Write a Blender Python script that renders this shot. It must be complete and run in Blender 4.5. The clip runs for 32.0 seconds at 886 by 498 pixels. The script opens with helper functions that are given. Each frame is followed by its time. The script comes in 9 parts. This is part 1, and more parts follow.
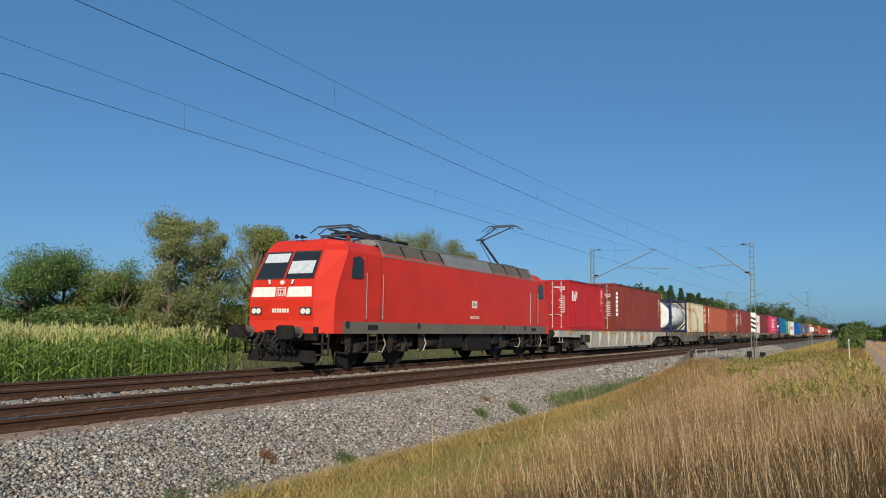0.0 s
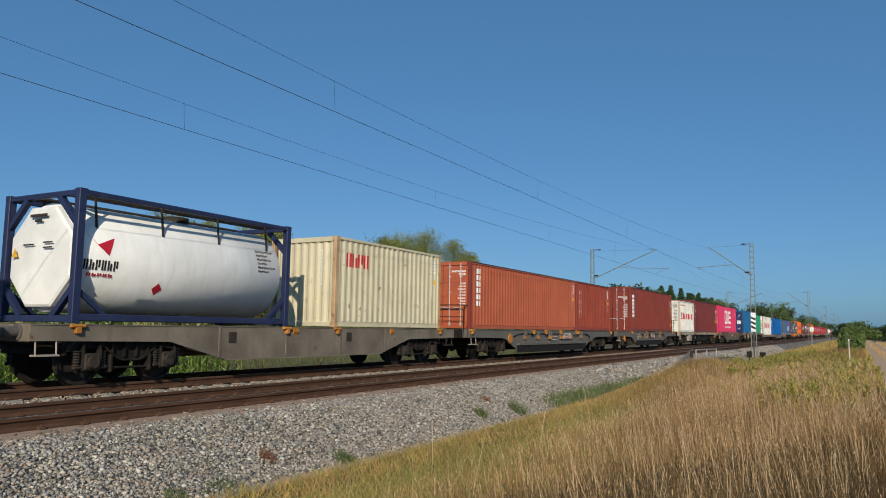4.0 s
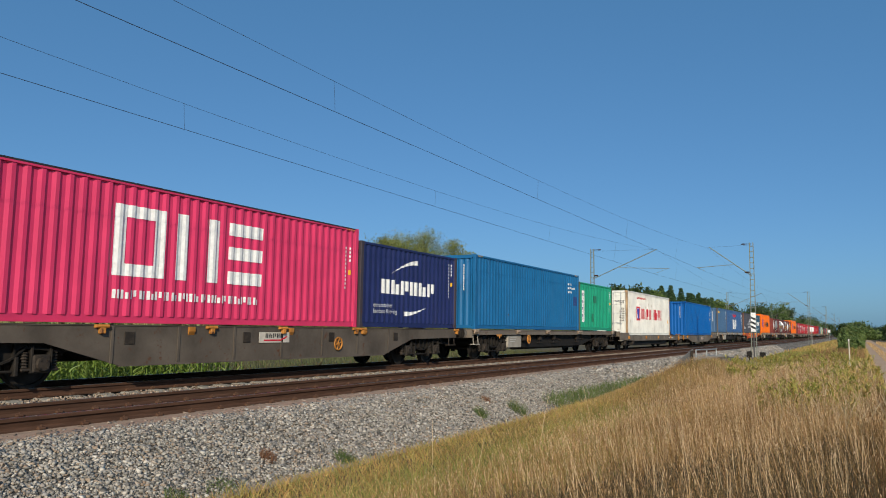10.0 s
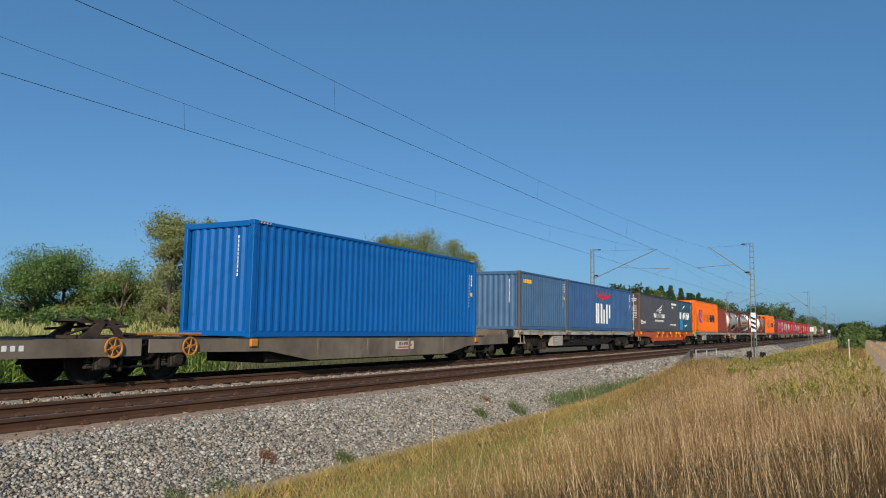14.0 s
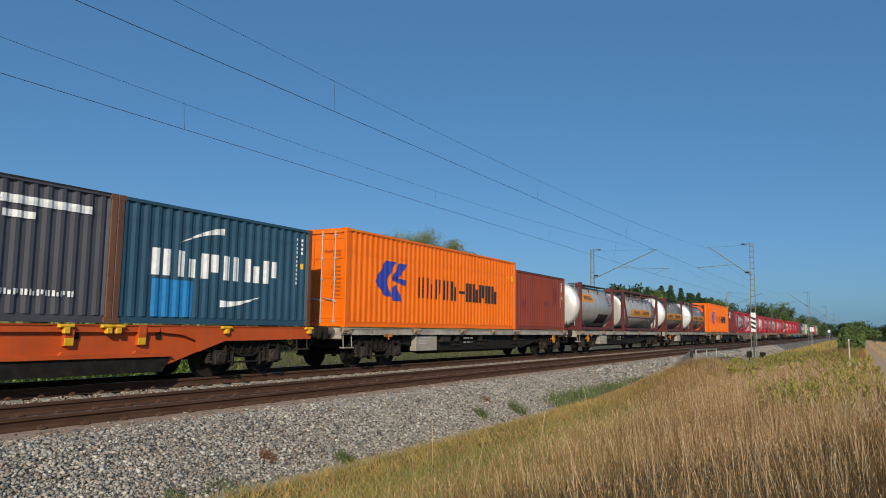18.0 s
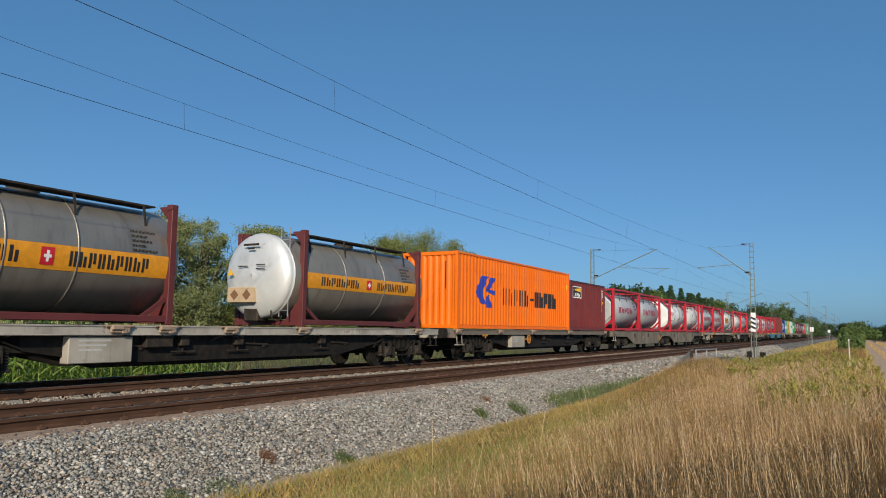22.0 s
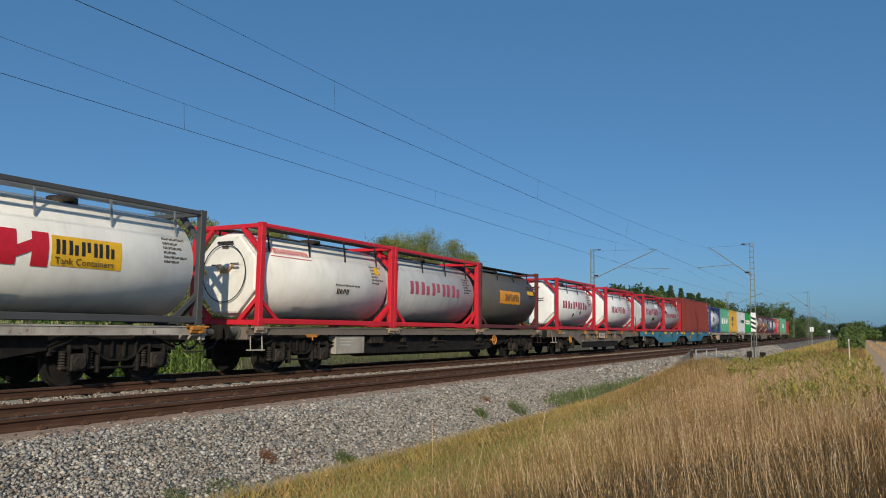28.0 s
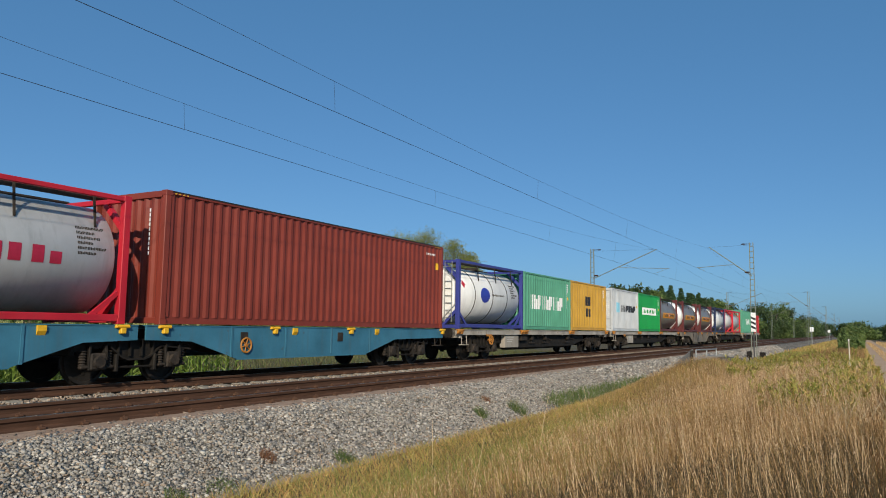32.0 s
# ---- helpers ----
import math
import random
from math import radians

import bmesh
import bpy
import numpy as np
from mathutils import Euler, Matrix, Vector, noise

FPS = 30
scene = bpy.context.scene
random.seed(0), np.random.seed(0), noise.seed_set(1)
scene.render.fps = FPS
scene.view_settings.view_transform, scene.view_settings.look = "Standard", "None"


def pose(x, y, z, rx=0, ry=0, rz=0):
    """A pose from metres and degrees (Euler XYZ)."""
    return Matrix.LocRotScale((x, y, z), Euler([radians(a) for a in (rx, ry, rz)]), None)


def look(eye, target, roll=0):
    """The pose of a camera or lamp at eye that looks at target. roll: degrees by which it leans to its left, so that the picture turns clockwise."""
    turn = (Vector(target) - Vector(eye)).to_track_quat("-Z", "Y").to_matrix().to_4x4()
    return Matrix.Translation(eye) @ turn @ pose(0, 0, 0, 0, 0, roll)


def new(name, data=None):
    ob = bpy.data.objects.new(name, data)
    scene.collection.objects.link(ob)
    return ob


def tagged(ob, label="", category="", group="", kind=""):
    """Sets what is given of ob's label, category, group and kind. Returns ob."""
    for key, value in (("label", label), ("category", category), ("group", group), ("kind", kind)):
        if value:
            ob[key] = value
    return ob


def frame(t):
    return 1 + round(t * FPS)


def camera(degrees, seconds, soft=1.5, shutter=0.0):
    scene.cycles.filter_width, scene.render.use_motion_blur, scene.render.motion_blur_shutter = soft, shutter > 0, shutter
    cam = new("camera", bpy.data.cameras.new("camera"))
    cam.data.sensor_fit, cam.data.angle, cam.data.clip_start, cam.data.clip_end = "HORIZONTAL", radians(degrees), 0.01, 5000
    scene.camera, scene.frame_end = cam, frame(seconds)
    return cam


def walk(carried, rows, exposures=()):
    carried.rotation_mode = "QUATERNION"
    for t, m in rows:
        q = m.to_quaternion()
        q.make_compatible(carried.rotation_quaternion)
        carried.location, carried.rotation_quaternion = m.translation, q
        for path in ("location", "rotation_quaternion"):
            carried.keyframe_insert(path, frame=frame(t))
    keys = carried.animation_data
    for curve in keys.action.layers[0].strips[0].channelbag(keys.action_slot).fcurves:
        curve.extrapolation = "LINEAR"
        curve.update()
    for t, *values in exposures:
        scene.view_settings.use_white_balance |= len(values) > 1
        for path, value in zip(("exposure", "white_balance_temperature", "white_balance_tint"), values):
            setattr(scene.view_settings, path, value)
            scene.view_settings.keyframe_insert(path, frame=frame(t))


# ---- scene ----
# Eye 1.22 m above the rails, beside a field lane; x runs along the line, y across it, z = 0 on the rail heads.
NEAR_Y, FAR_Y = 10.14, 14.065
EYE = 1.22
cam = camera(61.98, 32.0, soft=1.0)
AIM = Vector((math.cos(radians(6.114)) * math.cos(radians(29.316)), math.cos(radians(6.114)) * math.sin(radians(29.316)), math.sin(radians(6.114))))
STAND = look((0, 0, EYE), tuple(Vector((0, 0, EYE)) + 20 * AIM), 0.88)
walk(cam, [(0.0, STAND), (32.0, STAND)], [(0.0, 0.0), (2.0, -0.03), (3.0, -0.14), (6.0, -0.02), (7.0, -0.03), (8.0, -0.14), (9.0, -0.02), (11.0, -0.02), (12.0, -0.17), (13.0, -0.36), (14.0, 0.0), (17.0, -0.08), (18.0, -0.12), (20.0, -0.02), (21.0, 0.0), (22.0, 0.0), (23.0, -0.28), (24.0, -0.22), (25.0, -0.2), (28.0, -0.17), (30.0, -0.04), (32.0, 0.0)])

# ---- daylight ----
SUN_WAY = Vector((-1.40, -0.83, 0.78)).normalized()
world = bpy.data.worlds.new("sky")
scene.world = world
world.use_nodes = True
wn, wl = world.node_tree.nodes, world.node_tree.links
wn.clear()
sky = wn.new("ShaderNodeTexSky")
sky.sky_type, sky.sun_disc = "NISHITA", False
sky.sun_elevation = math.asin(SUN_WAY.z)
sky.sun_rotation = math.atan2(SUN_WAY.x, SUN_WAY.y)
sky.altitude, sky.air_density, sky.dust_density, sky.ozone_density = 300, 0.78, 1.4, 2.15
bg = wn.new("ShaderNodeBackground")
bg.inputs["Strength"].default_value = 0.092
wout = wn.new("ShaderNodeOutputWorld")
clear = wn.new("ShaderNodeMix")
clear.data_type, clear.blend_type = "RGBA", "MULTIPLY"
clear.inputs[0].default_value, clear.inputs[7].default_value = 1.0, (0.71, 0.945, 1.14, 1)
wl.new(sky.outputs[0], clear.inputs[6])
even = wn.new("ShaderNodeMix")   # the even blue of dry summer air
even.data_type = "RGBA"
even.inputs[0].default_value, even.inputs[7].default_value = 0.4, (0.87, 3.10, 5.87, 1)
wl.new(clear.outputs[2], even.inputs[6])
wl.new(even.outputs[2], bg.inputs[0])
wl.new(bg.outputs[0], wout.inputs[0])
sun = new("sun", bpy.data.lights.new("sun", "SUN"))
sun.data.energy, sun.data.angle, sun.data.color = 4.35, radians(0.5), (1.0, 0.885, 0.715)
sun.matrix_world = look(tuple(SUN_WAY * 50), (0, 0, 0))


# ---- materials ----
def shader(name):
    m = bpy.data.materials.new(name)
    m.use_nodes = True
    n, l = m.node_tree.nodes, m.node_tree.links
    return m, n, l, n["Principled BSDF"]


def coords(n, l, scale=(1, 1, 1), shift=True):
    """Object coordinates, shifted by a number of each object's own."""
    tc = n.new("ShaderNodeTexCoord")
    mp = n.new("ShaderNodeMapping")
    mp.inputs["Scale"].default_value = scale
    l.new(tc.outputs["Object"], mp.inputs["Vector"])
    if shift:
        oi = n.new("ShaderNodeObjectInfo")
        mu = n.new("ShaderNodeMath")
        mu.operation = "MULTIPLY"
        mu.inputs[1].default_value = 37.0
        l.new(oi.outputs["Random"], mu.inputs[0])
        cb = n.new("ShaderNodeCombineXYZ")
        l.new(mu.outputs[0], cb.inputs[0])
        l.new(cb.outputs[0], mp.inputs["Location"])
    return mp.outputs[0]


def noise_of(n, l, vec, scale, detail=4, rough=0.55):
    t = n.new("ShaderNodeTexNoise")
    t.inputs["Scale"].default_value, t.inputs["Detail"].default_value, t.inputs["Roughness"].default_value = scale, detail, rough
    l.new(vec, t.inputs["Vector"])
    return t.outputs["Fac"]


def ramp(n, l, fac, a, b, lo=0.0, hi=1.0):
    r = n.new("ShaderNodeMapRange")
    r.inputs[1].default_value, r.inputs[2].default_value, r.inputs[3].default_value, r.inputs[4].default_value = a, b, lo, hi
    l.new(fac, r.inputs[0])
    return r.outputs[0]


def blend(n, l, fac, a, b, mode="MIX"):
    m = n.new("ShaderNodeMix")
    m.data_type, m.blend_type = "RGBA", mode
    for slot, v in ((0, fac), (6, a), (7, b)):
        if isinstance(v, (int, float)):
            m.inputs[slot].default_value = v
        elif isinstance(v, tuple):
            m.inputs[slot].default_value = (*v, 1)
        else:
            l.new(v, m.inputs[slot])
    return m.outputs[2]


def bump(n, l, bsdf, fac, strength, dist):
    b = n.new("ShaderNodeBump")
    b.inputs["Strength"].default_value, b.inputs["Distance"].default_value = strength, dist
    l.new(fac, b.inputs["Height"])
    l.new(b.outputs[0], bsdf.inputs["Normal"])


MATS = {}


def paint(name, col, rough=0.45, rust=0.3, metal=0.0, fade=0.10, rust_col=(0.10, 0.04, 0.02), streak=0.30):
    """Weathered paint: faded patches, streaks running down, chips of rust."""
    if name in MATS:
        return MATS[name]
    m, n, l, b = shader(name)
    v = coords(n, l)
    big = noise_of(n, l, v, 0.9, 5)
    fine = noise_of(n, l, v, 18, 4)
    run = noise_of(n, l, coords(n, l, (7, 7, 0.45)), 1.0, 5, 0.65)
    light = tuple(min(0.95, c * (1 + fade) + 0.02 * fade) for c in col)
    dark = tuple(c * (1 - fade) for c in col)
    c = blend(n, l, ramp(n, l, big, 0.35, 0.65), dark, light)
    dirt = tuple(0.5 * x + 0.5 * y for x, y in zip(col, (0.11, 0.09, 0.07)))
    c = blend(n, l, ramp(n, l, run, 0.52, 0.75, 0, streak), c, dirt)
    chip = n.new("ShaderNodeMath")
    chip.operation = "MULTIPLY"
    l.new(ramp(n, l, noise_of(n, l, v, 4.5, 6, 0.7), 0.74 - 0.16 * rust, 0.78 - 0.14 * rust), chip.inputs[0])
    l.new(ramp(n, l, run, 0.40, 0.60), chip.inputs[1])
    c = blend(n, l, chip.outputs[0], c, rust_col)
    l.new(c, b.inputs["Base Color"])
    l.new(ramp(n, l, fine, 0.3, 0.7, rough - 0.08, rough + 0.12), b.inputs["Roughness"])
    b.inputs["Metallic"].default_value, b.inputs["Specular IOR Level"].default_value = metal, 0.35
    bump(n, l, b, fine, 0.12, 0.004)
    MATS[name] = m
    return m


def grimy(name, col, dust=(0.16, 0.13, 0.10), rough=0.75, metal=0.0, amount=0.5, scale=5.0):
    """Oily running gear: dark metal under brake dust."""
    if name in MATS:
        return MATS[name]
    m, n, l, b = shader(name)
    v = coords(n, l)
    a = noise_of(n, l, v, scale, 6, 0.65)
    f = noise_of(n, l, v, 60, 3)
    c = blend(n, l, ramp(n, l, a, 0.42, 0.66, 0, amount), col, dust)
    c = blend(n, l, ramp(n, l, f, 0.3, 0.7, 0, 0.35), c, tuple(x * 0.55 for x in col))
    l.new(c, b.inputs["Base Color"])
    b.inputs["Roughness"].default_value, b.inputs["Metallic"].default_value, b.inputs["Specular IOR Level"].default_value = rough, metal, 0.22
    bump(n, l, b, f, 0.25, 0.004)
    MATS[name] = m
    return m


def plain(name, col, rough=0.5, metal=0.0, var=0.12, scale=9.0, emit=0.0):
    if name in MATS:
        return MATS[name]
    m, n, l, b = shader(name)
    f = noise_of(n, l, coords(n, l), scale, 5)
    l.new(blend(n, l, ramp(n, l, f, 0.3, 0.7), tuple(c * (1 - var) for c in col), tuple(min(1, c * (1 + var)) for c in col)), b.inputs["Base Color"])
    b.inputs["Roughness"].default_value, b.inputs["Metallic"].default_value = rough, metal
    if emit:
        b.inputs["Emission Color"].default_value, b.inputs["Emission Strength"].default_value = (*col, 1), emit
    MATS[name] = m
    return m


def tank_skin(name, col, rough=0.32, metal=0.25, stain=0.4):
    """Thin sheet cladding of a tank: pale patches where labels were, soot on top and below, drips."""
    m, n, l, b = shader(name)
    v = coords(n, l)
    big = noise_of(n, l, v, 0.8, 5)
    run = noise_of(n, l, coords(n, l, (5, 1.2, 1.2)), 1.0, 5, 0.65)
    fine = noise_of(n, l, v, 25, 3)
    c = blend(n, l, ramp(n, l, big, 0.36, 0.64), tuple(x * 0.88 for x in col), tuple(min(0.95, x * 1.08) for x in col))
    c = blend(n, l, ramp(n, l, run, 0.50, 0.72, 0, stain), c, tuple(0.45 * x + 0.03 for x in col))
    l.new(c, b.inputs["Base Color"])
    l.new(ramp(n, l, fine, 0.3, 0.7, rough - 0.06, rough + 0.14), b.inputs["Roughness"])
    b.inputs["Metallic"].default_value = metal
    bump(n, l, b, big, 0.10, 0.02)
    MATS[name] = m
    return m


def island_mix(name, cols, rough=0.7, sheen=0.0, ground_scale=0.5, vary=0.35, through_light=0.0):
    """Many small pieces in one mesh: each takes a tint of its own; broad patches on top."""
    m, n, l, b = shader(name)
    g = n.new("ShaderNodeNewGeometry")
    cr = n.new("ShaderNodeValToRGB")
    e = cr.color_ramp.elements
    while len(e) < len(cols):
        e.new(0.5)
    for i, c in enumerate(cols):
        e[i].position, e[i].color = i / (len(cols) - 1), (*c, 1)
    l.new(g.outputs["Random Per Island"], cr.inputs[0])
    f = noise_of(n, l, coords(n, l, shift=False), ground_scale, 4)
    dark = blend(n, l, 1.0, cr.outputs[0], (1 - vary, 1 - vary, 1 - vary), "MULTIPLY")
    c = blend(n, l, ramp(n, l, f, 0.35, 0.65), dark, cr.outputs[0])
    l.new(c, b.inputs["Base Color"])
    b.inputs["Roughness"].default_value = rough
    if through_light:
        t = n.new("ShaderNodeBsdfTranslucent")
        l.new(c, t.inputs[0])
        mx = n.new("ShaderNodeMixShader")
        mx.inputs[0].default_value = through_light
        l.new(b.outputs[0], mx.inputs[1])
        l.new(t.outputs[0], mx.inputs[2])
        l.new(mx.outputs[0], n["Material Output"].inputs[0])
    MATS[name] = m
    return m


def ground_mat():
    m, n, l, b = shader("field_soil")
    v = coords(n, l, shift=False)
    a = noise_of(n, l, v, 0.35, 6, 0.6)
    f = noise_of(n, l, v, 14, 5, 0.7)
    c = blend(n, l, ramp(n, l, a, 0.40, 0.60), (0.060, 0.060, 0.022), (0.12, 0.085, 0.040))
    c = blend(n, l, ramp(n, l, f, 0.45, 0.65, 0, 0.7), c, (0.06, 0.045, 0.025))
    l.new(c, b.inputs["Base Color"])
    b.inputs["Roughness"].default_value = 0.95
    bump(n, l, b, f, 0.6, 0.05)
    return m


def stone_bed():
    """Ballast seen between the loose stones laid on it."""
    m, n, l, b = shader("ballast_bed")
    v = coords(n, l, shift=False)
    vo = n.new("ShaderNodeTexVoronoi")
    vo.inputs["Scale"].default_value = 19
    l.new(v, vo.inputs["Vector"])
    sep = n.new("ShaderNodeSeparateColor")
    l.new(vo.outputs["Color"], sep.inputs[0])
    c = blend(n, l, sep.outputs[0], (0.21, 0.19, 0.16), (0.54, 0.49, 0.41))
    # shade in the gaps between stones, put into the colour
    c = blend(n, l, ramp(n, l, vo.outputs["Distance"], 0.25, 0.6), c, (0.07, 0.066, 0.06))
    c = blend(n, l, ramp(n, l, noise_of(n, l, v, 0.8, 4), 0.45, 0.65, 0, 0.3), c, (0.15, 0.11, 0.075))
    l.new(c, b.inputs["Base Color"])
    b.inputs["Roughness"].default_value, b.inputs["Specular IOR Level"].default_value = 0.95, 0.1
    inv = n.new("ShaderNodeMath")
    inv.operation = "SUBTRACT"
    inv.inputs[0].default_value = 1.0
    l.new(vo.outputs["Distance"], inv.inputs[1])
    bump(n, l, b, inv.outputs[0], 0.5, 0.03)
    return m


def rail_steel():
    m, n, l, b = shader("rail_steel")
    v = coords(n, l, (0.6, 6, 6), False)
    a = noise_of(n, l, v, 3, 5, 0.65)
    c = blend(n, l, ramp(n, l, a, 0.35, 0.65), (0.058, 0.030, 0.019), (0.100, 0.052, 0.033))
    l.new(c, b.inputs["Base Color"])
    b.inputs["Roughness"].default_value, b.inputs["Specular IOR Level"].default_value = 0.9, 0.15
    bump(n, l, b, noise_of(n, l, coords(n, l, shift=False), 70, 3), 0.3, 0.003)
    return m


def glass_mat(name, col=(0.02, 0.025, 0.03)):
    m, n, l, b = shader(name)
    b.inputs["Base Color"].default_value = (*col, 1)
    b.inputs["Roughness"].default_value, b.inputs["IOR"].default_value = 0.04, 1.5
    return m


# ---- mesh building ----
class Form:
    """Collects vertices and faces of one part."""

    def __init__(self):
        self.v, self.f = [], []

    def add(self, verts, faces):
        k = len(self.v)
        self.v += [tuple(p) for p in verts]
        self.f += [tuple(i + k for i in f) for f in faces]
        return self

    def box(self, x0, x1, y0, y1, z0, z1, c=0.0):
        x0, x1, y0, y1, z0, z1 = min(x0, x1), max(x0, x1), min(y0, y1), max(y0, y1), min(z0, z1), max(z0, z1)
        if c <= 0:
            p = [(x, y, z) for x in (x0, x1) for y in (y0, y1) for z in (z0, z1)]
            return self.add(p, [(0, 1, 3, 2), (4, 6, 7, 5), (0, 4, 5, 1), (2, 3, 7, 6), (0, 2, 6, 4), (1, 5, 7, 3)])
        c = min(c, (x1 - x0) * 0.45, (y1 - y0) * 0.45, (z1 - z0) * 0.45)
        p, idx = [], {}
        for sx in (0, 1):
            for sy in (0, 1):
                for sz in (0, 1):
                    for a in range(3):
                        q = [(x0, x1)[sx], (y0, y1)[sy], (z0, z1)[sz]]
                        for k, s in enumerate((sx, sy, sz)):
                            if k != a:
                                q[k] += c if s == 0 else -c
                        idx[sx, sy, sz, a] = len(p)
                        p.append(q)
        f = []
        for a in range(3):
            o = [k for k in range(3) if k != a]
            for s in (0, 1):
                ring = []
                for t0, t1 in ((0, 0), (1, 0), (1, 1), (0, 1)):
                    k = [0, 0, 0]
                    k[a], k[o[0]], k[o[1]] = s, t0, t1
                    ring.append(idx[(*k, a)])
                f.append(ring)
            for t0 in (0, 1):
                for t1 in (0, 1):
                    e = [0, 0, 0]
                    e[o[0]], e[o[1]] = t0, t1
                    g = list(e)
                    e[a], g[a] = 0, 1
                    f.append([idx[(*e, o[0])], idx[(*g, o[0])], idx[(*g, o[1])], idx[(*e, o[1])]])
        for sx in (0, 1):
            for sy in (0, 1):
                for sz in (0, 1):
                    f.append([idx[sx, sy, sz, a] for a in range(3)])
        return self.add(p, f)

    def prism(self, pts, axis, a, b):
        """pts in the plane across the axis: (y, z) for x, (x, z) for y, (x, y) for z."""
        def put(p, t):
            return {"x": (t, p[0], p[1]), "y": (p[0], t, p[1]), "z": (p[0], p[1], t)}[axis]
        n = len(pts)
        v = [put(p, a) for p in pts] + [put(p, b) for p in pts]
        return self.add(v, [tuple(range(n)), tuple(range(2 * n - 1, n - 1, -1))] + [(i, (i + 1) % n, n + (i + 1) % n, n + i) for i in range(n)])

    def rod(self, p, q, r, n=8, r2=None):
        p, q = Vector(p), Vector(q)
        w = (q - p).normalized()
        u = w.orthogonal().normalized()
        t = w.cross(u)
        r2 = r if r2 is None else r2
        a = [p + (u * math.cos(2 * math.pi * i / n) + t * math.sin(2 * math.pi * i / n)) * r for i in range(n)]
        b = [q + (u * math.cos(2 * math.pi * i / n) + t * math.sin(2 * math.pi * i / n)) * r2 for i in range(n)]
        return self.add(a + b, [tuple(range(n)), tuple(range(2 * n - 1, n - 1, -1))] + [(i, (i + 1) % n, n + (i + 1) % n, n + i) for i in range(n)])

    def bar(self, p, q, w, h):
        """A square section bar between two points."""
        p, q = Vector(p), Vector(q)
        d = (q - p).normalized()
        s = d.cross(Vector((0, 0, 1)))
        s = s.normalized() if s.length > 0.01 else Vector((0, 1, 0))
        t = s.cross(d)
        v = [c + s * a * w / 2 + t * b * h / 2 for c in (p, q) for a, b in ((-1, -1), (1, -1), (1, 1), (-1, 1))]
        return self.add(v, [(0, 1, 2, 3), (7, 6, 5, 4)] + [(i, (i + 1) % 4, 4 + (i + 1) % 4, 4 + i) for i in range(4)])

    def turned(self, prof, origin=(0, 0, 0), axis="x", n=24):
        """A profile of (along, radius) turned about an axis."""
        rows = []
        for a, r in prof:
            for i in range(n):
                c, s = r * math.cos(2 * math.pi * i / n), r * math.sin(2 * math.pi * i / n)
                p = {"x": (a, c, s), "y": (c, a, s), "z": (c, s, a)}[axis]
                rows.append(tuple(o + k for o, k in zip(origin, p)))
        f = [(j * n + i, j * n + (i + 1) % n, (j + 1) * n + (i + 1) % n, (j + 1) * n + i) for j in range(len(prof) - 1) for i in range(n)]
        f += [tuple(range(n)), tuple(range(len(prof) * n - 1, (len(prof) - 1) * n - 1, -1))]
        return self.add(rows, f)

    def hoop(self, origin, r, w, axis="y", n=20, k=6):
        """A ring of round section."""
        v = []
        for i in range(n):
            for j in range(k):
                a, b = 2 * math.pi * i / n, 2 * math.pi * j / k
                rr, h = r + w * math.cos(b), w * math.sin(b)
                p = {"y": (rr * math.cos(a), h, rr * math.sin(a)), "x": (h, rr * math.cos(a), rr * math.sin(a)), "z": (rr * math.cos(a), rr * math.sin(a), h)}[axis]
                v.append(tuple(o + q for o, q in zip(origin, p)))
        return self.add(v, [(i * k + j, i * k + (j + 1) % k, ((i + 1) % n) * k + (j + 1) % k, ((i + 1) % n) * k + j) for i in range(n) for j in range(k)])

    def mesh(self, name, material, smooth=False):
        me = bpy.data.meshes.new(name)
        me.from_pydata(self.v, [], self.f)
        me.materials.append(material)
        if smooth:
            me.polygons.foreach_set("use_smooth", [True] * len(me.polygons))
        return me


def part(name, form, material, parent, label="", smooth=False):
    """One mesh object under a thing or under a part."""
    ob = new(name, form if isinstance(form, bpy.types.Mesh) else form.mesh(name, material, smooth))
    ob.parent = parent
    if label:
        ob["label"] = label
    if name in ("marking", "print", "small_print"):
        ob["kind"] = "stuff"
    return ob


def thing(name, label, category, group="", place=None):
    ob = new(name)
    ob.empty_display_size = 0.3
    if place is not None:
        ob.matrix_basis = place
    return tagged(ob, label, category, group)


SHARED = {}


def shared(key, make):
    """One mesh for alike pieces."""
    if key not in SHARED:
        SHARED[key] = make()
    return SHARED[key]


def raw_mesh(name, verts, faces_flat, sizes, material, smooth=False):
    """A large mesh from arrays."""
    me = bpy.data.meshes.new(name)
    verts = np.asarray(verts, dtype=np.float32)
    sizes = np.asarray(sizes, dtype=np.int32)
    me.vertices.add(len(verts))
    me.vertices.foreach_set("co", verts.ravel())
    me.loops.add(len(faces_flat))
    me.loops.foreach_set("vertex_index", np.asarray(faces_flat, dtype=np.int32))
    me.polygons.add(len(sizes))
    me.polygons.foreach_set("loop_start", np.concatenate([[0], np.cumsum(sizes)[:-1]]).astype(np.int32))
    if smooth:
        me.polygons.foreach_set("use_smooth", np.ones(len(sizes), dtype=bool))
    me.materials.append(material)
    me.update()
    me.validate()
    return me


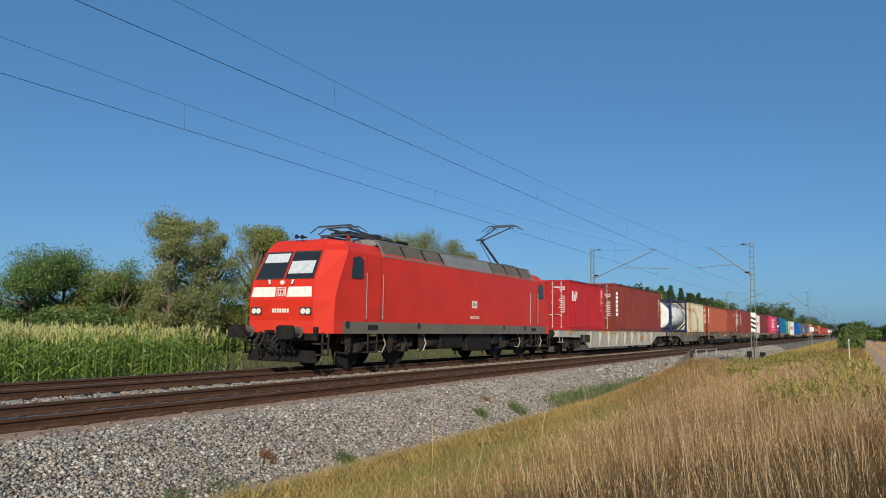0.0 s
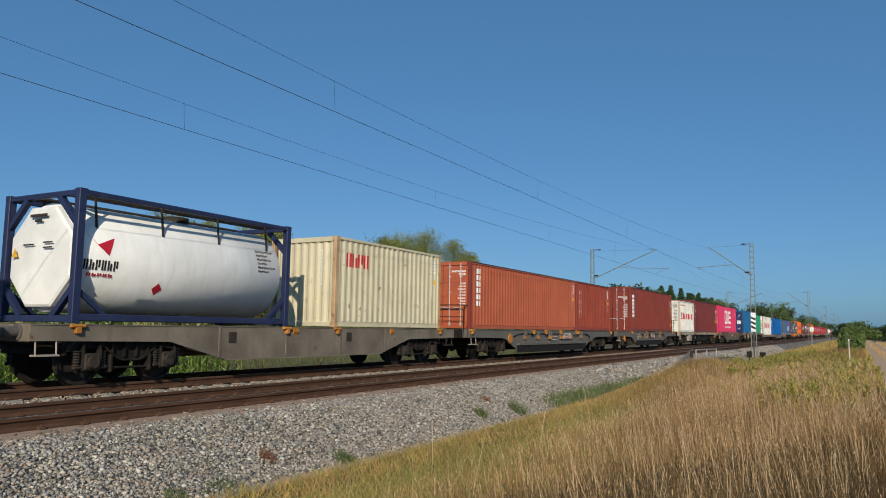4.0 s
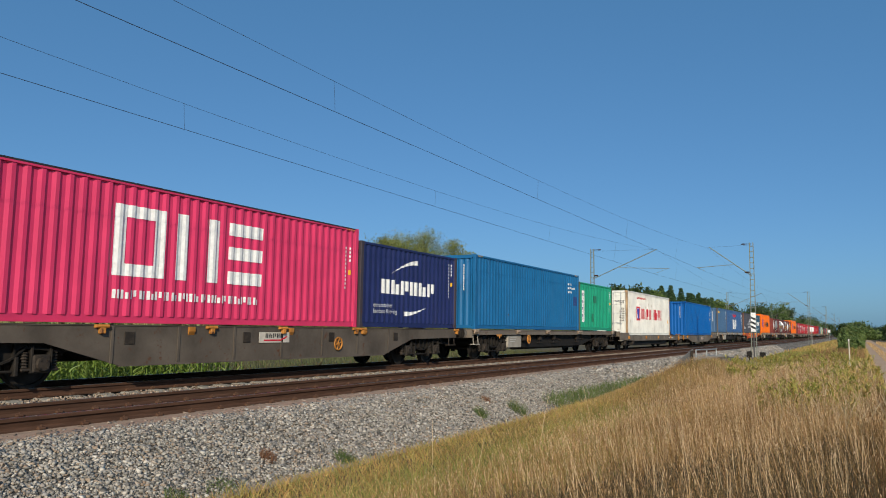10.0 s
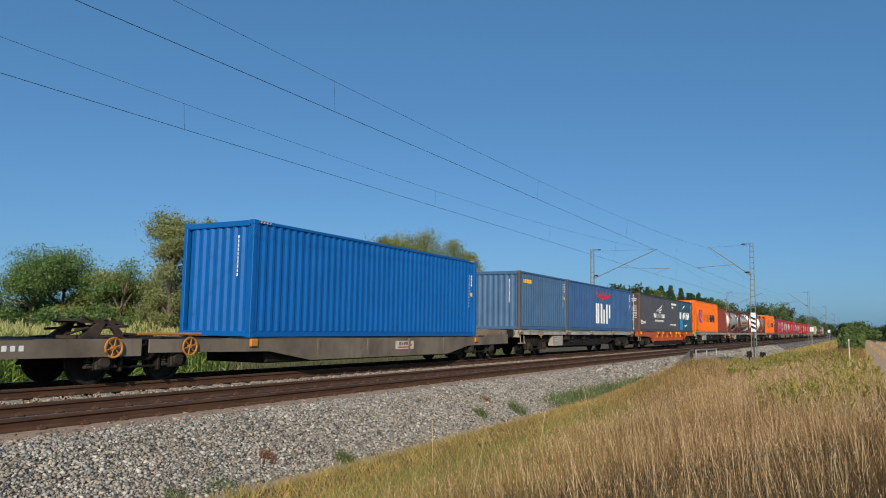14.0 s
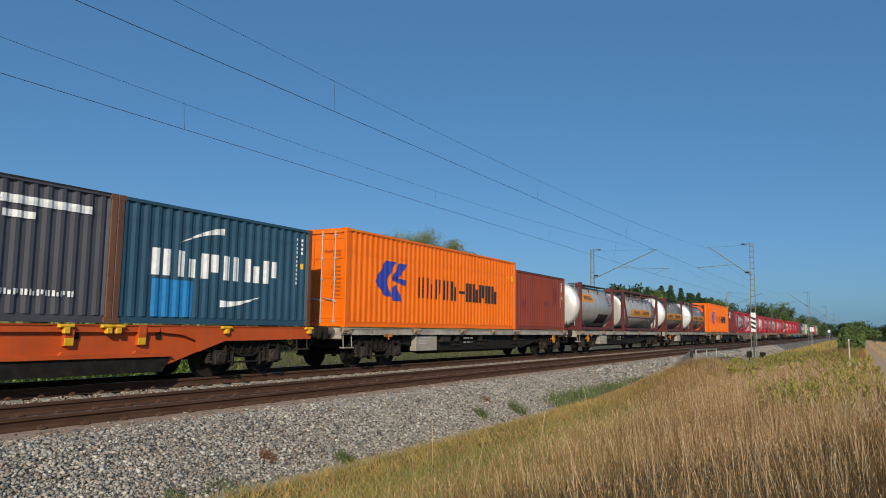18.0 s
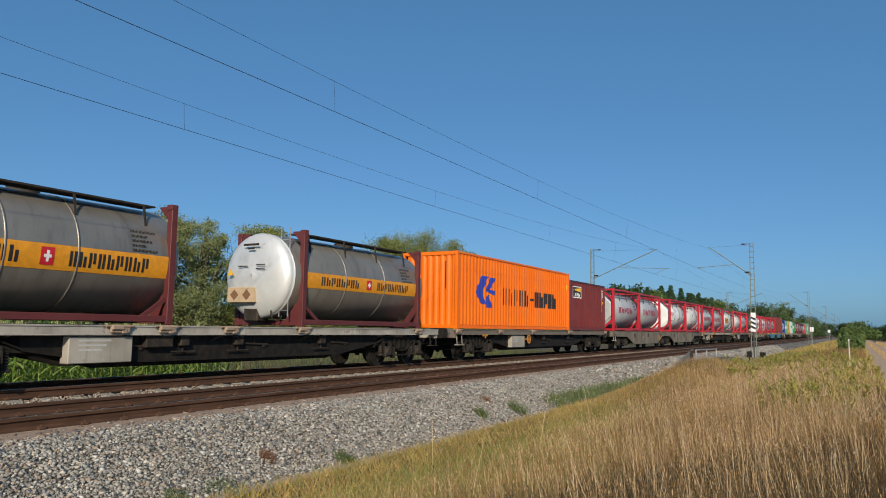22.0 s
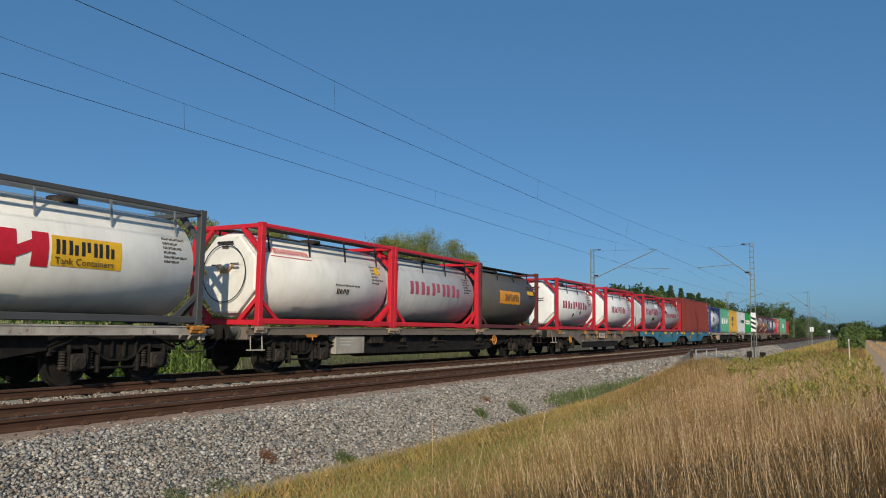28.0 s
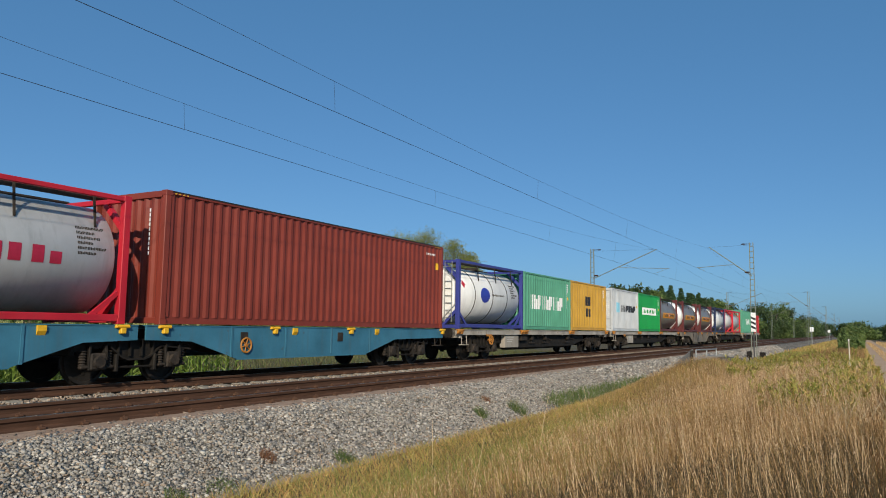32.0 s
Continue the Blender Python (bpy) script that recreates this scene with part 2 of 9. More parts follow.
STEEL_DARK = grimy("running_gear", (0.012, 0.0105, 0.009), (0.046, 0.036, 0.027))
STEEL_MID = grimy("dusty_steel", (0.028, 0.023, 0.019), (0.095, 0.070, 0.050))
WHEEL = grimy("wheel_steel", (0.020, 0.018, 0.016), (0.055, 0.044, 0.036), 0.65, 0.2)
TREAD = plain("polished_tread", (0.45, 0.44, 0.42), 0.3, 0.9)
GALV = plain("galvanised_steel", (0.34, 0.35, 0.35), 0.5, 0.6)
WHITE = plain("white_marking", (0.78, 0.78, 0.76), 0.5)
BLACK = plain("black_marking", (0.02, 0.02, 0.022), 0.5)
YELLOW = plain("yellow_marking", (0.75, 0.42, 0.02), 0.5)
ORANGE_BIT = paint("orange_fitting", (0.46, 0.185, 0.028), 0.6, 0.9, fade=0.3, streak=0.6)
RED_MARK = plain("red_marking", (0.55, 0.015, 0.03), 0.45)
PALE_GREY = paint("pale_grey_panel", (0.33, 0.295, 0.245), 0.65, 0.5, fade=0.25, streak=0.6)
CONCRETE = grimy("concrete", (0.34, 0.32, 0.28), (0.20, 0.18, 0.15), 0.9)
RUBBER = plain("rubber_hose", (0.02, 0.02, 0.02), 0.7)

# ---- the ground ----
PROFILE = [(-900, -1.0), (-60, -0.9), (-6, -0.75), (-3.4, -0.62), (-2.0, -0.60), (-0.5, -0.56), (1.5, -0.55), (3.5, -0.66), (5.2, -0.84), (7.05, -0.945), (7.4, -1.12), (17.6, -1.12), (19, -1.0), (21, -1.2), (24, -1.25), (60, -1.25), (200, -1.2), (2500, -1.0)]


def mound(x, y):
    """Low grassy rise of the verge before the culvert."""
    return 0.80 * np.exp(-((x - 27.5) / 8.5) ** 2) * np.exp(-((y - 5.1) / 1.25) ** 2)


def ground_z(y):
    return float(np.interp(y, [p[0] for p in PROFILE], [p[1] for p in PROFILE]))


def build_ground():
    ys = sorted({p[0] for p in PROFILE} | set(np.arange(-4, 30, 0.5).tolist()) | {40, 80, 120, 400, 900})
    xs = [-300, -100, -40, -20] + list(range(-10, 80, 2)) + list(range(80, 300, 15)) + [350, 500, 800, 1300, 2500, 4000]
    v = []
    for x in xs:
        for y in ys:
            near = 1.0 if 0 < x < 80 and (0.2 < y < 6.2 or y > 19) else 0.0
            v.append((x, y, ground_z(y) + mound(x, y) + near * 0.07 * noise.noise((x * 0.6, y * 0.6, 0))))
    n = len(ys)
    f = [(i * n + j, (i + 1) * n + j, (i + 1) * n + j + 1, i * n + j + 1) for i in range(len(xs) - 1) for j in range(n - 1)]
    me = bpy.data.meshes.new("ground")
    me.from_pydata(v, [], f)
    me.materials.append(ground_mat())
    tagged(new("ground", me), "dry grassy field ground of soil and stubble", "ground", kind="structure")
    lane = Form()
    lx = list(range(-20, 300, 8))
    for a, b in ((-3.3, -0.5),):
        for x0, x1 in zip(lx, lx[1:]):
            za, zb = ground_z(a) + 0.02, ground_z(b) + 0.02
            lane.add([(x0, a, za), (x1, a, za), (x1, b, zb), (x0, b, zb)], [(0, 1, 2, 3)])
    ob = new("lane", lane.mesh("lane", grimy("lane_gravel", (0.46, 0.31, 0.20), (0.56, 0.41, 0.28), 0.95, 0, 0.8, 1.2)))
    tagged(ob, "pale dusty gravel field lane", "lane", kind="structure")


# ---- ballast and track ----
BED_TOP = -0.20
BED = [(6.75, -1.12), (6.95, -1.03), (8.35, -0.27), (8.75, BED_TOP), (11.2, BED_TOP - 0.02), (12.1, BED_TOP - 0.03), (15.5, BED_TOP), (15.9, -0.27), (17.2, -1.05), (17.4, -1.15)]


def bed_z(y):
    return float(np.interp(y, [p[0] for p in BED], [p[1] for p in BED]))


def rocks(name, count, xa, xb, ya, yb, size, mat, power=1.0, sink=0.3, seed=3):
    """Loose crushed stones lying on the ballast bed, as one mesh."""
    rng = np.random.default_rng(seed)
    base = np.array([(x, y, z) for x in (-1, 1) for y in (-1, 1) for z in (-1, 1)], dtype=float) * 0.62
    tris = np.array([(0, 1, 3), (0, 3, 2), (4, 6, 7), (4, 7, 5), (0, 4, 5), (0, 5, 1), (2, 3, 7), (2, 7, 6), (0, 2, 6), (0, 6, 4), (1, 5, 7), (1, 7, 3)])
    x = xa + (xb - xa) * rng.random(count) ** power
    y = ya + (yb - ya) * rng.random(count)
    z = np.interp(y, [p[0] for p in BED], [p[1] for p in BED])
    s = size * (0.55 + 0.55 * rng.random(count) + 0.75 * rng.random(count) ** 5)
    k = len(base)
    shape = base[None] * (0.50 + 0.95 * rng.random((count, k, 1))) + rng.normal(size=(count, k, 3)) * 0.13
    shape *= np.stack([0.7 + 0.6 * rng.random(count), 0.6 + 0.5 * rng.random(count), 0.45 + 0.4 * rng.random(count)], 1)[:, None, :]
    a = rng.random(count) * 2 * np.pi
    b = (rng.random(count) - 0.5) * 1.4
    ca, sa, cb, sb = np.cos(a)[:, None], np.sin(a)[:, None], np.cos(b)[:, None], np.sin(b)[:, None]
    px, py, pz = shape[..., 0], shape[..., 1], shape[..., 2]
    py, pz = py * cb - pz * sb, py * sb + pz * cb
    px, py = px * ca - py * sa, px * sa + py * ca
    v = np.stack([px, py, pz], -1) * s[:, None, None]
    v += np.stack([x, y, z + s * sink], 1)[:, None, :]
    f = tris[None] + (np.arange(count) * k)[:, None, None]
    ob = new(name, raw_mesh(name, v.reshape(-1, 3), f.ravel(), np.full(count * len(tris), 3), mat))
    return tagged(ob, "loose grey crushed ballast stones beside the rails", "ballast", kind="stuff")


def rail_profile(y):
    half = [(0.000, -0.172), (0.075, -0.172), (0.075, -0.161), (0.022, -0.142), (0.009, -0.125), (0.009, -0.055), (0.036, -0.043), (0.036, -0.010), (0.028, 0.0), (0.0, 0.001)]
    return [(y + a, b) for a, b in half[1:-1]] + [(y, 0.001)] + [(y - a, b) for a, b in reversed(half[1:-1])]


def build_track():
    bed = Form()
    for a, b in ((-60, 40), (40, 160), (160, 900)):
        bed.prism(BED + [(17.4, -1.6), (6.75, -1.6)], "x", a, b)
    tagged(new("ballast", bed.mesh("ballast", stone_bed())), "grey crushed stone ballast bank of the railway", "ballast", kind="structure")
    steel = rail_steel()
    shiny = plain("worn_rail_head", (0.30, 0.28, 0.26), 0.35, 0.8)
    for cy, who in ((NEAR_Y, "near"), (FAR_Y, "far")):
        tr = thing("railway_track", "rusty steel rails on concrete sleepers in grey ballast", "railway track", "tracks of the line")
        tr["kind"] = "structure"
        for s in (-1, 1):
            r = part("rail", Form().prism(rail_profile(cy + s * 0.7535), "x", -60, 900), steel, tr)
            part("running_surface", Form().box(-60, 900, cy + s * 0.7535 - 0.024, cy + s * 0.7535 + 0.024, 0.0015, 0.0035), shiny, r, "worn bright rail head")
        def one_sleeper():
            f = Form()
            f.prism([(-1.30, -0.36), (1.30, -0.36), (1.30, -0.20), (1.0, -0.176), (0.5, -0.176), (0.3, -0.215), (-0.3, -0.215), (-0.5, -0.176), (-1.0, -0.176), (-1.30, -0.20)], "x", -0.13, 0.13)
            return f.mesh("sleeper", CONCRETE)
        def one_clip():
            f = Form()
            for s in (-1, 1):
                for d in (-1, 1):
                    yy = s * 0.7535 + d * 0.10
                    f.box(-0.055, 0.055, yy - 0.03, yy + 0.03, -0.172, -0.135, 0.01)
                    f.rod((-0.05, yy, -0.13), (0.05, yy, -0.128), 0.011, 6)
                    f.rod((0, yy, -0.15), (0, yy, -0.105), 0.014, 6)
            return f.mesh("rail_clip", grimy("rusty_clip", (0.10, 0.05, 0.03), (0.16, 0.09, 0.05)))
        for i in range(52):
            x = 3.5 + 0.62 * i
            sl = part("sleeper", shared("sleeper", one_sleeper), None, tr)
            sl.location = (x, cy, 0)
            cl = part("rail_clip", shared("clip", one_clip), None, sl, "rusty rail clip" if i == 0 else "")
    stone = island_mix("ballast_stone", [(0.075, 0.072, 0.066), (0.27, 0.25, 0.215), (0.44, 0.41, 0.36), (0.165, 0.152, 0.132), (0.60, 0.56, 0.49), (0.30, 0.215, 0.145), (0.34, 0.325, 0.30), (0.12, 0.113, 0.105)], 0.85, 0, 1.2, 0.2)
    dusty = island_mix("dusty_stone", [(0.10, 0.075, 0.055), (0.27, 0.205, 0.155), (0.40, 0.31, 0.235), (0.17, 0.13, 0.10), (0.48, 0.40, 0.32), (0.30, 0.20, 0.135)], 0.9, 0, 1.2, 0.2)
    sand = grimy("rust_dust", (0.40, 0.28, 0.20), (0.24, 0.165, 0.115), 0.95, 0, 0.7, 7)
    tagged(new("rail_dust_strip", Form().prism([(8.66, bed_z(8.66) + 0.004), (8.85, bed_z(8.85) + 0.028), (9.31, bed_z(9.31) + 0.034), (9.31, bed_z(9.31) - 0.05), (8.66, bed_z(8.66) - 0.05)], "x", -10, 60).mesh("rail_dust_strip", sand)), "strip of brown rail dust beside the rail", "dust", kind="structure")
    rocks("ballast_stones", 54000, 2.5, 26, 6.95, 8.90, 0.0255, stone, 1.25, seed=3)
    rocks("ballast_stones", 17000, 26, 95, 6.95, 8.90, 0.050, stone, 1.3, seed=4)
    rocks("rail_dust_stones", 8000, 3, 45, 8.72, 9.28, 0.023, dusty, 1.2, 0.6, seed=8)
    rocks("ballast_stones", 12000, 5, 60, 11.15, 13.2, 0.030, dusty, 1.2, 0.7, seed=5)
    rocks("ballast_stones", 2500, 5, 40, 14.9, 16.6, 0.040, stone, 1.2, 0.4, seed=6)


# ---- overhead line ----
SPANS = [-20.0, 61.0, 136.0, 211.0, 286.0, 361.0]
MAST_NEAR, MAST_FAR = 6.95, 19.6
CARRIER_HIGH = 7.85
HEIGHTS = {NEAR_Y: (6.02, 6.70), FAR_Y: (5.89, 6.48)}   # contact wire, lowest point of the carrier


def build_overhead():
    steel = grimy("weathered_galvanised", (0.20, 0.225, 0.185), (0.32, 0.335, 0.29), 0.7, 0.15)
    wire = plain("oxidised_wire", (0.035, 0.035, 0.035), 0.6, 0.3)
    footing = grimy("damp_footing", (0.17, 0.16, 0.14), (0.09, 0.08, 0.07), 0.9)
    insul = plain("brown_insulator", (0.05, 0.03, 0.022), 0.25)
    for cy, my in ((NEAR_Y, MAST_NEAR), (FAR_Y, MAST_FAR)):
        side = 1 if my > cy else -1
        CONTACT, low = HEIGHTS[cy]

        def carrier_z(x):
            for a, b in zip(SPANS, SPANS[1:]):
                if a <= x <= b:
                    u = (x - a) / (b - a) * 2 - 1
                    return low + (CARRIER_HIGH - low) * u * u
            return CARRIER_HIGH

        for k, x in enumerate(SPANS):
            top = 8.15
            g = ground_z(my)
            ma = thing("catenary_mast", "weathered grey lattice steel mast with a tubular cantilever over the track", "catenary mast", "masts of the overhead line")
            ma.matrix_basis = pose(x, my, 0)
            part("foundation", Form().box(-0.3, 0.3, -0.3, 0.3, g - 0.5, -0.62, 0.03), footing, ma, "rough concrete footing")
            for dy in (-1, 1):
                part("leg", Form().bar((0, dy * 0.19, -0.55), (0, dy * 0.125, top), 0.05, 0.13), steel, ma)
            for i in range(20):
                z = -0.3 + i * 0.43
                w = 0.19 - 0.065 * (z + 0.55) / (top + 0.55)
                part("batten", Form().box(-0.065, 0.065, -w, w, z - 0.022, z + 0.022), steel, ma)
            d = cy - my
            arm = Form().rod((0, 0.0, 5.55), (0, d + 0.1 * side, CARRIER_HIGH + 0.05), 0.035, 8)
            tube = part("cantilever_tube", arm, steel, ma)
            part("insulator", Form().turned([(0, 0.03), (0.02, 0.075), (0.1, 0.06), (0.12, 0.08), (0.2, 0.06), (0.22, 0.08), (0.3, 0.06), (0.32, 0.075), (0.34, 0.03)], (0, 0, 0), "y", 10), insul, tube, "ribbed brown insulator").matrix_basis = pose(0, -0.17 - 0.35 * side, 5.55 + 0.30)
            stag = 0.3 * (1 if k % 2 else -1)
            arm2 = part("registration_tube", Form().rod((0, d * 0.42, 6.48), (0, d - 0.9 * (1 if d > 0 else -1) * -1, 6.30), 0.022, 8), steel, ma)
            part("steady_arm", Form().rod((0, d + 0.7 * (1 if d > 0 else -1), 6.27), (0, d + stag, CONTACT + 0.03), 0.012, 6).rod((0, d + 0.7 * (1 if d > 0 else -1), 6.30), (0, d + 0.7 * (1 if d > 0 else -1), 6.22), 0.02, 6), steel, arm2)
            part("pull_off_wire", Form().rod((0, 0, 7.95), (0, d, CARRIER_HIGH + 0.05), 0.008, 4), wire, ma)
            part("top_bracket", Form().bar((0, 0, top - 0.1), (0, -side * 0.75, top - 0.1), 0.05, 0.05).turned([(0, 0.02), (0.05, 0.06), (0.15, 0.05), (0.2, 0.06), (0.3, 0.02)], (0, -side * 0.6 - 0.15, top - 0.1), "y", 8), insul, ma, "bracket with a ribbed insulator")
        line = thing("overhead_line", "thin dark contact wire hung from a sagging carrier wire", "overhead wire", "overhead lines")
        line["kind"] = "structure"
        xs = []
        for a, b in zip(SPANS, SPANS[1:]):
            xs += list(np.linspace(a, b, 21)[:-1])
        xs.append(SPANS[-1])
        def zig(x):
            i = np.interp(x, SPANS, range(len(SPANS)))
            k0 = int(math.floor(i))
            s0 = 0.3 if k0 % 2 else -0.3
            return cy + s0 * (1 - 2 * (i - k0))
        f, g = Form(), Form()
        for a, b in zip(xs, xs[1:]):
            f.rod((a, zig(a), CONTACT), (b, zig(b), CONTACT), 0.0065, 5)
            g.rod((a, cy, carrier_z(a)), (b, cy, carrier_z(b)), 0.0042, 5)
        part("contact_wire", f, wire, line)
        part("carrier_wire", g, wire, line)
        for a in SPANS[:-1]:
            for k in range(6):
                x = a + 6.9 + k * 12.3 + (0.6 if cy > 12 else 1.4)
                part("dropper", Form().rod((x, zig(x), CONTACT), (x, cy, carrier_z(x)), 0.003, 4), wire, line)


# ---- line-side fittings ----
def build_lineside():
    post = plain("dark_grey_post", (0.07, 0.072, 0.07), 0.5, 0.2)
    sg = thing("striped_board", "white board with black slanting stripes on a grey post", "rail sign", place=pose(59.2, 6.75, 0))
    part("post", Form().rod((0, 0, -1.1), (0, 0, 2.75), 0.05, 10), post, sg)
    bd = part("board", Form().box(-0.08, -0.05, -0.17, 0.17, 1.30, 2.70, 0.01), WHITE, sg, "white enamel board")
    for k in range(3):
        z = 1.45 + k * 0.33
        part("stripe", Form().prism([(-0.165, z), (-0.165, z + 0.16), (0.165, z + 0.32), (0.165, z + 0.16)], "x", -0.086, -0.082), BLACK, bd, "black slanting stripe")
    part("bracket", Form().box(-0.05, 0.0, -0.06, 0.06, 1.3, 1.36).box(-0.05, 0.0, -0.06, 0.06, 2.4, 2.46), post, sg)
    for x, y in ((133.0, 6.5), (214.0, 6.5)):
        sb = thing("marker_board", "white marker board on a white post beside the line", "rail sign", "white marker boards", pose(x, y, 0))
        part("post", Form().rod((0, 0, -1.1), (0, 0, 2.2), 0.05, 8), GALV, sb)
        part("board", Form().box(-0.04, 0.04, -0.28, 0.28, 1.55, 2.25, 0.02), WHITE, sb)
    cu = thing("culvert_headwall", "weathered grey concrete culvert headwall with a low steel rail", "culvert", place=pose(40.0, 7.05, 0))
    damp = grimy("damp_concrete", (0.17, 0.165, 0.15), (0.08, 0.075, 0.065), 0.9, 0, 0.7, 1.5)
    part("wing_wall", Form().prism([(-5.5, -1.25), (18.0, -1.25), (17.5, -0.75), (11.0, -0.36), (7.0, -0.20), (3.2, -0.15), (-3.0, -0.22), (-5.2, -0.60)], "y", -0.20, 0.20), damp, cu, "long weathered concrete wall")
    part("coping", Form().prism([(-3.0, -0.22), (3.2, -0.15), (7.0, -0.20), (7.0, -0.10), (3.2, -0.05), (-3.0, -0.12)], "y", -0.26, 0.26), CONCRETE, cu)
    for x in (-2.9, 0.0, 2.9):
        part("rail_post", Form().rod((x, -0.22, -0.3), (x, -0.22, 0.36), 0.035, 6), GALV, cu)
    part("guard_rail", Form().rod((-2.9, -0.22, 0.36), (2.9, -0.22, 0.30), 0.035, 6), GALV, cu)
    for k in range(3):
        part("leaning_plank", Form().bar((-8.6 + 0.2 * k, -0.35, -0.62 + 0.22 * k), (-4.7 + 0.3 * k, -0.30, 0.02 + 0.17 * k), 0.06, 0.13), grimy("old_plank", (0.20, 0.19, 0.175), (0.09, 0.08, 0.07), 0.9), cu, "leaning grey plank")
    for x, z in ((-8.4, -0.35), (-5.0, 0.38)):
        part("plank_post", Form().box(x - 0.07, x + 0.07, -0.48, -0.38, -1.2, z), STEEL_MID, cu)
    bx = thing("trackside_cabinet", "small dark trackside connection box on a stake", "cabinet", place=pose(57.6, 6.9, 0))
    part("box", Form().box(-0.2, 0.2, -0.15, 0.15, -0.55, -0.1, 0.03), STEEL_DARK, bx)
    part("stake", Form().box(-0.04, 0.04, -0.04, 0.04, -1.15, -0.55), STEEL_MID, bx)
    bx2 = thing("trackside_cabinet", "small dark trackside connection box on a stake", "cabinet", place=pose(63.2, 6.6, -0.28))
    part("box", Form().box(-0.22, 0.22, -0.2, 0.2, -0.55, 0.0, 0.03), STEEL_DARK, bx2)
    part("stake", Form().box(-0.04, 0.04, -0.04, 0.04, -1.15, -0.55), STEEL_MID, bx2)


def build_stake():
    """Thin weathered stake in the verge, and low rusty fittings at the mast foot."""
    st = thing("marker_stake", "thin bleached wooden stake among the weeds", "stake", place=pose(27.4, 0.25, ground_z(0.25)))
    part("shaft", Form().rod((0, 0, -0.3), (0.02, 0.03, 1.55), 0.022, 6, 0.018), plain("bleached_wood", (0.60, 0.54, 0.42), 0.8), st)
    part("cap", Form().rod((0.02, 0.03, 1.55), (0.02, 0.03, 1.62), 0.024, 6), plain("stake_paint", (0.70, 0.66, 0.58), 0.6), st)


build_ground()
build_stake()
build_track()
build_overhead()
build_lineside()



# ---- plants ----
def strips(name, base, height, width, lean, mat, label, category, seed, facing=None, levels=(0.0, 0.45, 0.8, 1.0), wid=(1.0, 0.85, 0.5), curl=1.6, parent=None, wind=None):
    """Many narrow tapered leaves in one mesh, each rising from its base and bending over."""
    rng = np.random.default_rng(seed)
    n = len(base)
    a = rng.random(n) * 2 * np.pi if wind is None else wind + rng.normal(size=n) * 1.15
    b = rng.random(n) * 2 * np.pi if facing is None else facing
    d = np.stack([np.cos(a), np.sin(a), np.zeros(n)], 1)
    s = np.stack([np.cos(b), np.sin(b), np.zeros(n)], 1)
    rows = []
    k = len(levels)
    for i, t in enumerate(levels):
        c = base + np.stack([np.zeros(n), np.zeros(n), height * (t - 0.25 * (lean / np.maximum(height, 0.01)) * t * t)], 1) + d * (lean * t ** curl)[:, None]
        if i < k - 1:
            rows += [c - s * (width * wid[i] / 2)[:, None], c + s * (width * wid[i] / 2)[:, None]]
        else:
            rows.append(c)
    v = np.stack(rows, 1)
    m = v.shape[1]
    quads = np.array([[2 * i, 2 * i + 1, 2 * i + 3, 2 * i + 2] for i in range(k - 2)])
    tri = np.array([2 * (k - 2), 2 * (k - 2) + 1, 2 * (k - 2) + 2])
    off = (np.arange(n) * m)[:, None]
    flat = np.concatenate([np.concatenate([quads.ravel(), tri])[None] + off], 1).ravel()
    sizes = np.tile(np.array([4] * (k - 2) + [3]), n)
    me = raw_mesh(name, v.reshape(-1, 3), flat, sizes, mat)
    ob = new(name, me)
    if parent is not None:
        ob.parent = parent
        return ob
    return tagged(ob, label, category, kind="stuff")


def heads(name, base, size, mat, label, category, seed, tilt=0.5):
    """Slim spindle-shaped seed heads or leaves: four-sided, pointed at both ends."""
    rng = np.random.default_rng(seed)
    n = len(base)
    a = rng.random(n) * 2 * np.pi
    lean = tilt * rng.random(n)
    ax = np.stack([np.cos(a) * np.sin(lean), np.sin(a) * np.sin(lean), np.cos(lean)], 1)
    u = np.stack([-np.sin(a), np.cos(a), np.zeros(n)], 1)
    w = np.cross(ax, u)
    L, r = size * (0.7 + 0.6 * rng.random(n)), size * 0.085
    mid = base + ax * (L * 0.4)[:, None]
    v = np.stack([base, mid + u * r, mid + w * r, mid - u * r, mid - w * r, base + ax * L[:, None]], 1)
    f = np.array([[0, 1, 2], [0, 2, 3], [0, 3, 4], [0, 4, 1], [5, 2, 1], [5, 3, 2], [5, 4, 3], [5, 1, 4]])
    flat = (f.ravel()[None] + (np.arange(n) * 6)[:, None]).ravel()
    return tagged(new(name, raw_mesh(name, v.reshape(-1, 3), flat, np.full(n * 8, 3), mat)), label, category, kind="stuff")


def leaf_cards(rng, centres, spread, count, size, flat=0.0):
    """Corner points of small leaves scattered round clump centres."""
    n = len(centres) * count
    c = np.repeat(centres, count, 0) + np.clip(rng.normal(size=(n, 3)), -1.8, 1.8) * np.repeat(spread, count)[:, None] * np.array([1, 1, 0.75])
    nrm = rng.normal(size=(n, 3))
    nrm[:, 2] += flat
    nrm /= np.linalg.norm(nrm, axis=1)[:, None]
    t = np.cross(nrm, rng.normal(size=(n, 3)))
    t /= np.linalg.norm(t, axis=1)[:, None]
    b = np.cross(nrm, t)
    s = size * (0.6 + 0.8 * rng.random(n))
    v = np.stack([c - t * s[:, None], c - b * (s * 0.42)[:, None] + nrm * (0.12 * s)[:, None], c + t * s[:, None], c + b * (s * 0.42)[:, None] + nrm * (0.12 * s)[:, None]], 1)
    return v.reshape(-1, 3)


LEAF = {}


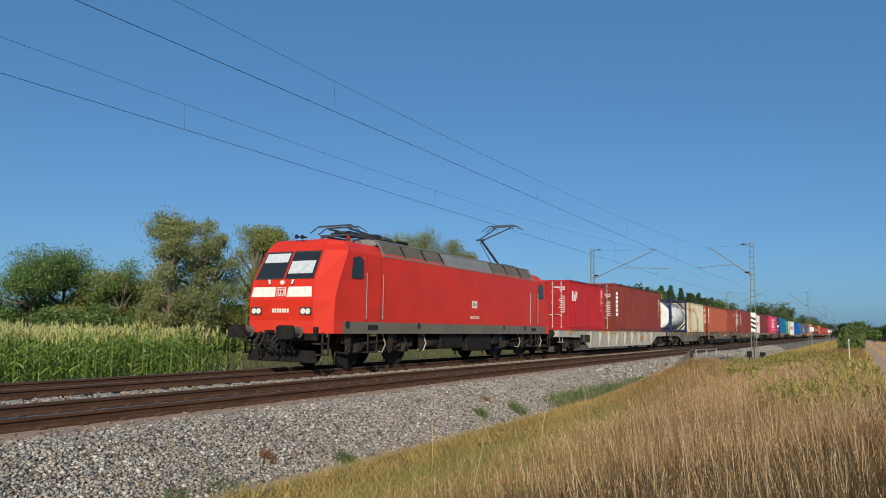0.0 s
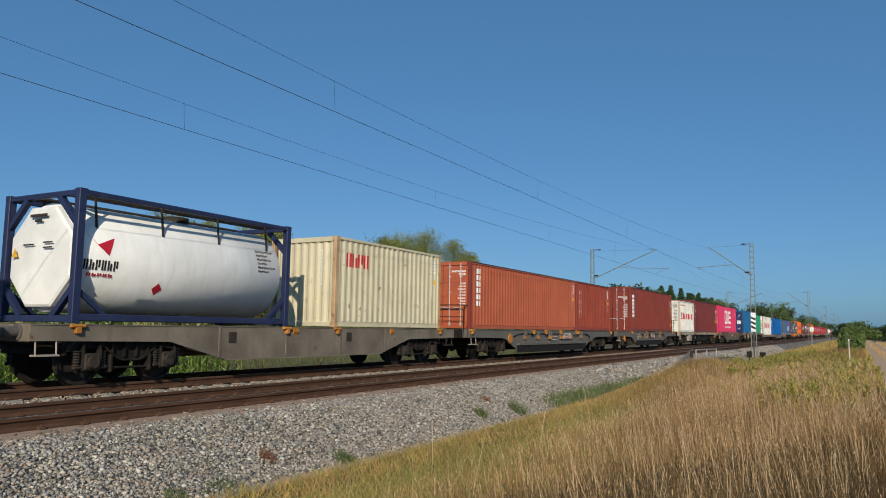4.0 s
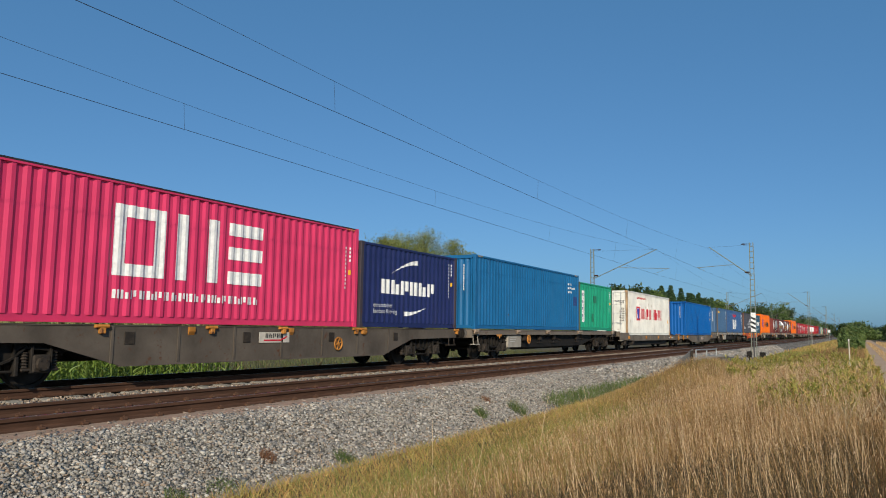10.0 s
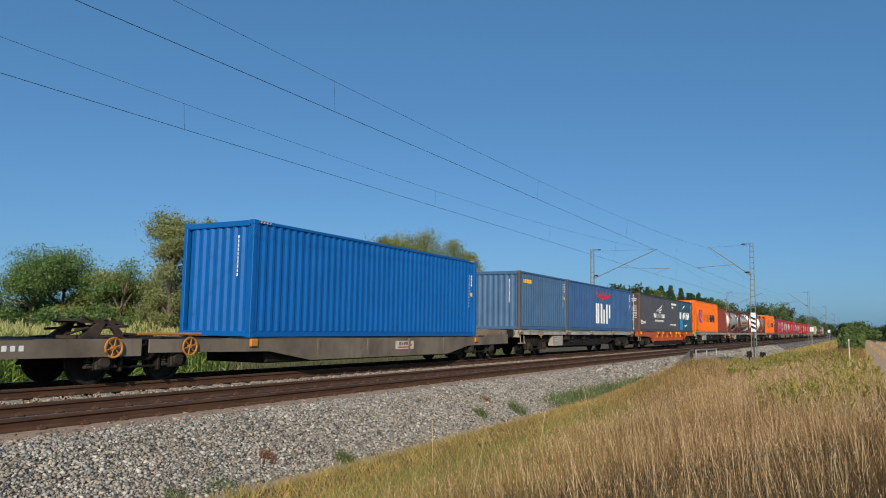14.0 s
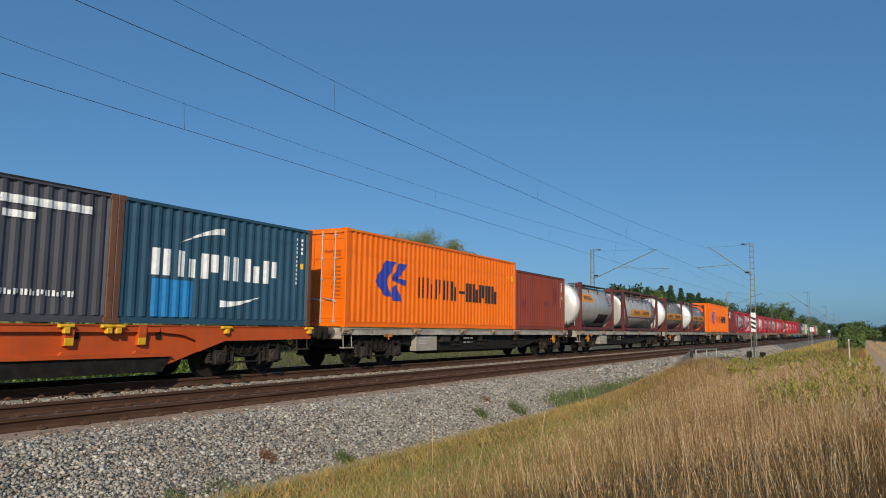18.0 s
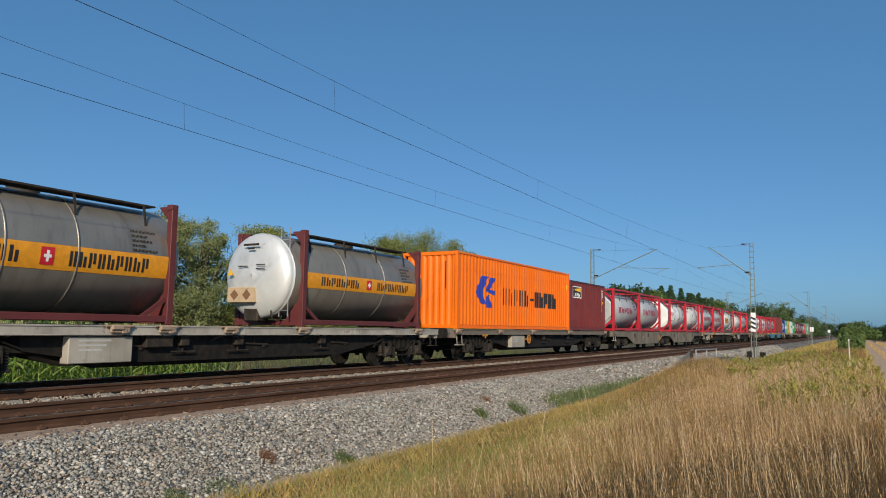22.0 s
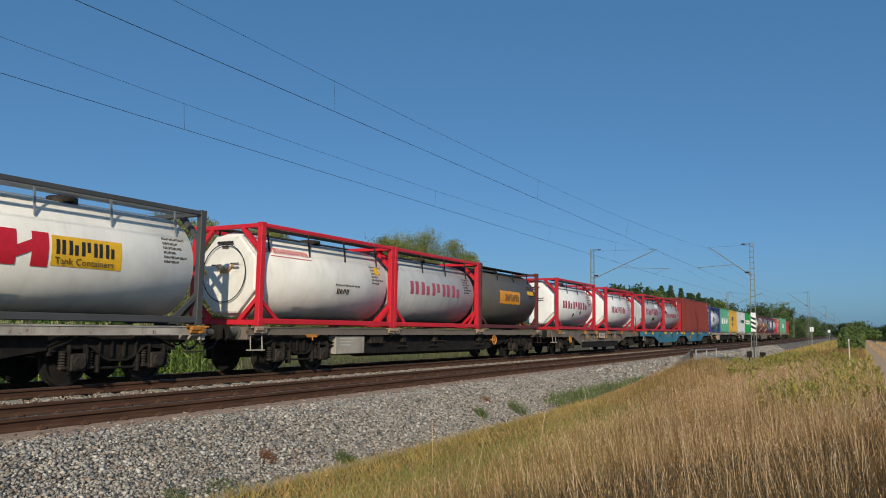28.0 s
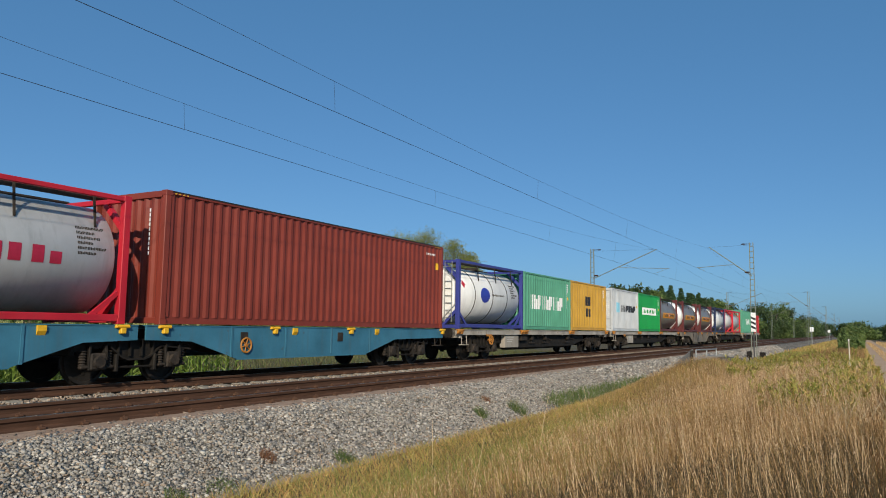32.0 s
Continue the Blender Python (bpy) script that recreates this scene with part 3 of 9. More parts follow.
def leaf_mat(key, cols):
    if key not in LEAF:
        LEAF[key] = island_mix("leaves_" + key, cols, 0.6, 0, 0.35, 0.3, 0.38)
    return LEAF[key]


def dark_bark():
    return shared("bark", lambda: grimy("bark", (0.13, 0.105, 0.08), (0.24, 0.20, 0.15), 0.9, 0, 0.6, 9))


def tree(x, y, top, radius, mat, label, seed, leaves=9000, size=0.13, low=0.25, lobes=9, thin=0.0, kind="tree"):
    """Tapered trunk and limbs under an uneven crown of small leaves."""
    rng = np.random.default_rng(seed)
    z0 = ground_z(y)
    h = top - z0
    ob = thing(kind, label, kind, "trees and bushes along the line", pose(x, y, z0))
    bark = dark_bark()
    f = Form()
    pts = [Vector((0, 0, -0.2))]
    for k in range(1, 6):
        pts.append(Vector((rng.normal() * 0.05 * h * 0.2, rng.normal() * 0.05 * h * 0.2, h * 0.72 * k / 5)))
    r0 = 0.03 * h + 0.05
    for k in range(5):
        f.rod(pts[k], pts[k + 1], r0 * (1 - k / 5.6), 8, r0 * (1 - (k + 1) / 5.6))
    part("trunk", f, bark, ob, "rough grey-brown trunk")
    limbs = Form()
    centres, spreads = [], []
    skirt = max(4, lobes // 2)
    for i in range(lobes + skirt):
        a = 2 * math.pi * (i + rng.random()) / (lobes if i < lobes else skirt)
        zz = low + (1 - low) * rng.random() ** 0.9 if i < lobes else 0.08 + 0.30 * rng.random()
        prof = math.sin(math.pi * min(1, max(0.05, (zz - low * 0.5) / (1.02 - low * 0.5))) ** 0.75) ** 0.6
        rr = radius * prof * (0.35 + 0.6 * rng.random())
        lr = radius * (0.28 + 0.26 * rng.random())
        c = Vector((rr * math.cos(a), rr * math.sin(a), min(h * zz, h - lr * (0.75 + 0.5 * rng.random()))))
        base = pts[min(4, 1 + int(zz * 4.2))]
        far = x * x + y * y > 110 ** 2
        limb = limbs if far else Form()
        limb.rod(base, base.lerp(c, 0.55) + Vector((0, 0, 0.1)), r0 * 0.42, 6, r0 * 0.25).rod(base.lerp(c, 0.55) + Vector((0, 0, 0.1)), c, r0 * 0.25, 5, r0 * 0.07)
        if not far or i == lobes + skirt - 1:
            part("limb", limb, bark, ob)
        m = 34
        d = rng.normal(size=(m, 3))
        d /= np.linalg.norm(d, axis=1)[:, None]
        d[:, 2] *= 0.85
        q = np.array(c)[None] + d * lr * (0.35 + 0.65 * rng.random((m, 1)))
        q[:, 2] = np.maximum(q[:, 2], 0.3)
        centres.append(q)
        spreads.append(np.full(m, lr * (0.26 - 0.1 * thin)))
    centres, spreads = np.concatenate(centres), np.concatenate(spreads)
    per = max(4, int(1.6 * leaves / len(centres)))
    v = leaf_cards(rng, centres, spreads, per, size)
    v[:, 2] = np.maximum(v[:, 2], 0.02)
    n = len(v) // 4
    part("crown", raw_mesh("crown", v, np.arange(4 * n), np.full(n, 4), mat), None, ob, "crown of many small leaves")
    return ob


def conifer(x, y, top, radius, mat, label, seed):
    """Straight trunk with drooping whorls of needle sprays that narrow to a point."""
    rng = np.random.default_rng(seed)
    z0 = ground_z(y)
    h = top - z0
    ob = thing("conifer", label, "tree", "trees and bushes along the line", pose(x, y, z0))
    part("trunk", Form().rod((0, 0, -0.2), (0, 0, h * 0.97), 0.20, 8, 0.03), dark_bark(), ob, "straight dark trunk")
    centres, spreads = [], []
    for t in np.linspace(0.06, 0.99, 26):
        reach = radius * (1.02 - t) ** 0.85 * rng.uniform(0.75, 1.15)
        for k in range(9):
            a = 2 * math.pi * (k + rng.random()) / 9
            for q in (0.45, 0.8, 1.0):
                centres.append((reach * q * math.cos(a), reach * q * math.sin(a), h * t - 0.25 * reach * q))
                spreads.append(0.10 + 0.10 * reach)
    v = leaf_cards(rng, np.array(centres), np.array(spreads), 6, 0.24)
    part("crown", raw_mesh("crown", v, np.arange(len(v)), np.full(len(v) // 4, 4), mat), None, ob, "dark needle crown")


def build_grass():
    rng = np.random.default_rng(11)
    straw = island_mix("dry_grass", [(0.636, 0.387, 0.142), (0.469, 0.264, 0.09), (0.261, 0.141, 0.059), (0.771, 0.518, 0.236), (0.553, 0.323, 0.106), (0.345, 0.195, 0.067), (0.221, 0.169, 0.05), (0.688, 0.442, 0.183)], 0.65, 0, 0.6, 0.5, 0.38)
    brown = island_mix("brown_seed_heads", [(0.75, 0.478, 0.209), (0.525, 0.306, 0.129), (0.9, 0.651, 0.318), (0.375, 0.22, 0.099)], 0.7, 0, 0.6, 0.35, 0.35)
    under = island_mix("withered_undergrowth", [(0.209, 0.104, 0.04), (0.299, 0.149, 0.052), (0.126, 0.072, 0.027), (0.195, 0.138, 0.036)], 0.8, 0, 0.6, 0.4, 0.3)
    green = island_mix("green_grass", [(0.239, 0.309, 0.057), (0.347, 0.386, 0.087), (0.174, 0.232, 0.043), (0.586, 0.483, 0.154), (0.718, 0.522, 0.193)], 0.6, 0, 0.5, 0.3, 0.35)

    def scatter(n, xa, xb, ya, yb, power=1.0):
        x = xa + (xb - xa) * rng.random(n) ** power
        y = ya + (yb - ya) * rng.random(n)
        keep = (x * x + y * y > 2.6 ** 2) & (y > -0.08 * x - 0.6) & (y > 0.3 - 0.1 * x) & ((y > -0.38) | (x < 12))
        x, y = x[keep], y[keep]
        z = np.interp(y, [p[0] for p in PROFILE], [p[1] for p in PROFILE]) - 0.03 + mound(x, y)
        return np.stack([x, y, z], 1)

    def tall(b):
        low = np.interp(b[:, 1], [-2, 0.5, 1.8, 2.8, 3.8, 4.8, 5.8, 7.0], [0.60, 0.74, 0.70, 0.55, 0.36, 0.24, 0.15, 0.08])
        return low * np.interp(b[:, 0] + 1.5 * b[:, 1], [9, 14, 20, 30], [0.80, 0.88, 1.05, 1.0])

    def clumps(b, scale, seed):
        return np.array([0.5 + 0.5 * noise.noise((q[0] * scale, q[1] * scale, seed)) + 0.25 * noise.noise((q[0] * scale * 2.7, q[1] * scale * 2.7, seed + 4)) for q in b])

    LEFT = radians(125)   # the side to which the wind has laid the stalks
    for k, (n, xa, xb, w, p) in enumerate(((78000, 1.5, 13, 0.0031, 1.0), (66000, 12, 32, 0.0052, 1.1), (24000, 30, 95, 0.016, 1.3))):
        b = scatter(n, xa, xb, -3.0, 6.9, p)
        c = clumps(b, 0.8, 3.1)
        keep = rng.random(len(b)) < np.clip(0.30 + 1.15 * (c - 0.15), 0.2, 1) * np.interp(b[:, 1], [3.4, 5.0, 6.9], [1.0, 0.75, 0.4]) + (b[:, 0] > 18) * 0.35
        keep &= rng.random(len(b)) < np.interp(b[:, 0] + 2.2 * b[:, 1], [6.0, 13.0], [0.12, 1.0])
        b, c = b[keep], c[keep]
        h = tall(b) * (0.55 + 0.38 * rng.random(len(b)) + 0.36 * c)
        h *= np.where(b[:, 0] > 36, 0.85, 1.0)
        h += np.interp(b[:, 0], [12, 20, 27, 36, 46], [0, 0.06, 0.22, 0.20, 0.06]) * np.interp(b[:, 1], [3.6, 4.8, 6.4], [0, 1, 0.5]) * (0.5 + 0.6 * rng.random(len(b)))
        strips("dry_grass", b, h, np.full(len(b), w) * (0.6 + 0.7 * rng.random(len(b))), h * (0.08 + 0.42 * rng.random(len(b)) ** 1.5), straw, "tall dry golden grass with pale seed heads", "grass", 20 + k, wind=LEFT, curl=1.3)
        top = b + np.stack([np.cos(LEFT) * h * 0.16, np.sin(LEFT) * h * 0.16, h * 0.93], 1)
        if k < 2:
            heads("seed_heads", top[::3], 0.034 + 0.02 * k, brown, "brown dry grass seed heads", "grass", 80 + k, tilt=0.7)
        b = scatter(n // 2, xa, xb, -3.0, 5.8, p)
        b = b[rng.random(len(b)) < np.interp(b[:, 0] + 2.2 * b[:, 1], [5.0, 13.0], [0.25, 1.0])]
        h = tall(b) * (0.25 + 0.42 * rng.random(len(b)))
        strips("withered_undergrowth", b, h, np.full(len(b), w * 1.7) * (0.7 + 0.6 * rng.random(len(b))), h * (0.3 + 0.7 * rng.random(len(b))), under, "brown withered undergrowth between the dry stalks", "grass", 60 + k)
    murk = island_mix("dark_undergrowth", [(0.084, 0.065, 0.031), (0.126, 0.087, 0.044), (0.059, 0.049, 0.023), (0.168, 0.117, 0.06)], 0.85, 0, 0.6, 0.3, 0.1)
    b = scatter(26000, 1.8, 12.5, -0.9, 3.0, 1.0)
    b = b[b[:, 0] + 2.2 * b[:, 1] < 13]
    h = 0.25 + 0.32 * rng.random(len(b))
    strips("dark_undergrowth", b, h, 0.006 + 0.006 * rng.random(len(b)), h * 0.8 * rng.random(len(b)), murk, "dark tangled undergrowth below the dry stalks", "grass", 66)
    pale = island_mix("dry_stalks", [(0.748, 0.52, 0.284), (0.9, 0.67, 0.409), (0.567, 0.358, 0.179), (0.408, 0.231, 0.119)], 0.6, 0, 0.5, 0.2, 0.25)
    b = scatter(15000, 1.8, 34, -0.9, 4.8, 1.1)
    b = b[rng.random(len(b)) < np.interp(b[:, 0] + 2.2 * b[:, 1], [5.0, 13.0], [0.35, 1.0])]
    h = tall(b) * (0.95 + 0.38 * rng.random(len(b)))
    strips("dry_stalks", b, h, 0.0036 + 0.00018 * b[:, 0], h * (0.08 + 0.40 * rng.random(len(b)) ** 1.5), pale, "tall pale grass stalks standing above the rest", "grass", 30, wid=(1.0, 0.9, 0.7), wind=LEFT, curl=1.2)
    tip = b + np.stack([np.cos(LEFT) * h * 0.15, np.sin(LEFT) * h * 0.15, h * 0.88], 1)
    heads("seed_heads", tip[::3], 0.050, pale, "pale dry grass seed heads", "grass", 31)
    # a few long stalks that stand out singly
    b = scatter(60, 4, 20, 1.5, 5.5, 1.0)
    h = 0.75 + 0.35 * rng.random(len(b))
    strips("lone_stalks", b, h, np.full(len(b), 0.005), h * (0.15 + 0.35 * rng.random(len(b))), pale, "single long pale stalks over the short grass", "grass", 32, wid=(1.0, 0.9, 0.7), wind=LEFT, curl=1.3)
    # bare earth along the foot of the ballast
    dirt = Form()
    cuts = np.arange(4, 60, 0.7)
    edge = [0.10 + 0.07 * noise.noise((float(x) * 0.8, 2.0, 0)) for x in cuts]
    for x0, x1, e0, e1 in zip(cuts, cuts[1:], edge, edge[1:]):
        dirt.add([(x0, 6.98 - e0, ground_z(6.98 - e0) + 0.012), (x1, 6.98 - e1, ground_z(6.98 - e1) + 0.012), (x1, 7.16, -0.915), (x0, 7.16, -0.915)], [(0, 1, 2, 3)])
    tagged(new("dirt_strip", dirt.mesh("dirt_strip", grimy("dry_earth", (0.40, 0.34, 0.26), (0.26, 0.21, 0.155), 0.95, 0, 0.8, 9))), "pale strip of bare earth at the foot of the ballast", "earth", kind="structure")
    b = scatter(19000, 3, 30, 4.2, 7.0, 1.1)
    h = 0.05 + 0.14 * rng.random(len(b))
    strips("green_grass", b, h, 0.006 + 0.005 * rng.random(len(b)), h * 0.5, green, "short green grass along the foot of the ballast", "grass", 41)
    b = scatter(9000, 28, 90, 4.0, 7.0, 1.2)
    h = 0.18 + 0.25 * rng.random(len(b))
    strips("green_grass", b, h, 0.02 + 0.012 * rng.random(len(b)), h * 0.5, green, "short green grass along the foot of the ballast", "grass", 42)
    toe = island_mix("toe_grass", [(0.66, 0.492, 0.142), (0.48, 0.415, 0.104), (0.84, 0.559, 0.198), (0.3, 0.299, 0.066), (0.72, 0.434, 0.151), (0.6, 0.318, 0.113)], 0.65, 0, 0.8, 0.3, 0.35)
    b = scatter(34000, 4, 34, 3.2, 6.95, 1.0)
    h = 0.06 + 0.14 * rng.random(len(b)) + 0.12 * clumps(b, 0.9, 7.0)
    strips("toe_grass", b, h, 0.006 + 0.006 * rng.random(len(b)), h * (0.3 + 0.7 * rng.random(len(b))), toe, "short yellow-green grass on the verge", "grass", 71)
    b = scatter(16000, 3, 34, 4.0, 6.95, 1.1)
    h = 0.08 + 0.18 * rng.random(len(b))
    strips("dry_grass", b, h, 0.004 + 0.003 * rng.random(len(b)), h * 0.6, straw, "short dry grass along the foot of the ballast", "grass", 49)
    b = scatter(15000, 3, 17, 2.6, 5.4, 1.1)
    h = 0.14 + 0.30 * rng.random(len(b))
    strips("green_grass", b, h, 0.004 + 0.004 * rng.random(len(b)), h * 0.6, green, "yellow-green grass among the dry stalks", "grass", 48)
    # meadow and weeds beyond the tracks
    def far_scatter(n, xa, xb, ya, yb):
        x, y = xa + (xb - xa) * rng.random(n), ya + (yb - ya) * rng.random(n)
        return np.stack([x, y, np.interp(y, [p[0] for p in PROFILE], [p[1] for p in PROFILE]) - 0.03], 1)
    # greens darkened to carry the shade seen under the wagons; browns are dry stems
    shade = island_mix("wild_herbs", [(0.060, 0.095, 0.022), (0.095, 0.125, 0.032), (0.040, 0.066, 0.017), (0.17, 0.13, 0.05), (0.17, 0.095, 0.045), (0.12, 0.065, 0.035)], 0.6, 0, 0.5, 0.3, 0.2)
    b = far_scatter(9000, 22.5, 75, 19.0, 29)
    h = 0.20 + 0.35 * rng.random(len(b))
    strips("wild_herbs", b, h, 0.03 + 0.025 * rng.random(len(b)), h * 0.7, shade, "wild green herbs beyond the line", "weeds", 72)
    meadow = island_mix("meadow_grass", [(0.10, 0.125, 0.038), (0.14, 0.155, 0.05), (0.075, 0.095, 0.03), (0.20, 0.175, 0.075)], 0.7, 0, 0.5, 0.3, 0.2)
    b = far_scatter(12000, 22.5, 75, 28, 44)
    h = 0.25 + 0.35 * rng.random(len(b))
    strips("meadow_grass", b, h, 0.022 + 0.015 * rng.random(len(b)), h * 0.4, meadow, "green meadow grass beyond the line", "grass", 43)
    b = far_scatter(15000, 8, 90, 17.2, 21.5)
    h = 0.25 + 0.45 * rng.random(len(b))
    strips("dry_weeds", b, h, 0.014 + 0.010 * rng.random(len(b)), h * 0.35, straw, "brown dry weeds along the far side of the line", "weeds", 44)
    b = far_scatter(9000, 8, 60, 17.6, 22.0)
    h = 0.3 + 0.5 * rng.random(len(b))
    strips("green_weeds", b, h, 0.035 + 0.03 * rng.random(len(b)), h * 0.9, shade, "green weeds along the far side of the line", "weeds", 45)
    # leafy herbs among the dry grass
    herb = leaf_mat("herb", [(0.359, 0.379, 0.064), (0.548, 0.521, 0.097), (0.227, 0.269, 0.048), (0.793, 0.622, 0.193), (0.68, 0.42, 0.177), (0.453, 0.437, 0.081)])
    for i in range(150):
        x = 15.5 + 36 * rng.random() ** 1.15
        y = rng.uniform(-0.5, 0.5) + 0.15 * rng.random() ** 1.3 * (x - 4)
        if i % 6 == 0:
            y += rng.uniform(0, 1.4)
        hb = rng.uniform(0.55, 1.10) * (1.0 - 0.4 * min(1.0, max(0.0, y / (0.15 * (x - 4) + 0.3))))
        ob = thing("leafy_weed", "tall green leafy weed among the dry grass", "weed", "weeds in the grass", pose(x, y, ground_z(y) + float(mound(x, y))))
        f, cen = Form(), []
        for k in range(4):
            q = Vector((rng.normal() * 0.17, rng.normal() * 0.17, hb * rng.uniform(0.7, 1.0)))
            f.rod((0, 0, 0), q * 0.55 + Vector((0, 0, 0.02)), 0.008, 5).rod(q * 0.55 + Vector((0, 0, 0.02)), q, 0.007, 5, 0.003)
            for t in np.linspace(0.40, 1.0, 9):
                cen.append(np.array(q) * t)
        part("stem", f, herb, ob)
        cen = np.array(cen)
        m = 6 * len(cen)
        root = np.repeat(cen, 6, 0) + rng.normal(size=(m, 3)) * 0.02
        leaves = strips("leaves", root, 0.07 + 0.07 * rng.random(m), 0.022 + 0.014 * rng.random(m), 0.05 + 0.09 * rng.random(m), herb, "", "", 600 + i, wid=(0.4, 1.0, 0.6), parent=ob)
    reed = island_mix("withered_reed", [(0.62, 0.48, 0.27), (0.72, 0.58, 0.36), (0.46, 0.34, 0.18), (0.36, 0.30, 0.11)], 0.65, 0, 0.5, 0.25, 0.3)
    x = 13 + 26 * rng.random(900) ** 1.1
    y = -0.5 + 0.16 * rng.random(900) ** 1.4 * (x - 4)
    b = np.stack([x, y, np.interp(y, [p[0] for p in PROFILE], [p[1] for p in PROFILE]) + mound(x, y)], 1)
    h = 0.50 + 0.42 * rng.random(len(b))
    strips("withered_reed", b, h, 0.008 + 0.010 * rng.random(len(b)), h * (0.1 + 0.6 * rng.random(len(b))), reed, "broad withered tan blades among the weeds", "grass", 95, wid=(0.5, 1.0, 0.8), curl=1.8)
    x, y = 7 + 17 * rng.random(5200), -1.0 + 0.9 * rng.random(5200)
    b = np.stack([x, y, np.interp(y, [p[0] for p in PROFILE], [p[1] for p in PROFILE]) - 0.02], 1)
    b = b[b[:, 0] ** 2 + b[:, 1] ** 2 > 49]
    h = 0.40 + 0.34 * rng.random(len(b))
    strips("withered_undergrowth", b, h, 0.005 + 0.004 * rng.random(len(b)), h * 0.5 * rng.random(len(b)), under, "brown withered grass at the lane's edge", "grass", 97, wind=LEFT)
    x = 85 + 190 * rng.random(9000) ** 1.4
    y = 0.4 + 6.5 * rng.random(9000)
    b = np.stack([x, y, np.interp(y, [p[0] for p in PROFILE], [p[1] for p in PROFILE]) - 0.03], 1)
    h = 0.25 + 0.30 * rng.random(len(b))
    strips("verge_grass", b, h, 0.02 + 0.0007 * x, h * 0.6 * rng.random(len(b)), toe, "dry yellow-green verge grass far along the line", "grass", 96)
    # tufts that grow in the ballast
    lush = island_mix("lush_grass", [(0.115, 0.175, 0.042), (0.17, 0.235, 0.06), (0.075, 0.125, 0.032), (0.25, 0.275, 0.085)], 0.6, 0, 0.5, 0.3, 0.3)
    rust = island_mix("red_brown_plant", [(0.22, 0.095, 0.05), (0.28, 0.15, 0.08), (0.15, 0.07, 0.04)], 0.7)
    for x, y, r, hh, m, lab in ((8.35, 7.55, 0.12, 0.12, rust, "withered red-brown plant in the ballast"), (9.7, 7.15, 0.16, 0.17, lush, "green tuft in the ballast"), (7.1, 7.05, 0.30, 0.16, lush, "dull green tuft in the ballast"), (17.0, 7.35, 0.22, 0.28, lush, "green tuft in the ballast"), (15.2, 7.5, 0.15, 0.2, lush, "green tuft in the ballast"), (16.3, 7.9, 0.10, 0.12, rust, "withered red-brown plant in the ballast"), (6.4, 7.2, 0.15, 0.12, lush, "green tuft in the ballast")):
        n = 260
        a, q = rng.random(n) * 2 * np.pi, r * np.sqrt(rng.random(n))
        px, py = np.cos(a) * q, np.sin(a) * q
        zz = np.array([bed_z(y + t) for t in py])
        b = np.stack([x + px, y + py, zz], 1)
        tuft = strips("ballast_tuft", b, hh * (0.5 + 0.7 * rng.random(n)), np.full(n, 0.007), hh * (0.3 + 0.7 * rng.random(n)), m, lab, "plant", int(x * 10))
    # dry growth along and on the lane
    for k, (n, ya, yb, hh) in enumerate(((5000, -5.5, -3.1, 0.45), (2200, -2.3, -1.5, 0.16), (2600, -0.75, -0.3, 0.30))):
        x = 16 + 170 * rng.random(n) ** 1.5
        y = ya + (yb - ya) * rng.random(n)
        b = np.stack([x, y, np.interp(y, [p[0] for p in PROFILE], [p[1] for p in PROFILE])], 1)
        h = hh * (0.5 + 0.7 * rng.random(n))
        strips("lane_grass", b, h, 0.008 + 0.0005 * x, h * 0.6 * rng.random(n), (brown, brown, toe)[k], "dry grass along the field lane", "grass", 90 + k)
    b = np.stack([19 + 11 * rng.random(5200), 6.9 + 0.55 * rng.random(5200), np.zeros(5200)], 1)
    b[:, 1] += 0.12
    b[:, 2] = [bed_z(t) for t in b[:, 1]]
    b = b[::2]
    strips("green_grass", b, (0.14 + 0.2 * rng.random(5200))[::2], np.full(len(b), 0.011), 0.15 * rng.random(len(b)), lush, "green grass creeping up the ballast", "grass", 47)


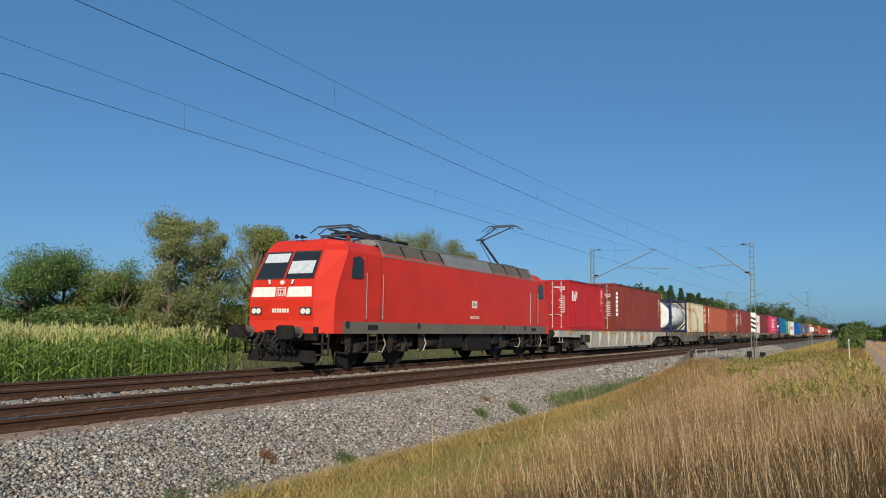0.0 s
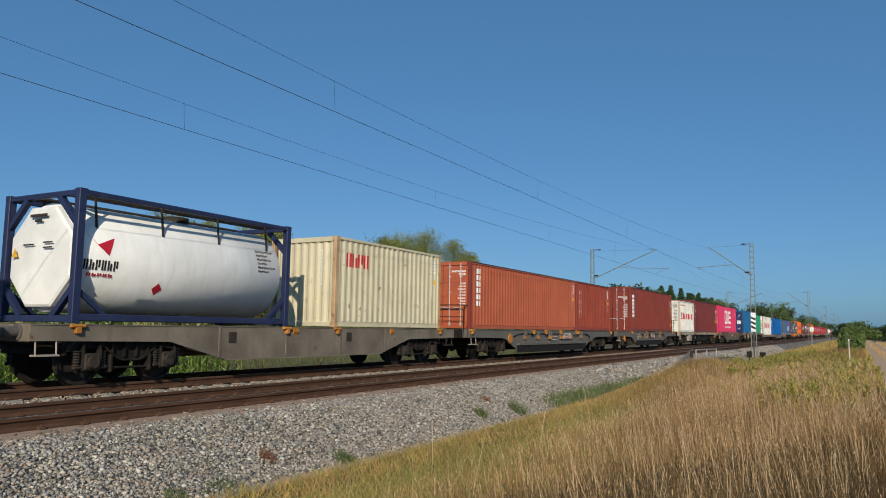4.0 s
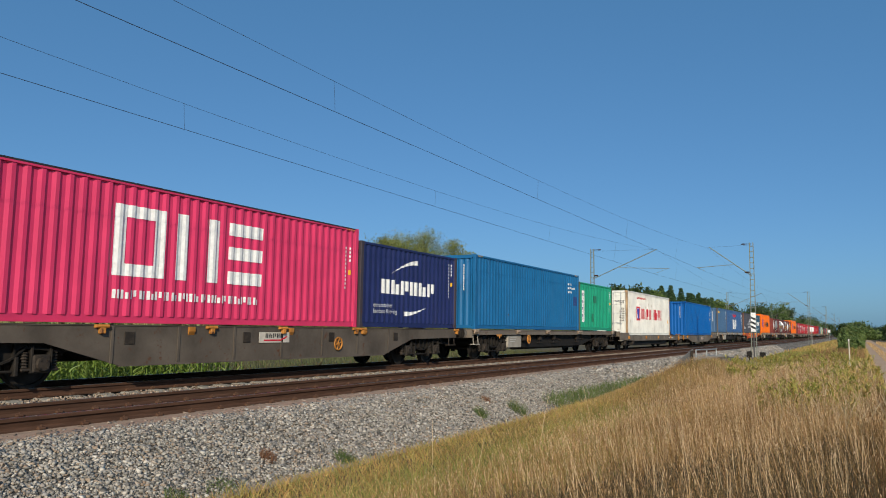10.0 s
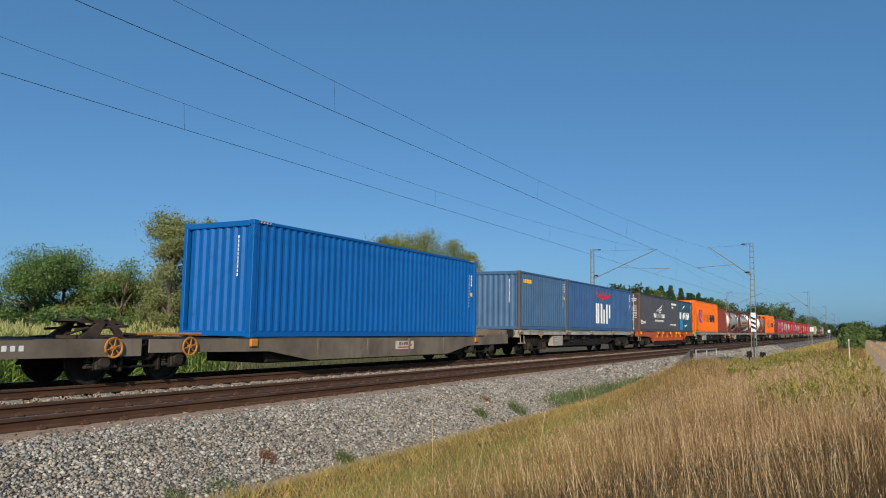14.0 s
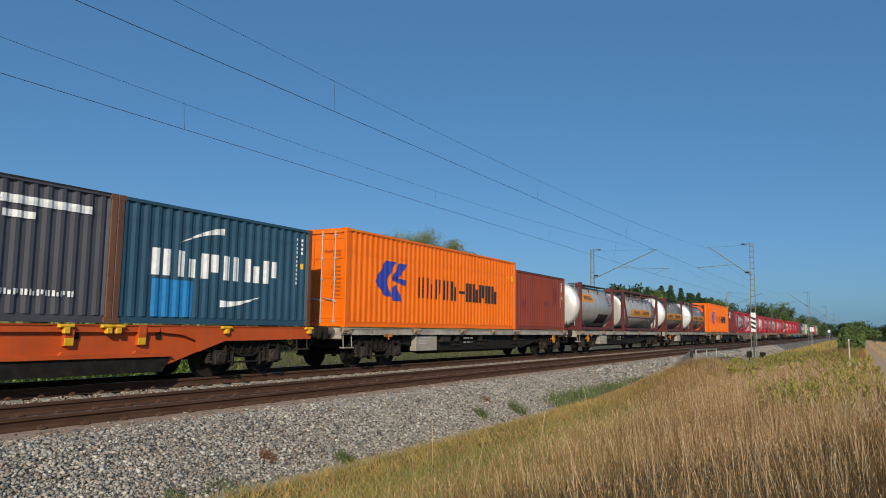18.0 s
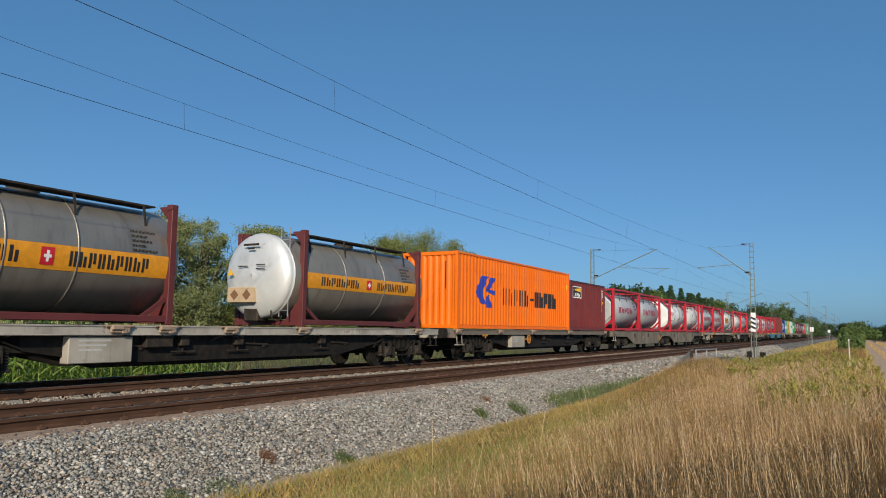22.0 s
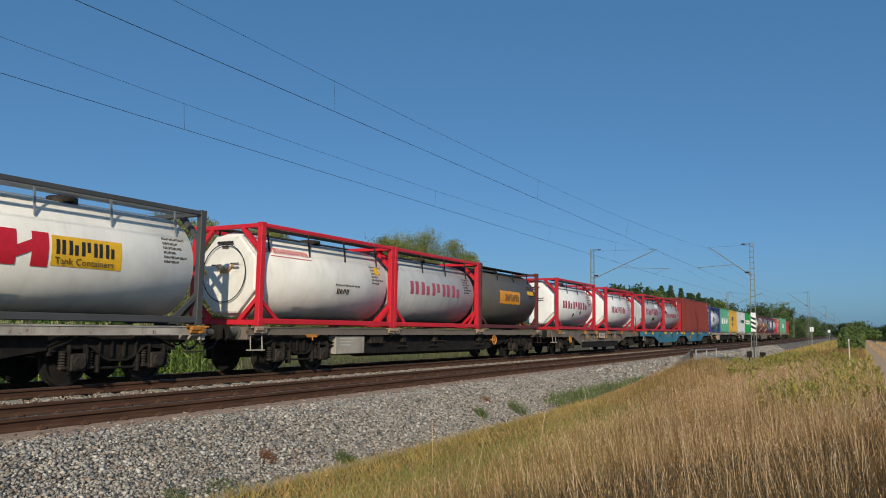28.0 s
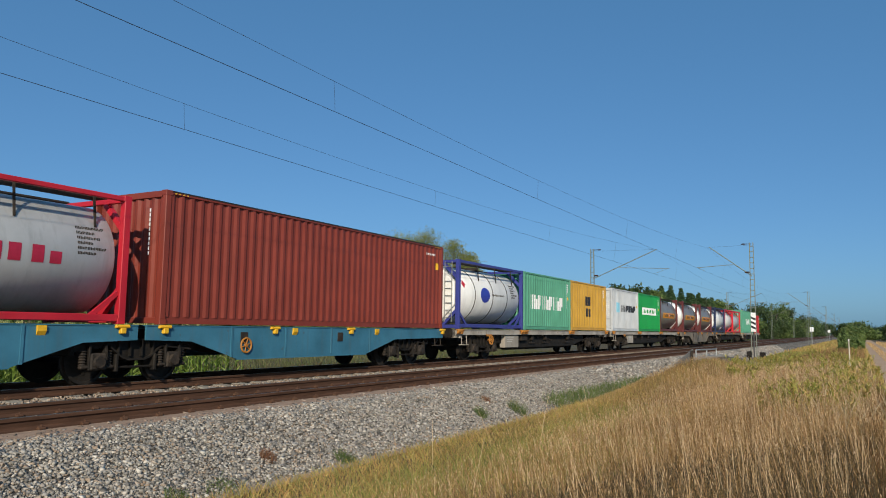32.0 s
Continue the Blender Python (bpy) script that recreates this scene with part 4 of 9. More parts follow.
def build_corn():
    rng = np.random.default_rng(5)
    leaf = island_mix("corn_leaf", [(0.161, 0.265, 0.039), (0.241, 0.345, 0.057), (0.098, 0.184, 0.03), (0.356, 0.425, 0.098)], 0.5, 0, 0.6, 0.25, 0.3)
    tas = island_mix("corn_tassel", [(0.594, 0.57, 0.225), (0.486, 0.475, 0.171), (0.684, 0.655, 0.306)], 0.7, 0, 0.6, 0.15, 0.3)
    xs, ys = [], []
    for k in range(30):
        y = 22.3 + 0.72 * k
        for x in np.arange(max(8.5, 0.50 * y - 1.5), 22.9, 0.17 if k < 8 else 0.24):
            xs.append(x + rng.normal() * 0.04)
            ys.append(y + rng.normal() * 0.06)
    base = np.stack([np.array(xs), np.array(ys), np.full(len(xs), -1.25)], 1)
    n = len(base)
    h = 2.12 + 0.16 * rng.normal(size=n)
    strips("corn_field", base, h, np.full(n, 0.035), np.full(n, 0.03), leaf, "dense field of green maize plants", "maize", 51)
    bl, hl = [], []
    for k in range(11):
        t = 0.12 + 0.075 * k
        bl.append(base + np.stack([np.zeros(n), np.zeros(n), h * t], 1))
        hl.append(np.full(n, 0.55 - 0.02 * k) * (0.7 + 0.5 * rng.random(n)))
    bl, hl = np.concatenate(bl), np.concatenate(hl)
    strips("corn_leaves", bl, hl * 0.62, np.full(len(bl), 0.070), hl * 0.62, leaf, "long arching green maize leaves", "maize", 52, levels=(0.0, 0.3, 0.6, 0.85, 1.0), wid=(0.5, 1.0, 0.9, 0.5))
    bt = np.repeat(base + np.stack([np.zeros(n), np.zeros(n), h * 0.93], 1), 6, 0)
    ht = 0.26 * (0.7 + 0.6 * rng.random(len(bt)))
    strips("corn_tassels", bt, ht, np.full(len(bt), 0.030), ht * 0.6 * rng.random(len(bt)), tas, "pale yellow maize tassels", "maize", 53)


def build_trees():
    dark = leaf_mat("dark", [(0.121, 0.218, 0.052), (0.187, 0.296, 0.072), (0.094, 0.167, 0.047), (0.269, 0.359, 0.102)])
    grey = leaf_mat("willow", [(0.259, 0.305, 0.114), (0.378, 0.394, 0.147), (0.176, 0.225, 0.079), (0.472, 0.452, 0.192)])
    olive = leaf_mat("olive", [(0.246, 0.296, 0.07), (0.344, 0.366, 0.094), (0.161, 0.212, 0.052), (0.444, 0.401, 0.141)])
    fir = leaf_mat("fir", [(0.049, 0.108, 0.039), (0.078, 0.146, 0.055), (0.039, 0.088, 0.031)])
    belt = leaf_mat("belt", [(0.055, 0.098, 0.030), (0.085, 0.135, 0.040), (0.040, 0.075, 0.026), (0.115, 0.155, 0.050)])
    hedge = leaf_mat("hedge", [(0.128, 0.203, 0.051), (0.188, 0.262, 0.063), (0.083, 0.143, 0.039), (0.247, 0.292, 0.09)])
    D, G, O = "dark green leafy tree at the field's edge", "tall grey-green willow with an uneven crown", "olive green tree at the field's edge"
    for i, (x, y, top, r, m, lab, n, low, lobes) in enumerate((
            (30.8, 57, 5.8, 3.0, dark, D, 9000, 0.1, 14), (34.0, 55, 7.0, 3.6, dark, D, 16000, 0.12, 20), (37.2, 56, 7.2, 3.5, dark, D, 16000, 0.12, 20), (38.8, 53, 5.8, 2.9, olive, O, 12000, 0.1, 15), (38.7, 51, 6.7, 2.2, dark, "slim dark tree with bare twigs at the top", 4500, 0.25, 8), (40.5, 52, 5.0, 2.3, olive, O, 6000, 0.1, 9), (44.0, 55, 4.7, 2.4, dark, D, 6000, 0.1, 9),
            (39.4, 46, 8.9, 2.2, grey, G, 9000, 0.03, 20), (40.9, 47.5, 10.6, 2.7, grey, G, 13000, 0.03, 26), (43.2, 47, 10.0, 2.5, grey, G, 10000, 0.03, 22), (46.2, 48.5, 9.2, 2.4, olive, O, 9000, 0.03, 20), (49.3, 47, 10.5, 2.9, olive, "tall yellow-green tree with an uneven crown", 11000, 0.04, 22), (52.4, 48, 10.4, 2.6, olive, O, 10000, 0.15, 11),
            (58.5, 50, 5.2, 2.6, olive, O, 6000, 0.1, 8), (68.0, 52, 4.4, 2.8, dark, D, 6000, 0.1, 8), (76.0, 52, 5.2, 2.6, olive, O, 5000, 0.1, 8),
            (66.5, 44, 11.2, 3.6, olive, "round yellow-green tree beyond the line", 22000, 0.06, 24), (73.4, 44.5, 12.6, 4.4, olive, "round yellow-green tree beyond the line", 28000, 0.06, 30), (80.5, 44, 12.2, 4.2, olive, "round yellow-green tree beyond the line", 26000, 0.06, 28), (86.6, 45, 10.9, 3.2, grey, O, 16000, 0.08, 18))):
        tree(x, y, top, r, m, lab, 100 + i, int(1.35 * n), 0.09, low, lobes)
    for i in range(9):
        x = 30.5 + 2.9 * i + 0.6 * math.sin(i * 2.1)
        tree(x, 46.5 + 6 * ((i * 37) % 10) / 10, 2.3 + 0.9 * ((i * 53) % 10) / 10, 1.9, (dark, olive)[i % 2], "dense green bush at the field's edge", 150 + i, 4200, 0.12, 0.05, 7, kind="bush")
    for i in range(14):
        x = 62 + 9.5 * i
        tree(x, 50 + 5 * ((i * 29) % 10) / 10, 2.6 + 2.2 * ((i * 41) % 10) / 10, 3.2, (olive, dark)[i % 2], "dense green bush beyond the line", 170 + i, 3000, 0.20, 0.05, 7, kind="bush")
    for i, (px, y, top, r, sp) in enumerate(((139, 40, 10.2, 5.0, 0), (152, 41, 11.4, 6.0, 0), (168, 40, 11.0, 5.5, 0), (182, 38, 11.0, 5.0, 0), (165, 40.5, 10.8, 3.5, 1), (177, 38, 11.9, 3.5, 1), (186, 37.5, 11.7, 3.5, 1), (195, 37.5, 11.0, 3.5, 1), (203, 36.5, 11.2, 3.5, 1), (227, 37, 11.2, 3.5, 1), (238, 36, 9.8, 3.5, 1), (172, 39, 11.5, 4.1, 1), (181, 38.5, 10.2, 4.1, 1), (190, 36, 10.7, 4.3, 1), (199, 37, 10.8, 4.1, 1), (208, 37, 10.2, 4.1, 1), (222, 36.5, 10.3, 4.1, 1), (232, 36, 10.0, 4.1, 1), (205, 37, 11.0, 6.0, 0), (216, 36, 10.3, 4.1, 1), (226, 36, 10.3, 6.0, 0), (240, 36, 9.8, 6.0, 0), (255, 36, 8.6, 6.0, 0), (275, 35, 8.0, 6.5, 0), (300, 34, 12.0, 7.0, 0), (322, 31, 13.6, 7.5, 0), (345, 30, 14.6, 8.0, 0), (372, 30, 13.2, 8.0, 0), (405, 29, 11.6, 8.0, 0), (445, 27, 10.8, 9.0, 0), (490, 25, 11.5, 9.0, 0))):
        if sp:
            conifer(px, y, top, r, fir, "dark pointed conifer in the far tree belt", 200 + i)
        else:
            tree(px, y, top, r, (belt, belt, hedge)[i % 3], "dark green tree in the far tree belt", 200 + i, 3200, 0.42, 0.05, 10)
    for i, (x, y, top, r) in enumerate(((84, 0.9, 0.35, 0.9), (97, 0.75, 0.75, 1.1), (112, 0.9, 1.0, 1.2), (128, 1.0, 1.6, 1.5), (146, 1.15, 2.2, 1.9), (168, 1.2, 2.6, 2.2), (192, 1.0, 2.4, 2.3), (218, 1.2, 3.0, 2.8))):
        tree(x, y, top, r, hedge, "rounded green bush beside the field lane", 240 + i, 2800, 0.11 + 0.0011 * x, 0.03, 10, kind="bush")
    for i in range(9):
        x = 262 + 16 * i
        tree(x, 2.5 - 5.2 * i + 2.5 * math.sin(i * 2.3), 4.6 + 0.14 * i + 1.2 * ((i * 37) % 10) / 10, 4.2 + 0.3 * i, (belt, hedge)[i % 2], "dark green tree at the end of the field lane", 260 + i, 3000, 0.42, 0.04, 10)
    for i in range(26):
        x = 520 + 26 * i
        tree(x, 60 - 9 * i + 40 * math.sin(i * 1.7), 1.2 + x * (0.009 + 0.0045 * ((i * 31) % 10) / 10), 9 + 0.006 * x, belt, "far green tree on the horizon", 300 + i, 1500, 0.9, 0.03, 9)
    for i, (x, y, h) in enumerate(((39.0, 45.6, 3.0), (47.5, 46, 4.4))):
        ob = thing("wooden_post", "weathered grey wooden post before the trees", "post", "posts at the field's edge", pose(x, y, ground_z(y)))
        part("shaft", Form().rod((0, 0, -0.3), (0.05, 0, h), 0.09, 8, 0.07), dark_bark(), ob)


build_grass()
build_corn()
build_trees()

# ---- the train: running gear shared by its vehicles ----
ROLLING = []   # (thing, its middle's distance behind the start, along the train)
WAGON_WHEELS, LOCO_WHEELS = {}, {}
TURNING = [(WAGON_WHEELS, 0.46), (LOCO_WHEELS, 0.625)]
FLOOR = 1.20
RUSTY_BIT = paint("rusty_fitting", (0.33, 0.24, 0.17), 0.6, 0.9, rust_col=(0.20, 0.075, 0.03))
BUFFER_GREY = grimy("buffer_grey", (0.10, 0.095, 0.09), (0.22, 0.19, 0.16), 0.6, 0.2)


def wheelset_mesh(r):
    def make():
        f = Form()
        for s in (-1, 1):
            y = s * 0.70
            prof = [(y - 0.0 * s, 0.11), (y + 0.0 * s, r * 0.86), (y - 0.05 * s, r * 0.88), (y - 0.05 * s, r + 0.028), (y - 0.02 * s, r + 0.028), (y + 0.0 * s, r), (y + 0.085 * s, r - 0.004), (y + 0.085 * s, r * 0.86), (y + 0.035 * s, r * 0.84), (y + 0.045 * s, 0.17), (y + 0.12 * s, 0.15), (y + 0.12 * s, 0.09)]
            f.turned(prof, axis="y", n=28)
            for k in range(3):
                a = 2 * math.pi * k / 3
                f.turned([(y + 0.03 * s, 0.045), (y + 0.06 * s, 0.04)], (r * 0.5 * math.cos(a), 0, r * 0.5 * math.sin(a)), "y", 8)
        f.turned([(-1.0, 0.07), (1.0, 0.07)], axis="y", n=12)
        return f.mesh("wheelset", WHEEL)
    return shared(("wheelset", r), make)


def freight_bogie(parent, x):
    """Three-piece style cast bogie: two side frames, cross beams, boxes, coil springs, two wheelsets."""
    def frame_mesh():
        f = Form()
        for s in (-1, 1):
            y = s * 1.03
            # top beam with sloping ends, dipping belly between the wheels
            top = [(-1.42, 0.66), (-1.40, 0.76), (-0.95, 0.93), (-0.55, 0.95), (-0.40, 0.90), (0.40, 0.90), (0.55, 0.95), (0.95, 0.93), (1.40, 0.76), (1.42, 0.66), (0.62, 0.74), (0.34, 0.52), (0.20, 0.47), (-0.20, 0.47), (-0.34, 0.52), (-0.62, 0.74)]
            f.prism(top, "y", y - 0.025, y + 0.025)
            for q in range(9, 15):
                (x0, z0), (x1, z1) = top[q], top[q + 1]
                f.prism([(x0, z0), (x1, z1), (x1, z1 + 0.035), (x0, z0 + 0.035)], "y", y - 0.10, y + 0.10)
            for q in range(1, 8):
                (x0, z0), (x1, z1) = top[q], top[q + 1]
                f.prism([(x0, z0 - 0.03), (x1, z1 - 0.03), (x1, z1), (x0, z0)], "y", y - 0.10, y + 0.10)
            for x in (-0.42, -0.14, 0.14, 0.42):
                f.prism([(x - 0.015, 0.55), (x + 0.015, 0.55), (x + 0.015, 0.90), (x - 0.015, 0.90)], "y", y + s * 0.02, y + s * 0.09)
            for x in (-0.9, 0.9):
                f.box(x - 0.20, x - 0.15, y + s * 0.02, y + s * 0.13, 0.30, 0.80, 0.01).box(x + 0.15, x + 0.20, y + s * 0.02, y + s * 0.13, 0.30, 0.80, 0.01)
                f.rod((x + 0.17, y + s * 0.15, 0.36), (x + 0.17, y + s * 0.15, 0.72), 0.018, 6)
            f.rod((-0.42, y + s * 0.05, 0.34), (0.42, y + s * 0.05, 0.34), 0.025, 6)
            f.box(-0.50, -0.42, y - 0.12, y + 0.05, 0.25, 0.60, 0.02).box(0.42, 0.50, y - 0.12, y + 0.05, 0.25, 0.60, 0.02)
        f.box(-0.30, 0.30, -1.0, 1.0, 0.50, 0.84, 0.04)
        f.box(-1.42, -1.30, -1.0, 1.0, 0.58, 0.74, 0.02).box(1.30, 1.42, -1.0, 1.0, 0.58, 0.74, 0.02)
        f.box(-0.6, 0.6, -0.35, 0.35, 0.84, 0.96, 0.02)
        return f.mesh("bogie", STEEL_DARK)
    bg_ = part("bogie", shared("bogie", frame_mesh), None, parent)
    bg_.location = (x, 0, 0)
    def box_mesh():
        f = Form().box(-0.17, 0.17, -0.09, 0.09, -0.16, 0.17, 0.03)
        f.turned([(-0.14, 0.115), (-0.09, 0.13), (0.0, 0.13)], axis="y", n=12)
        f.box(-0.36, 0.36, -0.05, 0.06, -0.13, -0.07, 0.02)
        for a in (-1, 1):
            for b in (-1, 1):
                f.turned([(-0.155, 0.016), (-0.13, 0.016)], (a * 0.07, 0, b * 0.07), "y", 6)
        return f.mesh("axle_box", STEEL_MID)
    def spring_mesh():
        prof = []
        for k in range(6):
            z = -0.06 + k * 0.052
            prof += [(z, 0.050), (z + 0.020, 0.077), (z + 0.036, 0.060)]
        return Form().turned(prof, axis="z", n=9).mesh("spring", STEEL_MID)
    for dx in (-0.9, 0.9):
        w = part("wheelset", wheelset_mesh(0.46), None, bg_)
        WAGON_WHEELS.setdefault((dx, 0.0, 0.46), []).append(w)
        w.location = (dx, 0, 0.46)
        for s in (-1, 1):
            b = part("axle_box", shared(("box", s), box_mesh), None, bg_)
            b.matrix_basis = pose(dx, s * 1.10, 0.46, 0, 0, 0 if s < 0 else 180)
            for e in (-0.28, 0.28):
                sp = part("spring", shared("spring", spring_mesh), None, bg_)
                sp.location = (dx + e, s * 1.07, 0.44)
    return bg_


def buffers(parent, x, way, z=1.04, mat=None):
    def mesh():
        f = Form().turned([(0, 0.16), (0.02, 0.16), (0.03, 0.10), (0.30, 0.10), (0.31, 0.085), (0.50, 0.085)], axis="x", n=16)
        return f.mesh("buffer", mat or BUFFER_GREY)
    def head():
        f = Form()
        f.prism([(-0.30, -0.13), (-0.22, -0.18), (0.22, -0.18), (0.30, -0.13), (0.30, 0.13), (0.22, 0.18), (-0.22, 0.18), (-0.30, 0.13)], "x", 0.50, 0.56)
        return f.mesh("buffer_head", STEEL_DARK)
    for s in (-1, 1):
        b = part("buffer", shared(("buffer", mat), mesh), None, parent)
        b.matrix_basis = pose(x, s * 0.875, z, 0, 0, 0 if way > 0 else 180)
        part("buffer_head", shared("buffer_head", head), None, b)
    def hook():
        f = Form().box(0, 0.32, -0.05, 0.05, -0.06, 0.05, 0.02)
        f.hoop((0.27, 0, -0.17), 0.14, 0.022, "y", 14, 5)
        return f.mesh("coupling", STEEL_DARK)
    def hose():
        c = [Vector((0.0, 0, -0.05)), Vector((0.10, 0.02, -0.22)), Vector((0.22, 0.03, -0.36)), Vector((0.36, 0.0, -0.42)), Vector((0.48, -0.02, -0.36))]
        f = Form()
        for p, q in zip(c, c[1:]):
            f.rod(p, q, 0.024, 6)
        return f.mesh("brake_hose", RUBBER)
    h = part("coupling", shared("hook", hook), None, parent, "greasy screw coupling")
    for s in (-1, 1):
        part("brake_hose", shared("brake_hose", hose), None, h).location = (0, s * 0.32, 0)
    h.matrix_basis = pose(x, 0, z, 0, 0, 0 if way > 0 else 180)


def clips(cx, parent, mat, z=1.17, n=1):
    def mesh():
        f = Form().box(-0.16, 0.16, -0.045, 0.045, -0.05, 0.02, 0.012).box(-0.06, 0.06, -0.07, 0.03, -0.16, -0.04, 0.012)
        f.rod((-0.14, -0.05, -0.02), (0.14, -0.05, -0.02), 0.022, 6)
        return f.mesh("container_pin", mat)
    for x in cx:
        for s in (-1, 1):
            p = part("container_pin", shared(("pin", mat.name), mesh), None, parent)
            p.matrix_basis = pose(x, s * 1.265, z, 0, 0, 0 if s < 0 else 180)


def hand_wheel(parent, x, z, mat, r=0.17, y=-1.30):
    f = Form().hoop((0, 0, 0), r, 0.022, "y", 18, 6)
    for k in range(3):
        a = math.pi * k / 3 + 0.3
        f.rod((-r * math.cos(a), 0, -r * math.sin(a)), (r * math.cos(a), 0, r * math.sin(a)), 0.014, 5)
    f.turned([(-0.03, 0.04), (0.16, 0.035)], axis="y", n=8)
    p = part("brake_wheel", f, mat, parent, "round brake hand wheel")
    p.location = (x, y, z)


def letters(x0, x1, z0, z1, n, fill=0.74):
    """A word as a row of plain upright bars, two to a letter."""
    w, h = (x1 - x0) / n, z1 - z0
    out = []
    for i in range(n):
        a = x0 + i * w
        t = fill * w * 0.40
        m = a + fill * w - t
        lo, hi = ((0, 1), (0, 0.72), (0.28, 1))[i % 3]
        out.append([[(a, z0), (a + t, z0), (a + t, z1), (a, z1)], [(m, z0 + lo * h), (m + t, z0 + lo * h), (m + t, z0 + hi * h), (m, z0 + hi * h)]])
    return out


def column(x0, x1, z0, z1, n):
    """A word written downwards, as a stack of plain bars."""
    h, w = (z1 - z0) / n, x1 - x0
    out = []
    for i in range(n):
        a = z0 + i * h
        m = w * (0.30, 0.38)[i % 2]
        out.append([[(x0, a), (x0 + m, a), (x0 + m, a + 0.78 * h), (x0, a + 0.78 * h)], [(x1 - m, a), (x1, a), (x1, a + 0.78 * h), (x1 - m, a + 0.78 * h)]])
    return out


def flat(polys):
    """Single polygons out of polygons grouped by letter."""
    return [q for p in polys for q in (p if isinstance(p[0], list) else [p])]


def put_marks(marks, lay, parent):
    """Paints marks: large bars one by one, small print as one piece."""
    for layer, (name, polys, m, lab) in enumerate(marks):
        up = 0.0025 * layer
        every = flat(polys)
        tall = max(q[1] for p in every for q in p) - min(q[1] for p in every for q in p)
        grouped = isinstance(polys[0][0], list)
        if name == "lettering_bars" and grouped and tall > 0.22:
            for g in polys:
                part("letter_bar", lay(g, up), m, parent, lab)
        elif name == "lettering_bars" and grouped:
            part("small_print", lay(every, up), m, parent, lab)
        elif len(every) > 1 and name not in ("print", "small_print", "marking"):
            for g in every:
                part("emblem_piece" if name == "logo" else "mark_bar", lay([g], up), m, parent, lab)
        else:
            part(name, lay(every, up), m, parent, lab)


def rect(x0, x1, z0, z1):
    return [[(x0, z0), (x1, z0), (x1, z1), (x0, z1)]]


def cut(poly, k, a, b):
    """The piece of a convex polygon between two lines of coordinate k."""
    for lim, keep in ((a, 1), (b, -1)):
        out = []
        for i, p in enumerate(poly):
            q = poly[(i + 1) % len(poly)]
            dp, dq = keep * (p[k] - lim), keep * (q[k] - lim)
            if dp >= 0:
                out.append(p)
            if (dp > 0 > dq) or (dp < 0 < dq):
                t = dp / (dp - dq)
                out.append((p[0] + (q[0] - p[0]) * t, p[1] + (q[1] - p[1]) * t))
        poly = out
        if len(poly) < 3:
            return []
    return poly


PERIOD = 0.278


def wave(u):
    """Depth of the corrugation at u metres from the wall's start."""
    u %= PERIOD
    return float(np.interp(u, [0, 0.072, 0.140, 0.211, PERIOD], [0, 0, 0.036, 0.036, 0]))


def wave_steps(length):
    k = int(math.ceil(length / PERIOD))
    return [i * PERIOD + d for i in range(k) for d in (0, 0.072, 0.140, 0.211) if i * PERIOD + d < length - 0.02] + [length]


def on_corrugation(polys, L, skin=0.005):
    """Paint laid on the near wall of a box; x from its front end, z from its floor."""
    f = Form()
    start = 0.16
    xs = [0.0] + [start + u for u in wave_steps(L - 0.32)] + [L]
    for poly in polys:
        lo, hi = min(p[0] for p in poly), max(p[0] for p in poly)
        for a, b in zip(xs, xs[1:]):
            if b <= lo or a >= hi:
                continue
            c = cut(poly, 0, a, b)
            if len(c) < 3:
                continue
            v = []
            for x, z in c:
                y = 1.200 - (wave(min(max(x - start, 0), L - 0.33)) if start < x < L - start else 0)
                if abs(x - b) < 1e-6 and start < x < L - start:
                    y = 1.200 - wave(x - start)
                v.append((x - L / 2, -y - skin, z))
            f.add(v, [tuple(range(len(v)))])
    return f


def on_tank(polys, r, zc, L, skin=0.005, rows=0.07):
    f = Form()
    for poly in polys:
        lo, hi = min(p[1] for p in poly), max(p[1] for p in poly)
        n = max(1, int(math.ceil((hi - lo) / rows)))
        for i in range(n):
            c = cut(poly, 1, lo + (hi - lo) * i / n, lo + (hi - lo) * (i + 1) / n)
            if len(c) < 3:
                continue
            v = [(x - L / 2, -math.sqrt(max(0.01, r * r - (z - zc) ** 2)) - skin, z) for x, z in c]
            f.add(v, [tuple(range(len(v)))])
    return f


def lettering(text, size, mat, name="lettering"):
    """Readable words, with the built-in font, as a flat mesh in the x-z plane."""
    cu = bpy.data.curves.new(name, "FONT")
    cu.body, cu.size, cu.resolution_u = text, size, 2
    tmp = bpy.data.objects.new(name, cu)
    me = bpy.data.meshes.new_from_object(tmp)
    bpy.data.objects.remove(tmp)
    for v in me.vertices:
        v.co = (v.co.x, 0, v.co.y)
    me.materials.clear()
    me.materials.append(mat)
    return me


def corner_casting():
    f = Form().box(-0.089, 0.089, -0.081, 0.081, -0.059, 0.059, 0.008)
    return f


